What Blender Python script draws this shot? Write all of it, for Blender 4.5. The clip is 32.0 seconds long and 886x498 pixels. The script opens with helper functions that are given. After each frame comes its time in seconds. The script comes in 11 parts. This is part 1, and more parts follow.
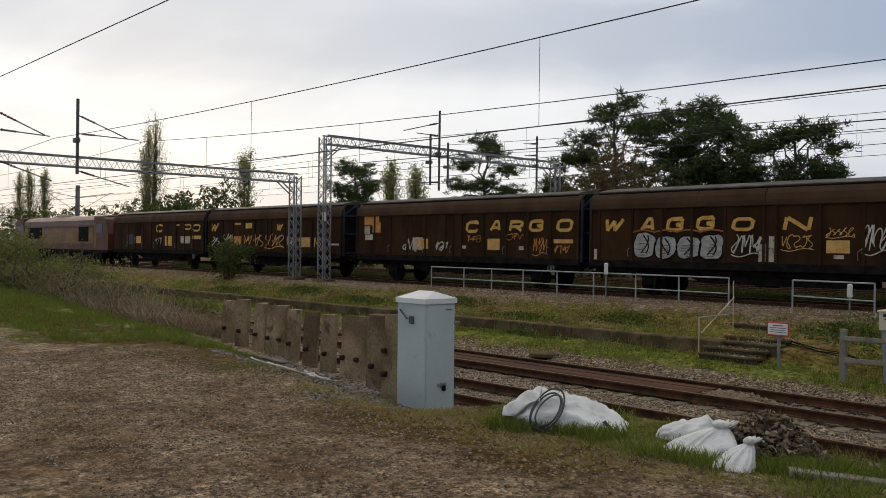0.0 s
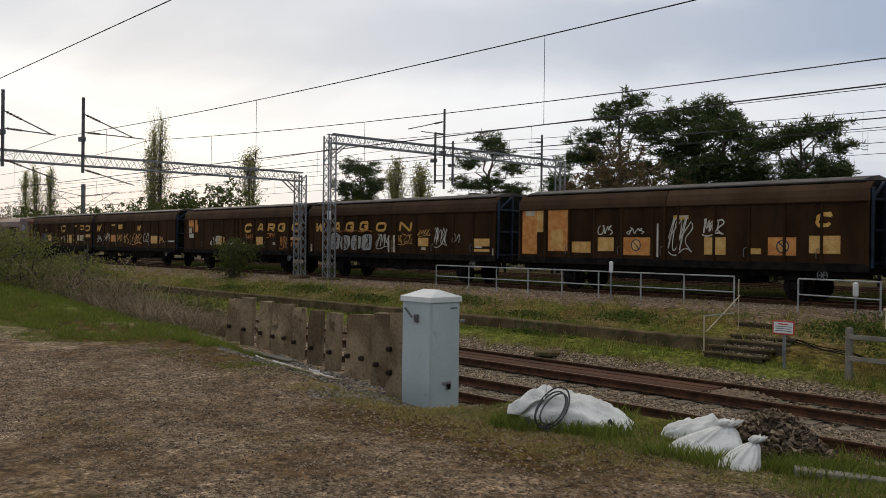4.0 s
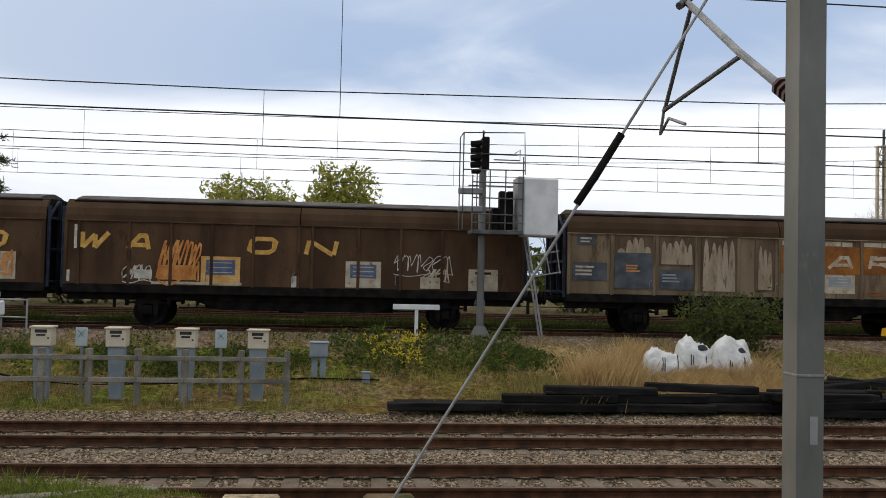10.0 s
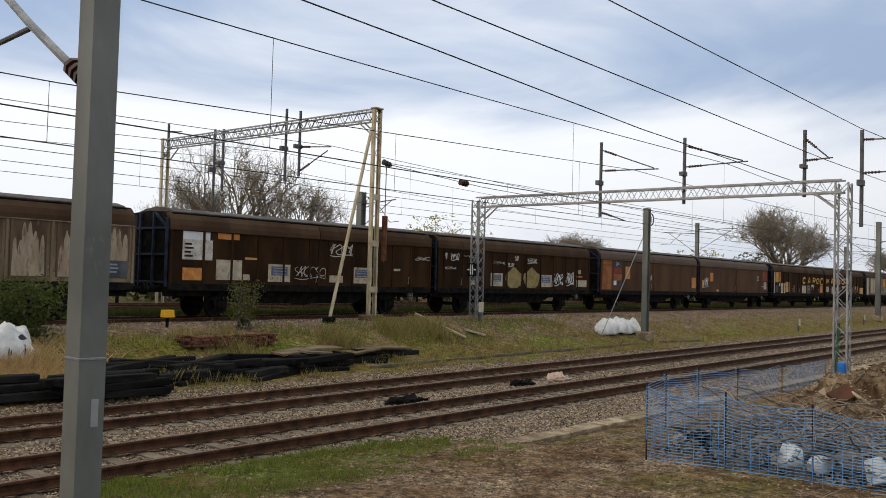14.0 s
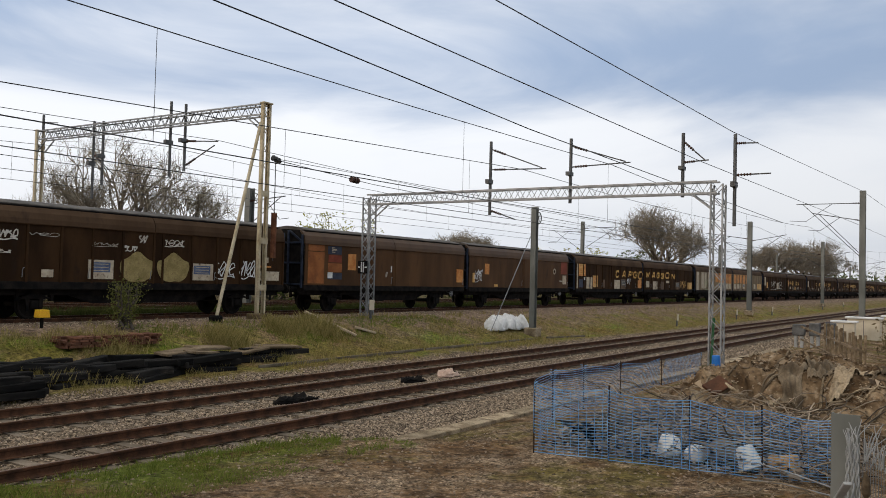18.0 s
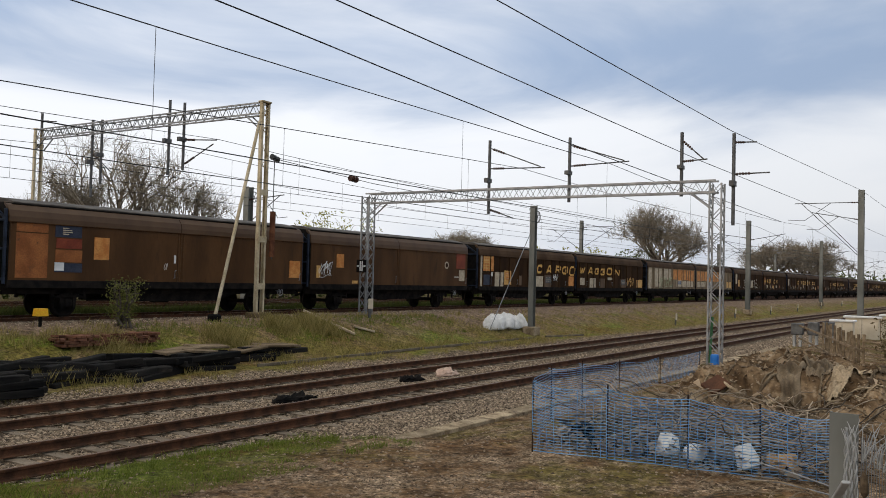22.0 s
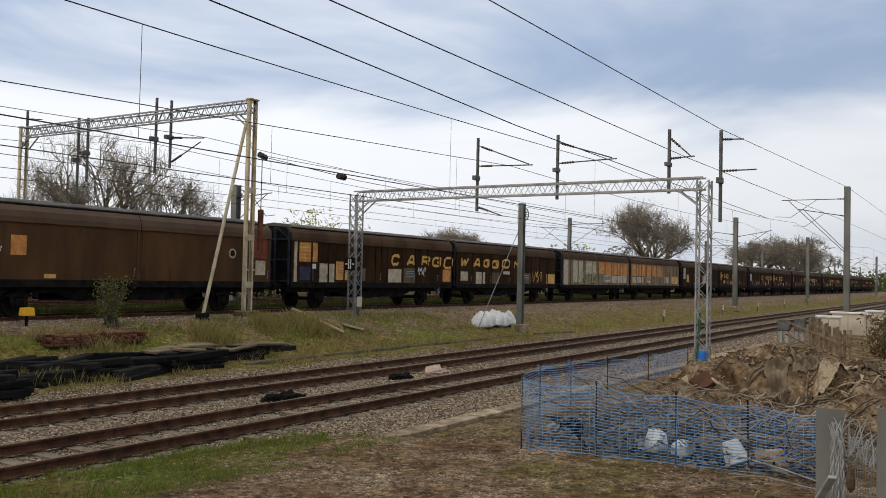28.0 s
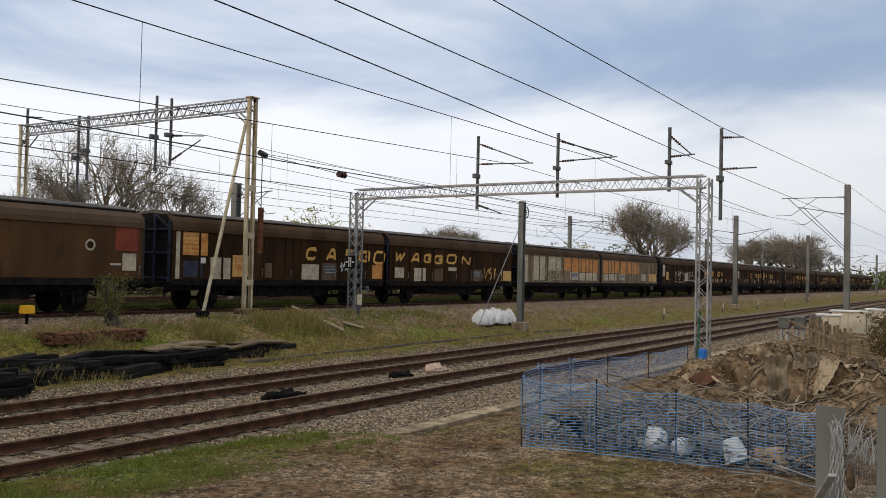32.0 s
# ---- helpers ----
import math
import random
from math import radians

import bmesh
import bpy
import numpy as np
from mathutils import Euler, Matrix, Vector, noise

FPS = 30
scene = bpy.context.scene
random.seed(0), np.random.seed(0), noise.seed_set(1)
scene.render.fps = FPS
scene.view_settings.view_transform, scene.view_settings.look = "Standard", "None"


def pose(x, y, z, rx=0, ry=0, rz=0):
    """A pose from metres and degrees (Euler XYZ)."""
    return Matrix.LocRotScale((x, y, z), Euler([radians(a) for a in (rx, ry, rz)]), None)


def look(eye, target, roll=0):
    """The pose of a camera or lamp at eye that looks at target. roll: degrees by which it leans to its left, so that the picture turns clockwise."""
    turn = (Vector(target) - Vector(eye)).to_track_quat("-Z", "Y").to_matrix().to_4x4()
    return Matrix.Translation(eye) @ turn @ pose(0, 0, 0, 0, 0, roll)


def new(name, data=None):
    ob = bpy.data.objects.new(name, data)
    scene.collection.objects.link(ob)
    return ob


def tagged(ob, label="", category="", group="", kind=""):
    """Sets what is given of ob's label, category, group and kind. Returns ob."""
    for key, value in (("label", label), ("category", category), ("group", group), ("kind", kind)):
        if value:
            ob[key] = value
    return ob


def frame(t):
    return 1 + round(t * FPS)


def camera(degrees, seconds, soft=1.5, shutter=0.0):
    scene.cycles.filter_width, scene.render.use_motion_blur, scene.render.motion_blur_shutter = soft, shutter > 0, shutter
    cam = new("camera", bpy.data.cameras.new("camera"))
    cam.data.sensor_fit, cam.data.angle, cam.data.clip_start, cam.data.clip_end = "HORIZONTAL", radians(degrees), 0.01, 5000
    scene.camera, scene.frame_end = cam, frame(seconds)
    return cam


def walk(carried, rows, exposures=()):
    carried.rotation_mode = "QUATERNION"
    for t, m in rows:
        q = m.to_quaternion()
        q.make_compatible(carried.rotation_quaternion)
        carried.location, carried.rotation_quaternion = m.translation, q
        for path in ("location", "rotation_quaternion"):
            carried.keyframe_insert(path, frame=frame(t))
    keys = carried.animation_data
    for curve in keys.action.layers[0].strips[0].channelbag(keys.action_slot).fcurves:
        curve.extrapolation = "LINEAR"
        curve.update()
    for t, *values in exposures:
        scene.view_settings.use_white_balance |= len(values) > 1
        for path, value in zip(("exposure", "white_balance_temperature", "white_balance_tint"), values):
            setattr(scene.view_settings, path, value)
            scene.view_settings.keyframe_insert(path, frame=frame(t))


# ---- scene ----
# The near pair of rails lies at z = 0; x runs along the railway, y away from the yard.
EYE = 2.92
cam = camera(53.96, 32.0, 0.9)
TURNS = [  # seconds, yaw, pitch, roll
    (0, 46.64, -0.14, -0.69),
    (0.5, 46.71, -0.16, -0.67),
    (1, 46.77, -0.17, -0.65),
    (1.5, 46.82, -0.18, -0.65),
    (2, 46.87, -0.18, -0.64),
    (2.5, 46.95, -0.17, -0.66),
    (3, 46.97, -0.19, -0.65),
    (3.5, 46.96, -0.23, -0.69),
    (5.5, 46.96, -0.25, -0.65),
    (6, 46.93, -0.24, -0.78),
    (6.5, 44.91, -0.08, -0.67),
    (7, 38.09, 0.15, -1.13),
    (7.5, 30.93, 0.31, -1.60),
    (8, 24.31, 0.74, -1.68),
    (8.5, 16.20, 1.16, -1.83),
    (9, 9.55, 1.58, -1.50),
    (9.5, 1.55, 1.92, -1.22),
    (10, -5.25, 1.87, -1.25),
    (10.5, -10.81, 1.88, -1.22),
    (11, -18.40, 2.01, -1.47),
    (11.5, -25.82, 2.02, -1.63),
    (12, -32.86, 2.10, -1.77),
    (12.5, -38.86, 2.22, -1.82),
    (13, -43.40, 2.27, -1.57),
    (13.5, -47.18, 2.18, -1.37),
    (14, -49.88, 1.98, -1.60),
    (14.5, -51.96, 2.01, -1.43),
    (15, -53.74, 2.09, -1.38),
    (15.5, -54.87, 2.11, -1.38),
    (17.5, -57.06, 2.01, -1.45),
    (18, -57.05, 2.01, -1.46),
    (18.5, -57.06, 2.01, -1.47),
    (19, -57.06, 2.00, -1.48),
    (19.5, -57.06, 1.99, -1.44),
    (20, -57.07, 1.99, -1.45),
    (20.5, -57.08, 1.96, -1.44),
    (21, -57.08, 1.95, -1.47),
    (21.5, -57.08, 1.95, -1.47),
    (22, -57.13, 1.94, -1.49),
    (22.5, -57.23, 1.91, -1.41),
    (23, -57.47, 1.90, -1.37),
    (23.5, -57.60, 1.90, -1.33),
    (24, -57.71, 1.88, -1.29),
    (24.5, -57.80, 1.88, -1.29),
    (25, -57.86, 1.88, -1.27),
    (25.5, -57.88, 1.86, -1.25),
    (27.5, -57.89, 1.82, -1.28),
    (28, -57.88, 1.80, -1.28),
    (28.5, -57.88, 1.78, -1.27),
    (29, -57.85, 1.76, -1.27),
    (29.5, -57.88, 1.77, -1.29),
    (30, -57.87, 1.75, -1.29),
    (30.5, -57.86, 1.72, -1.29),
    (31, -57.87, 1.71, -1.29),
    (31.5, -57.86, 1.71, -1.27),
    (32, -57.87, 1.67, -1.30),
]
EXPOSURES = [(0, -0.16), (6.6, -0.16), (7.1, -0.08), (8.3, 0.26), (13.0, 0.25), (15.0, 0.15), (32.0, 0.15)]
walk(cam, [(t, pose(0, 0, EYE, 90 + pitch, roll, yaw)) for t, yaw, pitch, roll in TURNS], EXPOSURES)


def sky():
    """An overcast evening sky: pale cloud over a weak blue, streaked along the horizon."""
    world = bpy.data.worlds.new("evening_sky")
    scene.world = world
    world.use_nodes = True
    nt = world.node_tree
    nt.nodes.clear()
    add = nt.nodes.new
    out, bg = add("ShaderNodeOutputWorld"), add("ShaderNodeBackground")
    tex = add("ShaderNodeTexSky")
    tex.sky_type, tex.sun_disc = "NISHITA", False
    tex.sun_elevation, tex.sun_rotation = radians(9), radians(-66)
    co, sep = add("ShaderNodeTexCoord"), add("ShaderNodeSeparateXYZ")
    nt.links.new(co.outputs["Generated"], sep.inputs[0])
    up = add("ShaderNodeMath")
    up.operation = "MAXIMUM"
    up.inputs[1].default_value = 0.0
    nt.links.new(sep.outputs["Z"], up.inputs[0])
    # how near a direction is to the low sun
    toward = add("ShaderNodeVectorMath")
    toward.operation = "DOT_PRODUCT"
    toward.inputs[1].default_value = (-0.90, 0.40, 0.15)
    nt.links.new(co.outputs["Generated"], toward.inputs[0])
    # long flat cloud banks: noise drawn out along the horizon
    mp = add("ShaderNodeMapping")
    mp.inputs["Location"].default_value = (0.7, 2.1, 0.15)
    mp.inputs["Rotation"].default_value = (radians(2), radians(-3), 0)
    mp.inputs["Scale"].default_value = (1.0, 1.0, 3.4)
    nt.links.new(co.outputs["Generated"], mp.inputs[0])
    n1, n2 = add("ShaderNodeTexNoise"), add("ShaderNodeTexNoise")
    for n, s, d in ((n1, 2.3, 8), (n2, 1.2, 4)):
        n.inputs["Scale"].default_value, n.inputs["Detail"].default_value = s, d
        n.inputs["Roughness"].default_value = 0.55
        nt.links.new(mp.outputs[0], n.inputs["Vector"])
    n1.inputs["Distortion"].default_value = 0.7
    both = add("ShaderNodeMath")
    both.operation = "ADD"
    nt.links.new(n1.outputs["Fac"], both.inputs[0])
    nt.links.new(n2.outputs["Fac"], both.inputs[1])
    half = add("ShaderNodeMath")
    half.operation = "MULTIPLY"
    half.inputs[1].default_value = 0.5
    nt.links.new(both.outputs[0], half.inputs[0])
    ramp = add("ShaderNodeValToRGB")
    ramp.color_ramp.interpolation = "EASE"
    ramp.color_ramp.elements[0].position, ramp.color_ramp.elements[1].position = 0.33, 0.62
    # a bright bank above the horizon, thinner at its foot, broken up with height
    low = add("ShaderNodeFloatCurve")
    curve = low.mapping.curves[0]
    curve.points[0].location, curve.points[1].location = (0.0, 0.44), (1.0, 0.42)
    for at in ((0.04, 0.48), (0.07, 0.56), (0.10, 0.61), (0.155, 0.60), (0.19, 0.50), (0.225, 0.385), (0.34, 0.33)):
        curve.points.new(*at)
    low.mapping.update()
    nt.links.new(up.outputs[0], low.inputs["Value"])
    shift = add("ShaderNodeMath")
    shift.operation = "SUBTRACT"
    shift.inputs[1].default_value = 0.5
    nt.links.new(low.outputs[0], shift.inputs[0])
    lowered = add("ShaderNodeMath")
    lowered.operation = "ADD"
    nt.links.new(half.outputs[0], lowered.inputs[0])
    # a duller stretch of sky a quarter turn from the low sun
    dull = add("ShaderNodeValToRGB")
    stops = dull.color_ramp.elements
    stops[0].position, stops[0].color, stops[1].position, stops[1].color = 0.35, (0, 0, 0, 1), 0.95, (0, 0, 0, 1)
    stops.new(0.68).color = (0.035, 0.035, 0.035, 1)
    nt.links.new(toward.outputs["Value"], dull.inputs[0])
    dulled = add("ShaderNodeMath")
    dulled.operation = "SUBTRACT"
    nt.links.new(shift.outputs[0], dulled.inputs[0])
    nt.links.new(dull.outputs["Color"], dulled.inputs[1])
    nt.links.new(dulled.outputs[0], lowered.inputs[1])
    nt.links.new(lowered.outputs[0], ramp.inputs[0])
    # cloud colour: bright near the horizon, greyer overhead
    height = add("ShaderNodeValToRGB")
    e = height.color_ramp.elements
    e[0].position, e[0].color = 0.0, (0.90, 0.87, 0.86, 1)
    e[1].position, e[1].color = 0.6, (0.86, 0.87, 0.90, 1)
    mid = height.color_ramp.elements.new(0.16)
    mid.color = (1.03, 1.0, 0.985, 1)
    nt.links.new(up.outputs[0], height.inputs[0])
    # the gaps: blue-grey away from the low sun, pale grey near it
    gaps = add("ShaderNodeValToRGB")
    gaps.color_ramp.elements[0].position, gaps.color_ramp.elements[0].color = 0.45, (0.405, 0.495, 0.65, 1)
    gaps.color_ramp.elements[1].position, gaps.color_ramp.elements[1].color = 0.97, (0.63, 0.65, 0.71, 1)
    nt.links.new(toward.outputs["Value"], gaps.inputs[0])
    dark = add("ShaderNodeMix")
    dark.data_type = "RGBA"
    nt.links.new(ramp.outputs["Color"], dark.inputs["Factor"])
    nt.links.new(gaps.outputs["Color"], dark.inputs["A"])
    nt.links.new(height.outputs["Color"], dark.inputs["B"])
    # a warm glow towards the low sun
    glow = add("ShaderNodeValToRGB")
    glow.color_ramp.elements[0].position, glow.color_ramp.elements[0].color = 0.72, (0, 0, 0, 1)
    glow.color_ramp.elements[1].position, glow.color_ramp.elements[1].color = 1.0, (0.22, 0.185, 0.135, 1)
    nt.links.new(toward.outputs["Value"], glow.inputs[0])
    warm = add("ShaderNodeMix")
    warm.data_type, warm.blend_type = "RGBA", "ADD"
    warm.inputs["Factor"].default_value = 1.0
    nt.links.new(dark.outputs["Result"], warm.inputs["A"])
    nt.links.new(glow.outputs["Color"], warm.inputs["B"])
    scaled = add("ShaderNodeMix")
    scaled.data_type, scaled.blend_type = "RGBA", "MULTIPLY"
    scaled.inputs["Factor"].default_value = 1.0
    scaled.inputs["B"].default_value = (0.10, 0.10, 0.10, 1)
    nt.links.new(tex.outputs[0], scaled.inputs["A"])
    mix = add("ShaderNodeMix")
    mix.data_type = "RGBA"
    mix.inputs["Factor"].default_value = 0.93
    nt.links.new(scaled.outputs["Result"], mix.inputs["A"])
    nt.links.new(warm.outputs["Result"], mix.inputs["B"])
    # low evening light warms the cloud overhead
    tint = add("ShaderNodeValToRGB")
    tint.color_ramp.elements[0].position, tint.color_ramp.elements[0].color = 0.26, (0.85, 0.895, 0.955, 1)
    tint.color_ramp.elements[1].position, tint.color_ramp.elements[1].color = 0.70, (1.0, 0.855, 0.66, 1)
    nt.links.new(up.outputs[0], tint.inputs[0])
    tinted = add("ShaderNodeMix")
    tinted.data_type, tinted.blend_type = "RGBA", "MULTIPLY"
    tinted.inputs["Factor"].default_value = 1.0
    nt.links.new(mix.outputs["Result"], tinted.inputs["A"])
    nt.links.new(tint.outputs["Color"], tinted.inputs["B"])
    nt.links.new(tinted.outputs["Result"], bg.inputs["Color"])
    # an overcast sky is brightest overhead
    dome = add("ShaderNodeMapRange")
    dome.interpolation_type = "SMOOTHSTEP"
    dome.inputs["From Min"].default_value, dome.inputs["From Max"].default_value = 0.22, 0.95
    dome.inputs["To Min"].default_value, dome.inputs["To Max"].default_value = 1.045, 2.5
    nt.links.new(up.outputs[0], dome.inputs[0])
    # duller away from the low sun
    away = add("ShaderNodeMapRange")
    away.interpolation_type = "SMOOTHSTEP"
    away.inputs["From Min"].default_value, away.inputs["From Max"].default_value = -1.0, -0.40
    away.inputs["To Min"].default_value, away.inputs["To Max"].default_value = 0.83, 1.0
    nt.links.new(toward.outputs["Value"], away.inputs[0])
    both_ways = add("ShaderNodeMath")
    both_ways.operation = "MULTIPLY"
    nt.links.new(dome.outputs[0], both_ways.inputs[0])
    nt.links.new(away.outputs[0], both_ways.inputs[1])
    nt.links.new(both_ways.outputs[0], bg.inputs["Strength"])
    nt.links.new(bg.outputs[0], out.inputs[0])


sky()
sun = new("sun", bpy.data.lights.new("sun", "SUN"))
sun.data.energy, sun.data.angle, sun.data.color = 0.75, radians(14), (1.0, 0.84, 0.66)
sun.matrix_world = look((-90, 40, 18), (0, 0, 0))


class Geo:
    """Collects plain mesh pieces and turns them into one object."""

    def __init__(self):
        self.v, self.f = [], []

    def add(self, verts, faces):
        n = len(self.v)
        self.v.extend(tuple(p) for p in verts)
        self.f.extend(tuple(i + n for i in face) for face in faces)
        return self

    def box(self, x0, y0, z0, x1, y1, z1, c=0.0):
        lo, hi = (x0, y0, z0), (x1, y1, z1)
        if c <= 0:
            vs = [(x, y, z) for x in (x0, x1) for y in (y0, y1) for z in (z0, z1)]
            return self.add(vs, [(0, 1, 3, 2), (4, 6, 7, 5), (0, 4, 5, 1), (2, 3, 7, 6), (0, 2, 6, 4), (1, 5, 7, 3)])
        c = min(c, *(0.45 * abs(b - a) for a, b in zip(lo, hi)))
        vs, at = [], {}
        for k in range(8):
            s = [(k >> a) & 1 for a in range(3)]
            for a in range(3):
                p = [(hi[b] if s[b] else lo[b]) + (0 if b == a else (-c if s[b] else c)) for b in range(3)]
                at[k, a] = len(vs)
                vs.append(p)
        fs = []
        for a in range(3):
            b, d = (a + 1) % 3, (a + 2) % 3
            for s in (0, 1):
                ks = [(s << a) | (i << b) | (j << d) for i, j in ((0, 0), (1, 0), (1, 1), (0, 1))]
                fs.append([at[k, a] for k in (ks if s else ks[::-1])])
            for i, j in ((0, 0), (1, 0), (1, 1), (0, 1)):
                k0 = (i << b) | (j << d)
                k1 = k0 | (1 << a)
                q = [at[k0, b], at[k1, b], at[k1, d], at[k0, d]]
                fs.append(q if i != j else q[::-1])
        for k in range(8):
            t = [at[k, 0], at[k, 1], at[k, 2]]
            fs.append(t if bin(k).count("1") % 2 else t[::-1])
        return self.add(vs, fs)

    def obox(self, m, sx, sy, sz, c=0.0):
        g = Geo().box(-sx / 2, -sy / 2, -sz / 2, sx / 2, sy / 2, sz / 2, c)
        return self.add([m @ Vector(p) for p in g.v], g.f)

    def bar(self, a, b, w, h, c=0.0):
        """A square bar from a to b."""
        a, b = Vector(a), Vector(b)
        d = b - a
        z = d.normalized()
        x = z.cross(Vector((0, 0, 1)))
        x = x.normalized() if x.length > 1e-4 else Vector((1, 0, 0))
        y = z.cross(x)
        m = Matrix((x, y, z)).transposed().to_4x4()
        m.translation = (a + b) / 2
        return self.obox(m, w, h, d.length, c)

    def tube(self, pts, r, n=6, r1=None, caps=True):
        pts = [Vector(p) for p in pts]
        r1 = r if r1 is None else r1
        vs, fs = [], []
        x = None
        for i, p in enumerate(pts):
            d = (pts[min(i + 1, len(pts) - 1)] - pts[max(i - 1, 0)]).normalized()
            if x is None:
                x = d.cross(Vector((0.13, 0.37, 0.92)))
            x = (x - d * x.dot(d)).normalized()
            y = d.cross(x)
            q = r + (r1 - r) * i / max(1, len(pts) - 1)
            for k in range(n):
                a = 2 * math.pi * k / n
                vs.append(p + (x * math.cos(a) + y * math.sin(a)) * q)
        for i in range(len(pts) - 1):
            for k in range(n):
                a, b = i * n + k, i * n + (k + 1) % n
                fs.append((a, b, b + n, a + n))
        if caps:
            fs.append(tuple(range(n))[::-1])
            fs.append(tuple(range((len(pts) - 1) * n, len(pts) * n)))
        return self.add(vs, fs)

    def prism(self, poly, axis, a, b):
        """Extrudes a polygon (two coordinates, in the order of the other axes) from a to b along the axis."""
        def at(p, w):
            return (w, p[0], p[1]) if axis == "x" else (p[0], w, p[1]) if axis == "y" else (p[0], p[1], w)
        n = len(poly)
        vs = [at(p, a) for p in poly] + [at(p, b) for p in poly]
        fs = [tuple(range(n))[::-1], tuple(range(n, 2 * n))]
        fs += [(i, (i + 1) % n, (i + 1) % n + n, i + n) for i in range(n)]
        return self.add(vs, fs)

    def lathe(self, profile, n=16, axis="z", at=(0, 0, 0)):
        """Turns (radius, height) pairs round an axis through at."""
        vs, fs = [], []
        for r, h in profile:
            for k in range(n):
                a = 2 * math.pi * k / n
                p = (r * math.cos(a), r * math.sin(a), h)
                p = p if axis == "z" else (p[2], p[0], p[1]) if axis == "x" else (p[0], p[2], p[1])
                vs.append((p[0] + at[0], p[1] + at[1], p[2] + at[2]))
        m = len(profile)
        for i in range(m - 1):
            for k in range(n):
                a, b = i * n + k, i * n + (k + 1) % n
                fs.append((a, b, b + n, a + n))
        fs.append(tuple(range(n))[::-1])
        fs.append(tuple(range((m - 1) * n, m * n)))
        return self.add(vs, fs)

    def mesh(self, name, smooth=False):
        me = bpy.data.meshes.new(name)
        me.from_pydata(self.v, [], self.f)
        bm = bmesh.new()
        bm.from_mesh(me)
        bmesh.ops.recalc_face_normals(bm, faces=bm.faces)
        bm.to_mesh(me)
        bm.free()
        if smooth:
            me.polygons.foreach_set("use_smooth", [True] * len(me.polygons))
        return me


def thing(name, label, category, group="", kind="", at=(0, 0, 0), turn=0.0):
    ob = new(name)
    ob.empty_display_size = 0.3
    ob.matrix_basis = pose(*at, 0, 0, turn)
    return tagged(ob, label, category, group, kind)


def part(name, geo, material, parent=None, label="", smooth=False, m=None):
    me = geo if isinstance(geo, bpy.types.Mesh) else geo.mesh(name, smooth)
    if not me.materials:
        me.materials.append(material)
    ob = new(name, me)
    if parent is not None:
        ob.parent = parent
    if m is not None:
        ob.matrix_basis = m
    if label:
        ob["label"] = label
    return ob


def solid(name, geo, material, label, category, group="", kind="", smooth=False, at=None):
    """A thing of one mesh."""
    me = geo if isinstance(geo, bpy.types.Mesh) else geo.mesh(name, smooth)
    if not me.materials:
        me.materials.append(material)
    ob = new(name, me)
    if at is not None:
        ob.matrix_basis = at
    return tagged(ob, label, category, group, kind)


def smoothstep(a, b, x):
    t = max(0.0, min(1.0, (x - a) / (b - a)))
    return t * t * (3 - 2 * t)


def lerp(a, b, t):
    return a + (b - a) * t


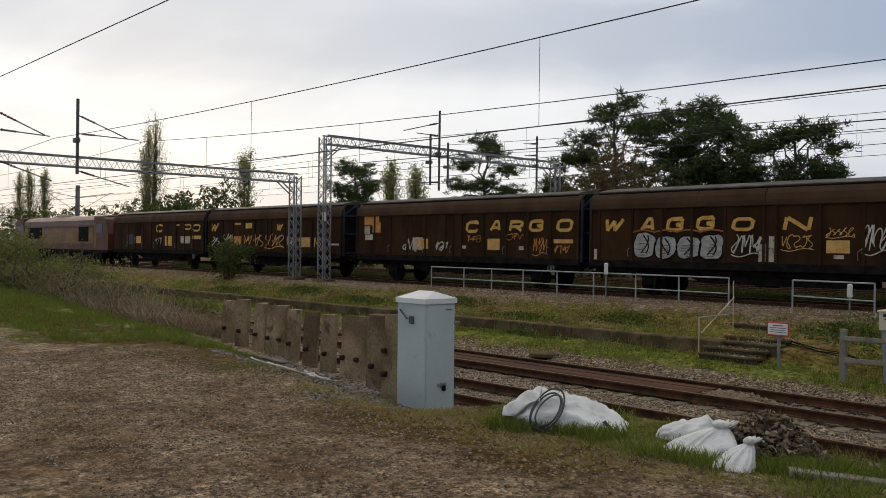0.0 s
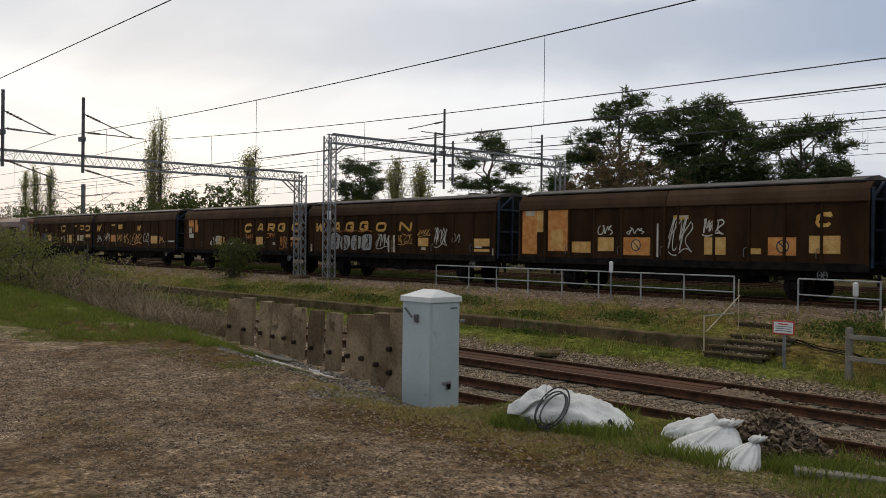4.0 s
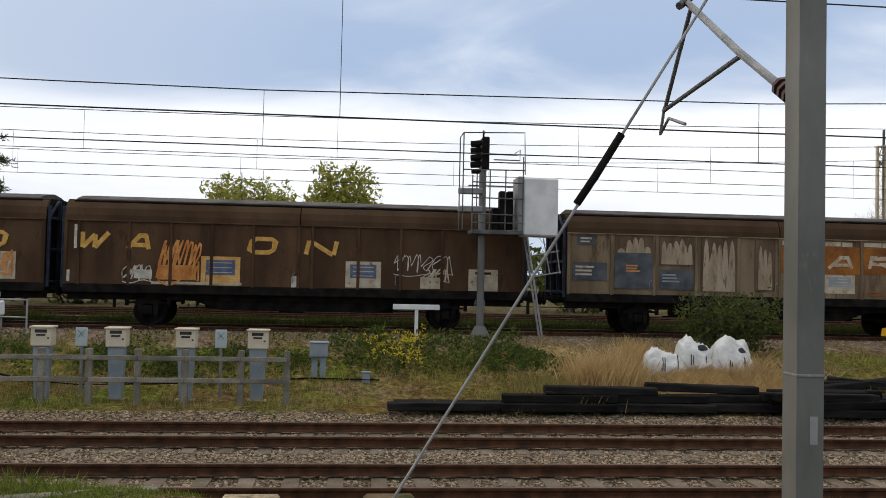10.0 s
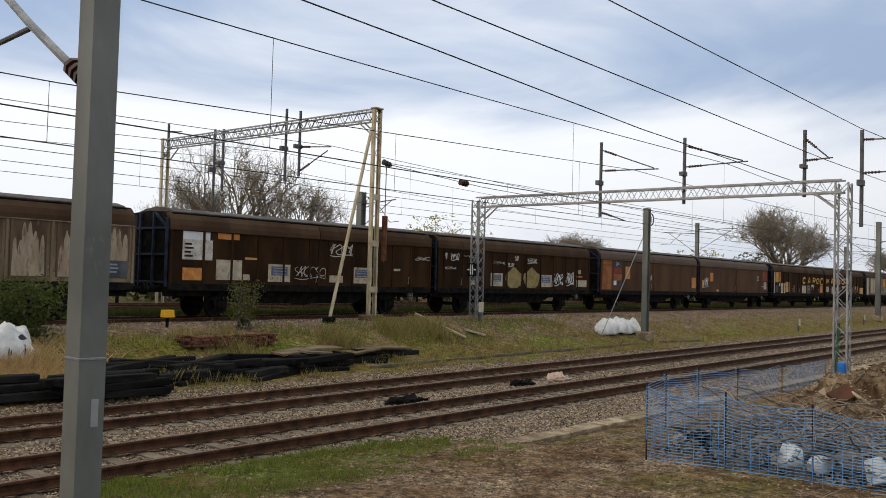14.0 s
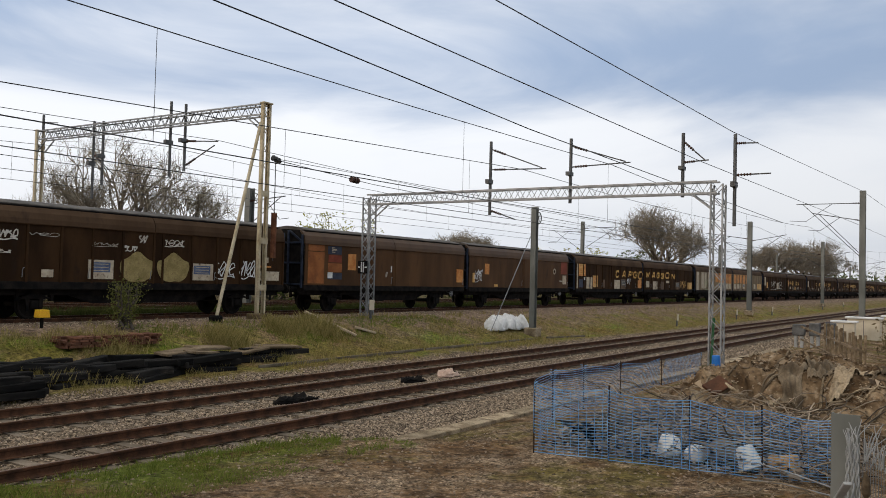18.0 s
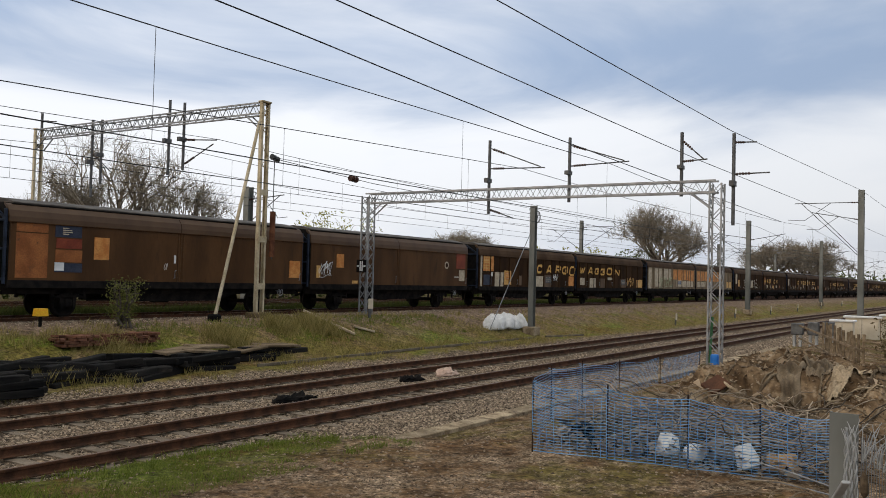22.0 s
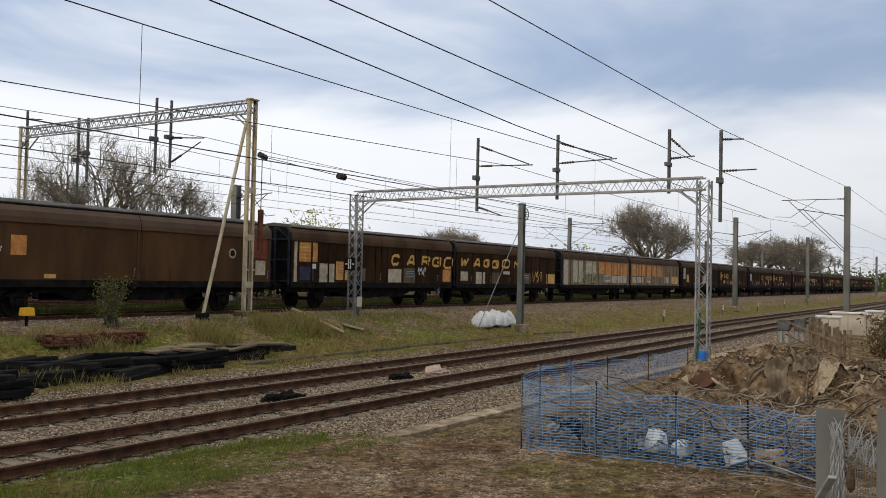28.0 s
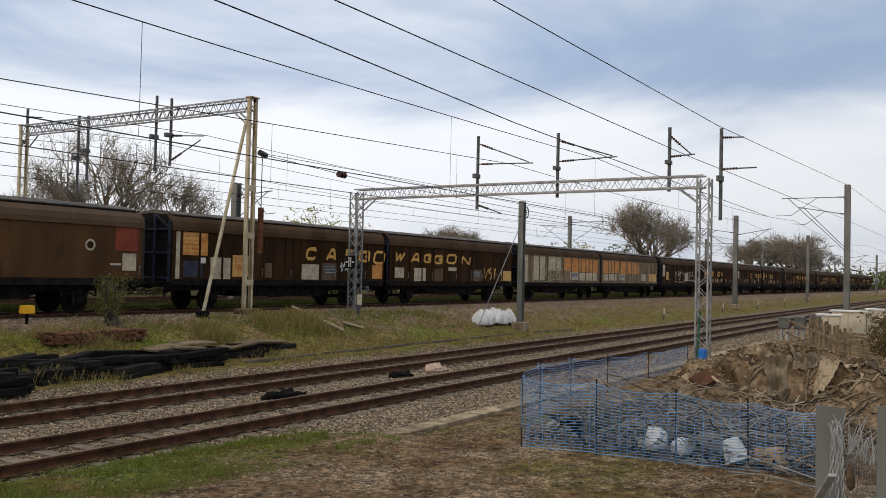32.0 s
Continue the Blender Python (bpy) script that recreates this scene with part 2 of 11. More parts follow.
def paint(name, a, b, rough=0.7, metal=0.0, scale=3.0, fine=40.0, bump=0.15, stretch=(1, 1, 1), dirt=None, dirt_at=0.55, vary=0.0, space="Object", spread=0.12, gloss=0.2, grit=0.55, deep=0.02, warp=0.0):
    """A surface of two tones at two scales, with fine relief, optional dirt in patches and a tone that varies from piece to piece."""
    m = bpy.data.materials.new(name)
    m.use_nodes = True
    nt = m.node_tree
    add, link = nt.nodes.new, nt.links.new
    bsdf = nt.nodes["Principled BSDF"]
    if space == "Object":
        co = add("ShaderNodeTexCoord").outputs["Object"]
    else:
        co = add("ShaderNodeNewGeometry").outputs["Position"]
    mp = add("ShaderNodeMapping")
    mp.inputs["Scale"].default_value = stretch
    link(co, mp.inputs[0])
    big, small = add("ShaderNodeTexNoise"), add("ShaderNodeTexNoise")
    for n, s, d in ((big, scale, 5), (small, fine, 3)):
        n.inputs["Scale"].default_value, n.inputs["Detail"].default_value = s, d
        link(mp.outputs[0], n.inputs["Vector"])
    small.inputs["Distortion"].default_value = warp
    if vary:
        info = add("ShaderNodeObjectInfo")
        shift = add("ShaderNodeVectorMath")
        shift.operation = "SCALE"
        comb = add("ShaderNodeCombineXYZ")
        for k in range(3):
            link(info.outputs["Random"], comb.inputs[k])
        link(comb.outputs[0], shift.inputs[0])
        shift.inputs["Scale"].default_value = 37.0
        link(shift.outputs[0], mp.inputs["Location"])
    ramp = add("ShaderNodeValToRGB")
    ramp.color_ramp.elements[0].position, ramp.color_ramp.elements[1].position = 0.5 - spread, 0.5 + spread
    ramp.color_ramp.elements[0].color, ramp.color_ramp.elements[1].color = (*a, 1), (*b, 1)
    link(big.outputs["Fac"], ramp.inputs[0])
    grain = add("ShaderNodeMix")
    grain.data_type, grain.blend_type = "RGBA", "OVERLAY"
    grain.inputs["Factor"].default_value = grit
    link(ramp.outputs["Color"], grain.inputs["A"])
    link(small.outputs["Fac"], grain.inputs["B"])
    col = grain.outputs["Result"]
    if dirt:
        dn = add("ShaderNodeTexNoise")
        dn.inputs["Scale"].default_value, dn.inputs["Detail"].default_value = scale * 2.3, 8
        dn.inputs["Roughness"].default_value = 0.65
        link(mp.outputs[0], dn.inputs["Vector"])
        dr = add("ShaderNodeValToRGB")
        dr.color_ramp.elements[0].position, dr.color_ramp.elements[1].position = dirt_at, dirt_at + 0.13
        link(dn.outputs["Fac"], dr.inputs[0])
        over = add("ShaderNodeMix")
        over.data_type = "RGBA"
        over.inputs["B"].default_value = (*dirt, 1)
        link(dr.outputs["Color"], over.inputs["Factor"])
        link(col, over.inputs["A"])
        col = over.outputs["Result"]
    if vary:
        hsv = add("ShaderNodeHueSaturation")
        rng = add("ShaderNodeMapRange")
        rng.inputs["To Min"].default_value, rng.inputs["To Max"].default_value = 1 - vary, 1 + vary
        link(info.outputs["Random"], rng.inputs[0])
        link(rng.outputs[0], hsv.inputs["Value"])
        link(col, hsv.inputs["Color"])
        col = hsv.outputs[0]
    link(col, bsdf.inputs["Base Color"])
    rr = add("ShaderNodeMapRange")
    rr.inputs["To Min"].default_value, rr.inputs["To Max"].default_value = max(0.02, rough - 0.12), min(1, rough + 0.12)
    link(small.outputs["Fac"], rr.inputs[0])
    link(rr.outputs[0], bsdf.inputs["Roughness"])
    bsdf.inputs["Metallic"].default_value = metal
    bsdf.inputs["Specular IOR Level"].default_value = gloss
    if bump:
        bp = add("ShaderNodeBump")
        bp.inputs["Strength"].default_value, bp.inputs["Distance"].default_value = bump, deep
        link(small.outputs["Fac"], bp.inputs["Height"])
        link(bp.outputs[0], bsdf.inputs["Normal"])
    return m


def leaf(name, a, b):
    """Foliage: tone varies from leaf clump to leaf clump, some light passes through."""
    m = bpy.data.materials.new(name)
    m.use_nodes = True
    nt = m.node_tree
    add, link = nt.nodes.new, nt.links.new
    bsdf = nt.nodes["Principled BSDF"]
    geo = add("ShaderNodeNewGeometry")
    ramp = add("ShaderNodeValToRGB")
    ramp.color_ramp.elements[0].color, ramp.color_ramp.elements[1].color = (*a, 1), (*b, 1)
    link(geo.outputs["Random Per Island"], ramp.inputs[0])
    link(ramp.outputs["Color"], bsdf.inputs["Base Color"])
    bsdf.inputs["Roughness"].default_value = 0.7
    bsdf.inputs["Specular IOR Level"].default_value = 0.12
    tr = add("ShaderNodeBsdfTranslucent")
    link(ramp.outputs["Color"], tr.inputs["Color"])
    mix = add("ShaderNodeMixShader")
    mix.inputs[0].default_value = 0.4
    link(bsdf.outputs[0], mix.inputs[1])
    link(tr.outputs[0], mix.inputs[2])
    link(mix.outputs[0], nt.nodes["Material Output"].inputs[0])
    return m


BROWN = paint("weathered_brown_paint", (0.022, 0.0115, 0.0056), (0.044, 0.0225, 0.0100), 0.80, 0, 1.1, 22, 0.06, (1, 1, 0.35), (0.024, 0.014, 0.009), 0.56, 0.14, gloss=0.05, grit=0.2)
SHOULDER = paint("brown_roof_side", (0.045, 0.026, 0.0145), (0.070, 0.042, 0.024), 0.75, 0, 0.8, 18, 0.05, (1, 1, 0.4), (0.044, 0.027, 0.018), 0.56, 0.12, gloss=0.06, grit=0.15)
ROOF = paint("dull_grey_roof", (0.050, 0.043, 0.037), (0.10, 0.088, 0.077), 0.75, 0, 1.5, 25, 0.05, dirt=(0.10, 0.085, 0.07), vary=0.1)
BLACK = paint("sooty_black_steel", (0.006, 0.006, 0.006), (0.017, 0.014, 0.012), 0.85, 0, 3, 40, 0.1, gloss=0.05)
SILVER = paint("dull_silver_spray", (0.26, 0.25, 0.235), (0.40, 0.385, 0.365), 0.55, 0.1, 3, 26, 0, (1, 1, 3), (0.16, 0.14, 0.12), 0.60)
BLUE_STEEL = paint("faded_blue_steel", (0.008, 0.012, 0.022), (0.022, 0.030, 0.050), 0.6, 0, 3, 30, 0.08)
YELLOW_MARK = paint("faded_yellow_lettering", (0.48, 0.25, 0.045), (0.60, 0.36, 0.10), 0.6, 0, 5, 30, 0, dirt=(0.20, 0.12, 0.06), dirt_at=0.58)
WHITE_MARK = paint("dirty_white_mark", (0.38, 0.34, 0.28), (0.55, 0.51, 0.45), 0.6, 0, 4, 30, 0, dirt=(0.18, 0.12, 0.08), dirt_at=0.60)
CREAM = paint("dirty_cream_plate", (0.34, 0.28, 0.20), (0.48, 0.41, 0.30), 0.6, 0, 3, 28, 0, dirt=(0.12, 0.075, 0.045), dirt_at=0.56, grit=0.15)
ORANGE = paint("faded_orange_plate", (0.42, 0.15, 0.035), (0.55, 0.25, 0.07), 0.6, 0, 3, 28, 0, dirt=(0.15, 0.07, 0.03), dirt_at=0.60)
AMBER = paint("faded_amber_plate", (0.46, 0.24, 0.06), (0.58, 0.36, 0.13), 0.6, 0, 3, 28, 0, dirt=(0.16, 0.09, 0.04), dirt_at=0.62)
BLUE = paint("faded_blue_plate", (0.06, 0.085, 0.15), (0.10, 0.13, 0.20), 0.55, 0, 3, 28, 0, dirt=(0.12, 0.10, 0.09), dirt_at=0.64)
NAVY = paint("dark_blue_plate", (0.02, 0.026, 0.045), (0.035, 0.04, 0.06), 0.55, 0, 3, 28, 0)
RUST = paint("rusty_steel", (0.075, 0.028, 0.014), (0.14, 0.055, 0.026), 0.85, 0, 4, 40, 0.2)
RAIL_TOP = paint("worn_rail_head", (0.105, 0.055, 0.029), (0.165, 0.095, 0.056), 0.45, 0.3, 5, 40, 0.05)
RAIL_SIDE = paint("rusty_rail_web", (0.036, 0.017, 0.009), (0.085, 0.037, 0.018), 0.9, 0, 4, 40, 0.2)
GALV = paint("galvanised_steel", (0.17, 0.175, 0.18), (0.26, 0.265, 0.27), 0.5, 0.5, 3, 30, 0.05, dirt=(0.12, 0.105, 0.09), dirt_at=0.64)
DARK_GALV = paint("dull_grey_steel", (0.075, 0.075, 0.075), (0.13, 0.13, 0.128), 0.6, 0.4, 3, 30, 0.05)
OLD_STEEL = paint("yellowed_steel_post", (0.36, 0.295, 0.185), (0.50, 0.43, 0.30), 0.65, 0.1, 2, 25, 0.05, dirt=(0.17, 0.13, 0.09), dirt_at=0.62)
WIRE = paint("dark_wire", (0.02, 0.02, 0.022), (0.04, 0.04, 0.042), 0.5, 0.4, 3, 30, 0)
INSULATOR = paint("brown_insulator", (0.04, 0.018, 0.012), (0.07, 0.03, 0.02), 0.35, 0, 5, 30, 0)
CONCRETE = paint("weathered_concrete", (0.19, 0.14, 0.088), (0.36, 0.285, 0.19), 0.9, 0, 2.6, 38, 0.6, dirt=(0.075, 0.055, 0.034), dirt_at=0.56, vary=0.26, gloss=0.1, grit=0.8)
BLOCK = paint("brown_weathered_block", (0.135, 0.095, 0.056), (0.275, 0.205, 0.130), 0.92, 0, 2.0, 36, 0.6, (1, 1, 0.6), (0.060, 0.042, 0.025), 0.57, 0.24, gloss=0.08, grit=0.6)
KERB = paint("dark_mossy_concrete", (0.072, 0.050, 0.026), (0.150, 0.108, 0.062), 0.95, 0, 1.5, 30, 0.5, dirt=(0.050, 0.055, 0.018), dirt_at=0.52, gloss=0.08, grit=0.4)
CABINET = paint("pale_grey_green_cabinet", (0.36, 0.41, 0.42), (0.43, 0.48, 0.49), 0.45, 0.1, 1.4, 30, 0.03, dirt=(0.26, 0.28, 0.27), dirt_at=0.62, grit=0.08)
WHITE = paint("dull_white_paint", (0.56, 0.56, 0.55), (0.68, 0.68, 0.67), 0.55, 0, 2, 25, 0.03, dirt=(0.40, 0.37, 0.32), dirt_at=0.66, grit=0.08)
CREAM_BOX = paint("cream_painted_steel", (0.48, 0.41, 0.30), (0.58, 0.505, 0.385), 0.5, 0, 2, 25, 0.03, dirt=(0.3, 0.26, 0.2), dirt_at=0.66, grit=0.10)
BAG = paint("dirty_white_woven_bag", (0.54, 0.53, 0.51), (0.68, 0.67, 0.65), 0.75, 0, 4, 6, 0.6, dirt=(0.33, 0.31, 0.28), dirt_at=0.62, grit=0.12, deep=0.05, warp=1.2)
WOOD = paint("grey_weathered_wood", (0.14, 0.125, 0.10), (0.24, 0.215, 0.175), 0.9, 0, 2, 40, 0.3, (1, 1, 1), vary=0.15)
SLEEPER_OLD = paint("tarred_old_sleeper", (0.006, 0.006, 0.006), (0.020, 0.018, 0.016), 0.85, 0, 2, 30, 0.3, (0.4, 2, 2), dirt=(0.055, 0.045, 0.034), dirt_at=0.62, vary=0.4, gloss=0.08)
SLEEPER = paint("grey_concrete_sleeper", (0.125, 0.096, 0.068), (0.185, 0.147, 0.108), 0.95, 0, 2, 30, 0.3, vary=0.12)
YELLOW = paint("bright_yellow_box", (0.72, 0.38, 0.02), (0.80, 0.46, 0.03), 0.5, 0, 3, 30, 0)
RED_SIGN = paint("red_sign_border", (0.40, 0.05, 0.04), (0.48, 0.08, 0.06), 0.5, 0, 3, 30, 0)
BLUE_NET = paint("blue_plastic_net", (0.10, 0.28, 0.56), (0.21, 0.42, 0.68), 0.5, 0, 2, 30, 0)
BRICK = paint("broken_red_brick", (0.085, 0.036, 0.020), (0.155, 0.068, 0.040), 0.95, 0, 3, 30, 0.3, vary=0.3, grit=0.25)

TAN_WALL = paint("grimy_cream_wagon_wall", (0.120, 0.085, 0.048), (0.215, 0.160, 0.098), 0.75, 0, 0.9, 20, 0.06, (1.5, 1, 0.33), (0.075, 0.042, 0.021), 0.53, 0.10, grit=0.2)
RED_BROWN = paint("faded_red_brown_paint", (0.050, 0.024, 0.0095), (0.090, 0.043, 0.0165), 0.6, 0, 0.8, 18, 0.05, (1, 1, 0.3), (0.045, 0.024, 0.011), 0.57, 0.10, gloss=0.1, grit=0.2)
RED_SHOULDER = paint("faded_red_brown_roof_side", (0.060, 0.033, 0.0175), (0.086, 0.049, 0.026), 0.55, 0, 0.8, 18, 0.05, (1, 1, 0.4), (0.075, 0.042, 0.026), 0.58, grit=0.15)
ORANGE_RUST = paint("rust_orange_plate", (0.20, 0.065, 0.018), (0.29, 0.105, 0.030), 0.6, 0, 2, 28, 0, dirt=(0.12, 0.05, 0.02), dirt_at=0.58)
RED_PLATE = paint("dark_red_plate", (0.15, 0.030, 0.014), (0.21, 0.045, 0.020), 0.6, 0, 2, 28, 0, dirt=(0.09, 0.03, 0.02), dirt_at=0.58)
YELLOW_OCHRE = paint("ochre_sprayed_patch", (0.20, 0.15, 0.055), (0.29, 0.225, 0.09), 0.6, 0, 3, 28, 0, dirt=(0.12, 0.075, 0.035), dirt_at=0.58)
GREEN_MARK = paint("pale_green_scrawl", (0.22, 0.25, 0.14), (0.32, 0.34, 0.20), 0.6, 0, 3, 28, 0)
MAROON = paint("maroon_locomotive_paint", (0.065, 0.020, 0.013), (0.095, 0.032, 0.018), 0.45, 0, 1, 20, 0.02)
GOLD = paint("gold_locomotive_band", (0.13, 0.066, 0.020), (0.19, 0.10, 0.032), 0.45, 0, 1, 20, 0.02, dirt=(0.11, 0.065, 0.03), dirt_at=0.60)
# pinkish tan of the lit roof, light put into the colour
LOCO_ROOF = paint("lit_locomotive_roof", (0.28, 0.20, 0.15), (0.36, 0.27, 0.20), 0.6, 0, 1, 20, 0.02)
GLASS_DARK = paint("dark_cab_glass", (0.012, 0.013, 0.015), (0.02, 0.02, 0.022), 0.08, 0, 2, 20, 0)
BARK = paint("grey_brown_bark", (0.055, 0.045, 0.036), (0.10, 0.082, 0.066), 0.95, 0, 4, 30, 0.4)
TWIG = paint("bare_grey_twigs", (0.17, 0.14, 0.105), (0.27, 0.23, 0.175), 0.95, 0, 4, 30, 0.1)
PINE_LEAF = leaf("pine_needles", (0.020, 0.034, 0.012), (0.105, 0.135, 0.046))
POPLAR_LEAF = leaf("young_poplar_leaves", (0.22, 0.215, 0.07), (0.42, 0.40, 0.16))
FRESH_LEAF = leaf("fresh_spring_leaves", (0.20, 0.205, 0.028), (0.40, 0.38, 0.09))
BUSH_LEAF = leaf("bush_leaves", (0.036, 0.052, 0.013), (0.115, 0.130, 0.034))
IVY_LEAF = leaf("ivy_leaves", (0.040, 0.066, 0.014), (0.125, 0.160, 0.034))
GORSE = leaf("yellow_blossom", (0.50, 0.38, 0.02), (0.70, 0.58, 0.06))
BROWN_LEAF = leaf("brown_shrub_leaves", (0.085, 0.060, 0.030), (0.16, 0.115, 0.055))
GRASS = leaf("green_grass_blades", (0.070, 0.098, 0.014), (0.225, 0.255, 0.050))
ROUGH_GRASS = leaf("rough_grass_blades", (0.15, 0.135, 0.035), (0.42, 0.33, 0.13))
DRY_GRASS = leaf("dry_straw_grass", (0.42, 0.285, 0.115), (0.66, 0.48, 0.245))
REED = leaf("dry_bramble_stems", (0.13, 0.088, 0.050), (0.46, 0.36, 0.25))
STONE = leaf("yard_stones", (0.045, 0.030, 0.018), (0.43, 0.33, 0.235))
BALLAST = leaf("ballast_stones", (0.040, 0.029, 0.020), (0.60, 0.475, 0.345))
CHIPS = leaf("slate_chippings", (0.040, 0.033, 0.028), (0.40, 0.35, 0.30))
SOIL = paint("rubble_soil", (0.066, 0.040, 0.021), (0.25, 0.175, 0.105), 0.95, 0, 2.2, 14, 0.9, dirt=(0.34, 0.27, 0.19), dirt_at=0.57, gloss=0.05, grit=0.8)
RUBBLE = leaf("rubble_pieces", (0.06, 0.036, 0.020), (0.56, 0.44, 0.31))
CABLE = leaf("tangled_cable_scrap", (0.03, 0.026, 0.025), (0.50, 0.41, 0.31))
HESSIAN = paint("grey_brown_old_fabric", (0.075, 0.054, 0.033), (0.21, 0.16, 0.105), 0.95, 0, 3, 40, 0.4)
BLUE_BARREL = paint("blue_plastic_barrel", (0.02, 0.13, 0.42), (0.03, 0.17, 0.50), 0.4, 0, 3, 30, 0)
GREEN_PAINT = paint("green_painted_pipe", (0.03, 0.10, 0.04), (0.05, 0.14, 0.06), 0.6, 0, 3, 30, 0)
BLACK_TEXT = paint("black_print", (0.015, 0.015, 0.015), (0.03, 0.03, 0.03), 0.6, 0, 3, 30, 0)
DARK_GALV2 = paint("weathered_mast_steel", (0.115, 0.118, 0.107), (0.18, 0.183, 0.168), 0.6, 0.2, 1.2, 14, 0.03, (1, 1, 0.4), (0.24, 0.235, 0.215), 0.60, grit=0.12)
GALV2 = paint("pale_grey_steel", (0.20, 0.20, 0.20), (0.29, 0.29, 0.285), 0.6, 0.2, 2, 25, 0.03, dirt=(0.13, 0.11, 0.09), dirt_at=0.64, grit=0.12)
BLUE_GREY = paint("blue_grey_case_paint", (0.20, 0.235, 0.26), (0.27, 0.305, 0.33), 0.55, 0.1, 2, 25, 0.03, dirt=(0.16, 0.16, 0.15), dirt_at=0.62, grit=0.12)
PALE_RAIL = paint("pale_galvanised_rail", (0.27, 0.275, 0.27), (0.36, 0.365, 0.36), 0.55, 0.2, 3, 30, 0.03, grit=0.15)
SLEEPER_OLD2 = paint("dark_weathered_timber", (0.040, 0.029, 0.019), (0.085, 0.064, 0.042), 0.95, 0, 2, 30, 0.4, vary=0.2)
RUST2 = paint("dark_rusted_bolt", (0.022, 0.014, 0.010), (0.045, 0.026, 0.018), 0.85, 0, 5, 40, 0.2)
DARK_STRAP = paint("dark_webbing", (0.035, 0.035, 0.038), (0.07, 0.07, 0.075), 0.8, 0, 6, 60, 0.1)
PINK_RAG = paint("pale_pink_sheet", (0.42, 0.29, 0.22), (0.52, 0.38, 0.30), 0.85, 0, 4, 30, 0.2)
SLATE = leaf("torn_plastic_debris", (0.012, 0.010, 0.009), (0.44, 0.37, 0.30))
CLOTH = paint("pale_muddy_cloth", (0.17, 0.125, 0.078), (0.34, 0.265, 0.175), 0.95, 0, 3, 30, 0.4, dirt=(0.09, 0.062, 0.038), dirt_at=0.55, gloss=0.08)
FOAM = paint("pale_yellow_foam", (0.42, 0.27, 0.13), (0.52, 0.36, 0.19), 0.95, 0, 4, 40, 0.2)
WOOD_BROWN = paint("brown_fence_timber", (0.10, 0.082, 0.058), (0.17, 0.14, 0.10), 0.95, 0, 2, 30, 0.3, vary=0.2)
BLOSSOM = leaf("pale_opening_buds", (0.30, 0.27, 0.17), (0.60, 0.56, 0.44))
OLIVE_LEAF = leaf("olive_green_leaves", (0.085, 0.095, 0.022), (0.20, 0.20, 0.060))
ORANGE_WORN = paint("sun_worn_orange_panel", (0.11, 0.035, 0.009), (0.29, 0.105, 0.016), 0.6, 0, 1.3, 26, 0.03, (1, 1, 0.8), (0.13, 0.045, 0.018), 0.62, 0.1, spread=0.16)
YELLOW_POST = paint("worn_yellow_post", (0.50, 0.24, 0.02), (0.62, 0.33, 0.04), 0.6, 0, 3, 28, 0, dirt=(0.25, 0.12, 0.03), dirt_at=0.62)
PALE_STRIP = paint("chalky_white_strip", (0.36, 0.28, 0.185), (0.50, 0.42, 0.31), 0.6, 0, 2.5, 28, 0, dirt=(0.18, 0.10, 0.05), dirt_at=0.54)
RUSTY_BOARD = paint("rust_stained_board", (0.045, 0.019, 0.010), (0.095, 0.040, 0.020), 0.85, 0, 3, 40, 0.25, (0.15, 1, 1), (0.05, 0.028, 0.018), 0.60, 0.12)
SAND = leaf("pale_sandy_stones", (0.24, 0.17, 0.11), (0.46, 0.36, 0.26))
# lighter, tanner BROWN for wagons 7 and 8, extra brightness put into the colour
BROWN_LIFTED = paint("lifted_brown_paint", (0.045, 0.024, 0.0125), (0.085, 0.047, 0.024), 0.66, 0, 1.1, 22, 0.06, (1, 1, 0.35), (0.035, 0.02, 0.012), 0.56, 0.14, gloss=0.12, grit=0.2)
SCRAP_BROWN = leaf("brown_torn_scrap", (0.025, 0.015, 0.010), (0.52, 0.40, 0.28))
WOOD_TAN = paint("tan_weathered_board", (0.12, 0.086, 0.052), (0.24, 0.18, 0.118), 0.95, 0, 2.2, 34, 0.4, (0.5, 2, 2), (0.09, 0.065, 0.042), 0.58, 0.2, gloss=0.08)
WOOD_PALE = paint("pale_new_timber", (0.33, 0.255, 0.165), (0.44, 0.355, 0.245), 0.85, 0, 2, 40, 0.2, vary=0.1)

WORN_BLUE = paint("worn_slate_blue_plate", (0.045, 0.052, 0.060), (0.090, 0.096, 0.102), 0.65, 0, 2.5, 22, 0, dirt=(0.10, 0.085, 0.07), dirt_at=0.60, grit=0.15)
STAINED = paint("brown_stained_panel", (0.070, 0.042, 0.024), (0.125, 0.080, 0.048), 0.7, 0, 1.6, 20, 0, (1.6, 1, 0.4), (0.22, 0.165, 0.105), 0.60, grit=0.2)
PALE_STAIN = paint("pale_run_down_paint", (0.25, 0.19, 0.125), (0.36, 0.285, 0.20), 0.7, 0, 2.2, 20, 0, (1.6, 1, 0.4), (0.12, 0.078, 0.045), 0.54, grit=0.2)


RAIL_Y = (12.13, 13.64, 15.93, 17.44)  # the four rails of the near pair of tracks
FAR_TRACKS = (27.36, 30.8, 35.4, 38.8)
FAR_RAIL = 1.30


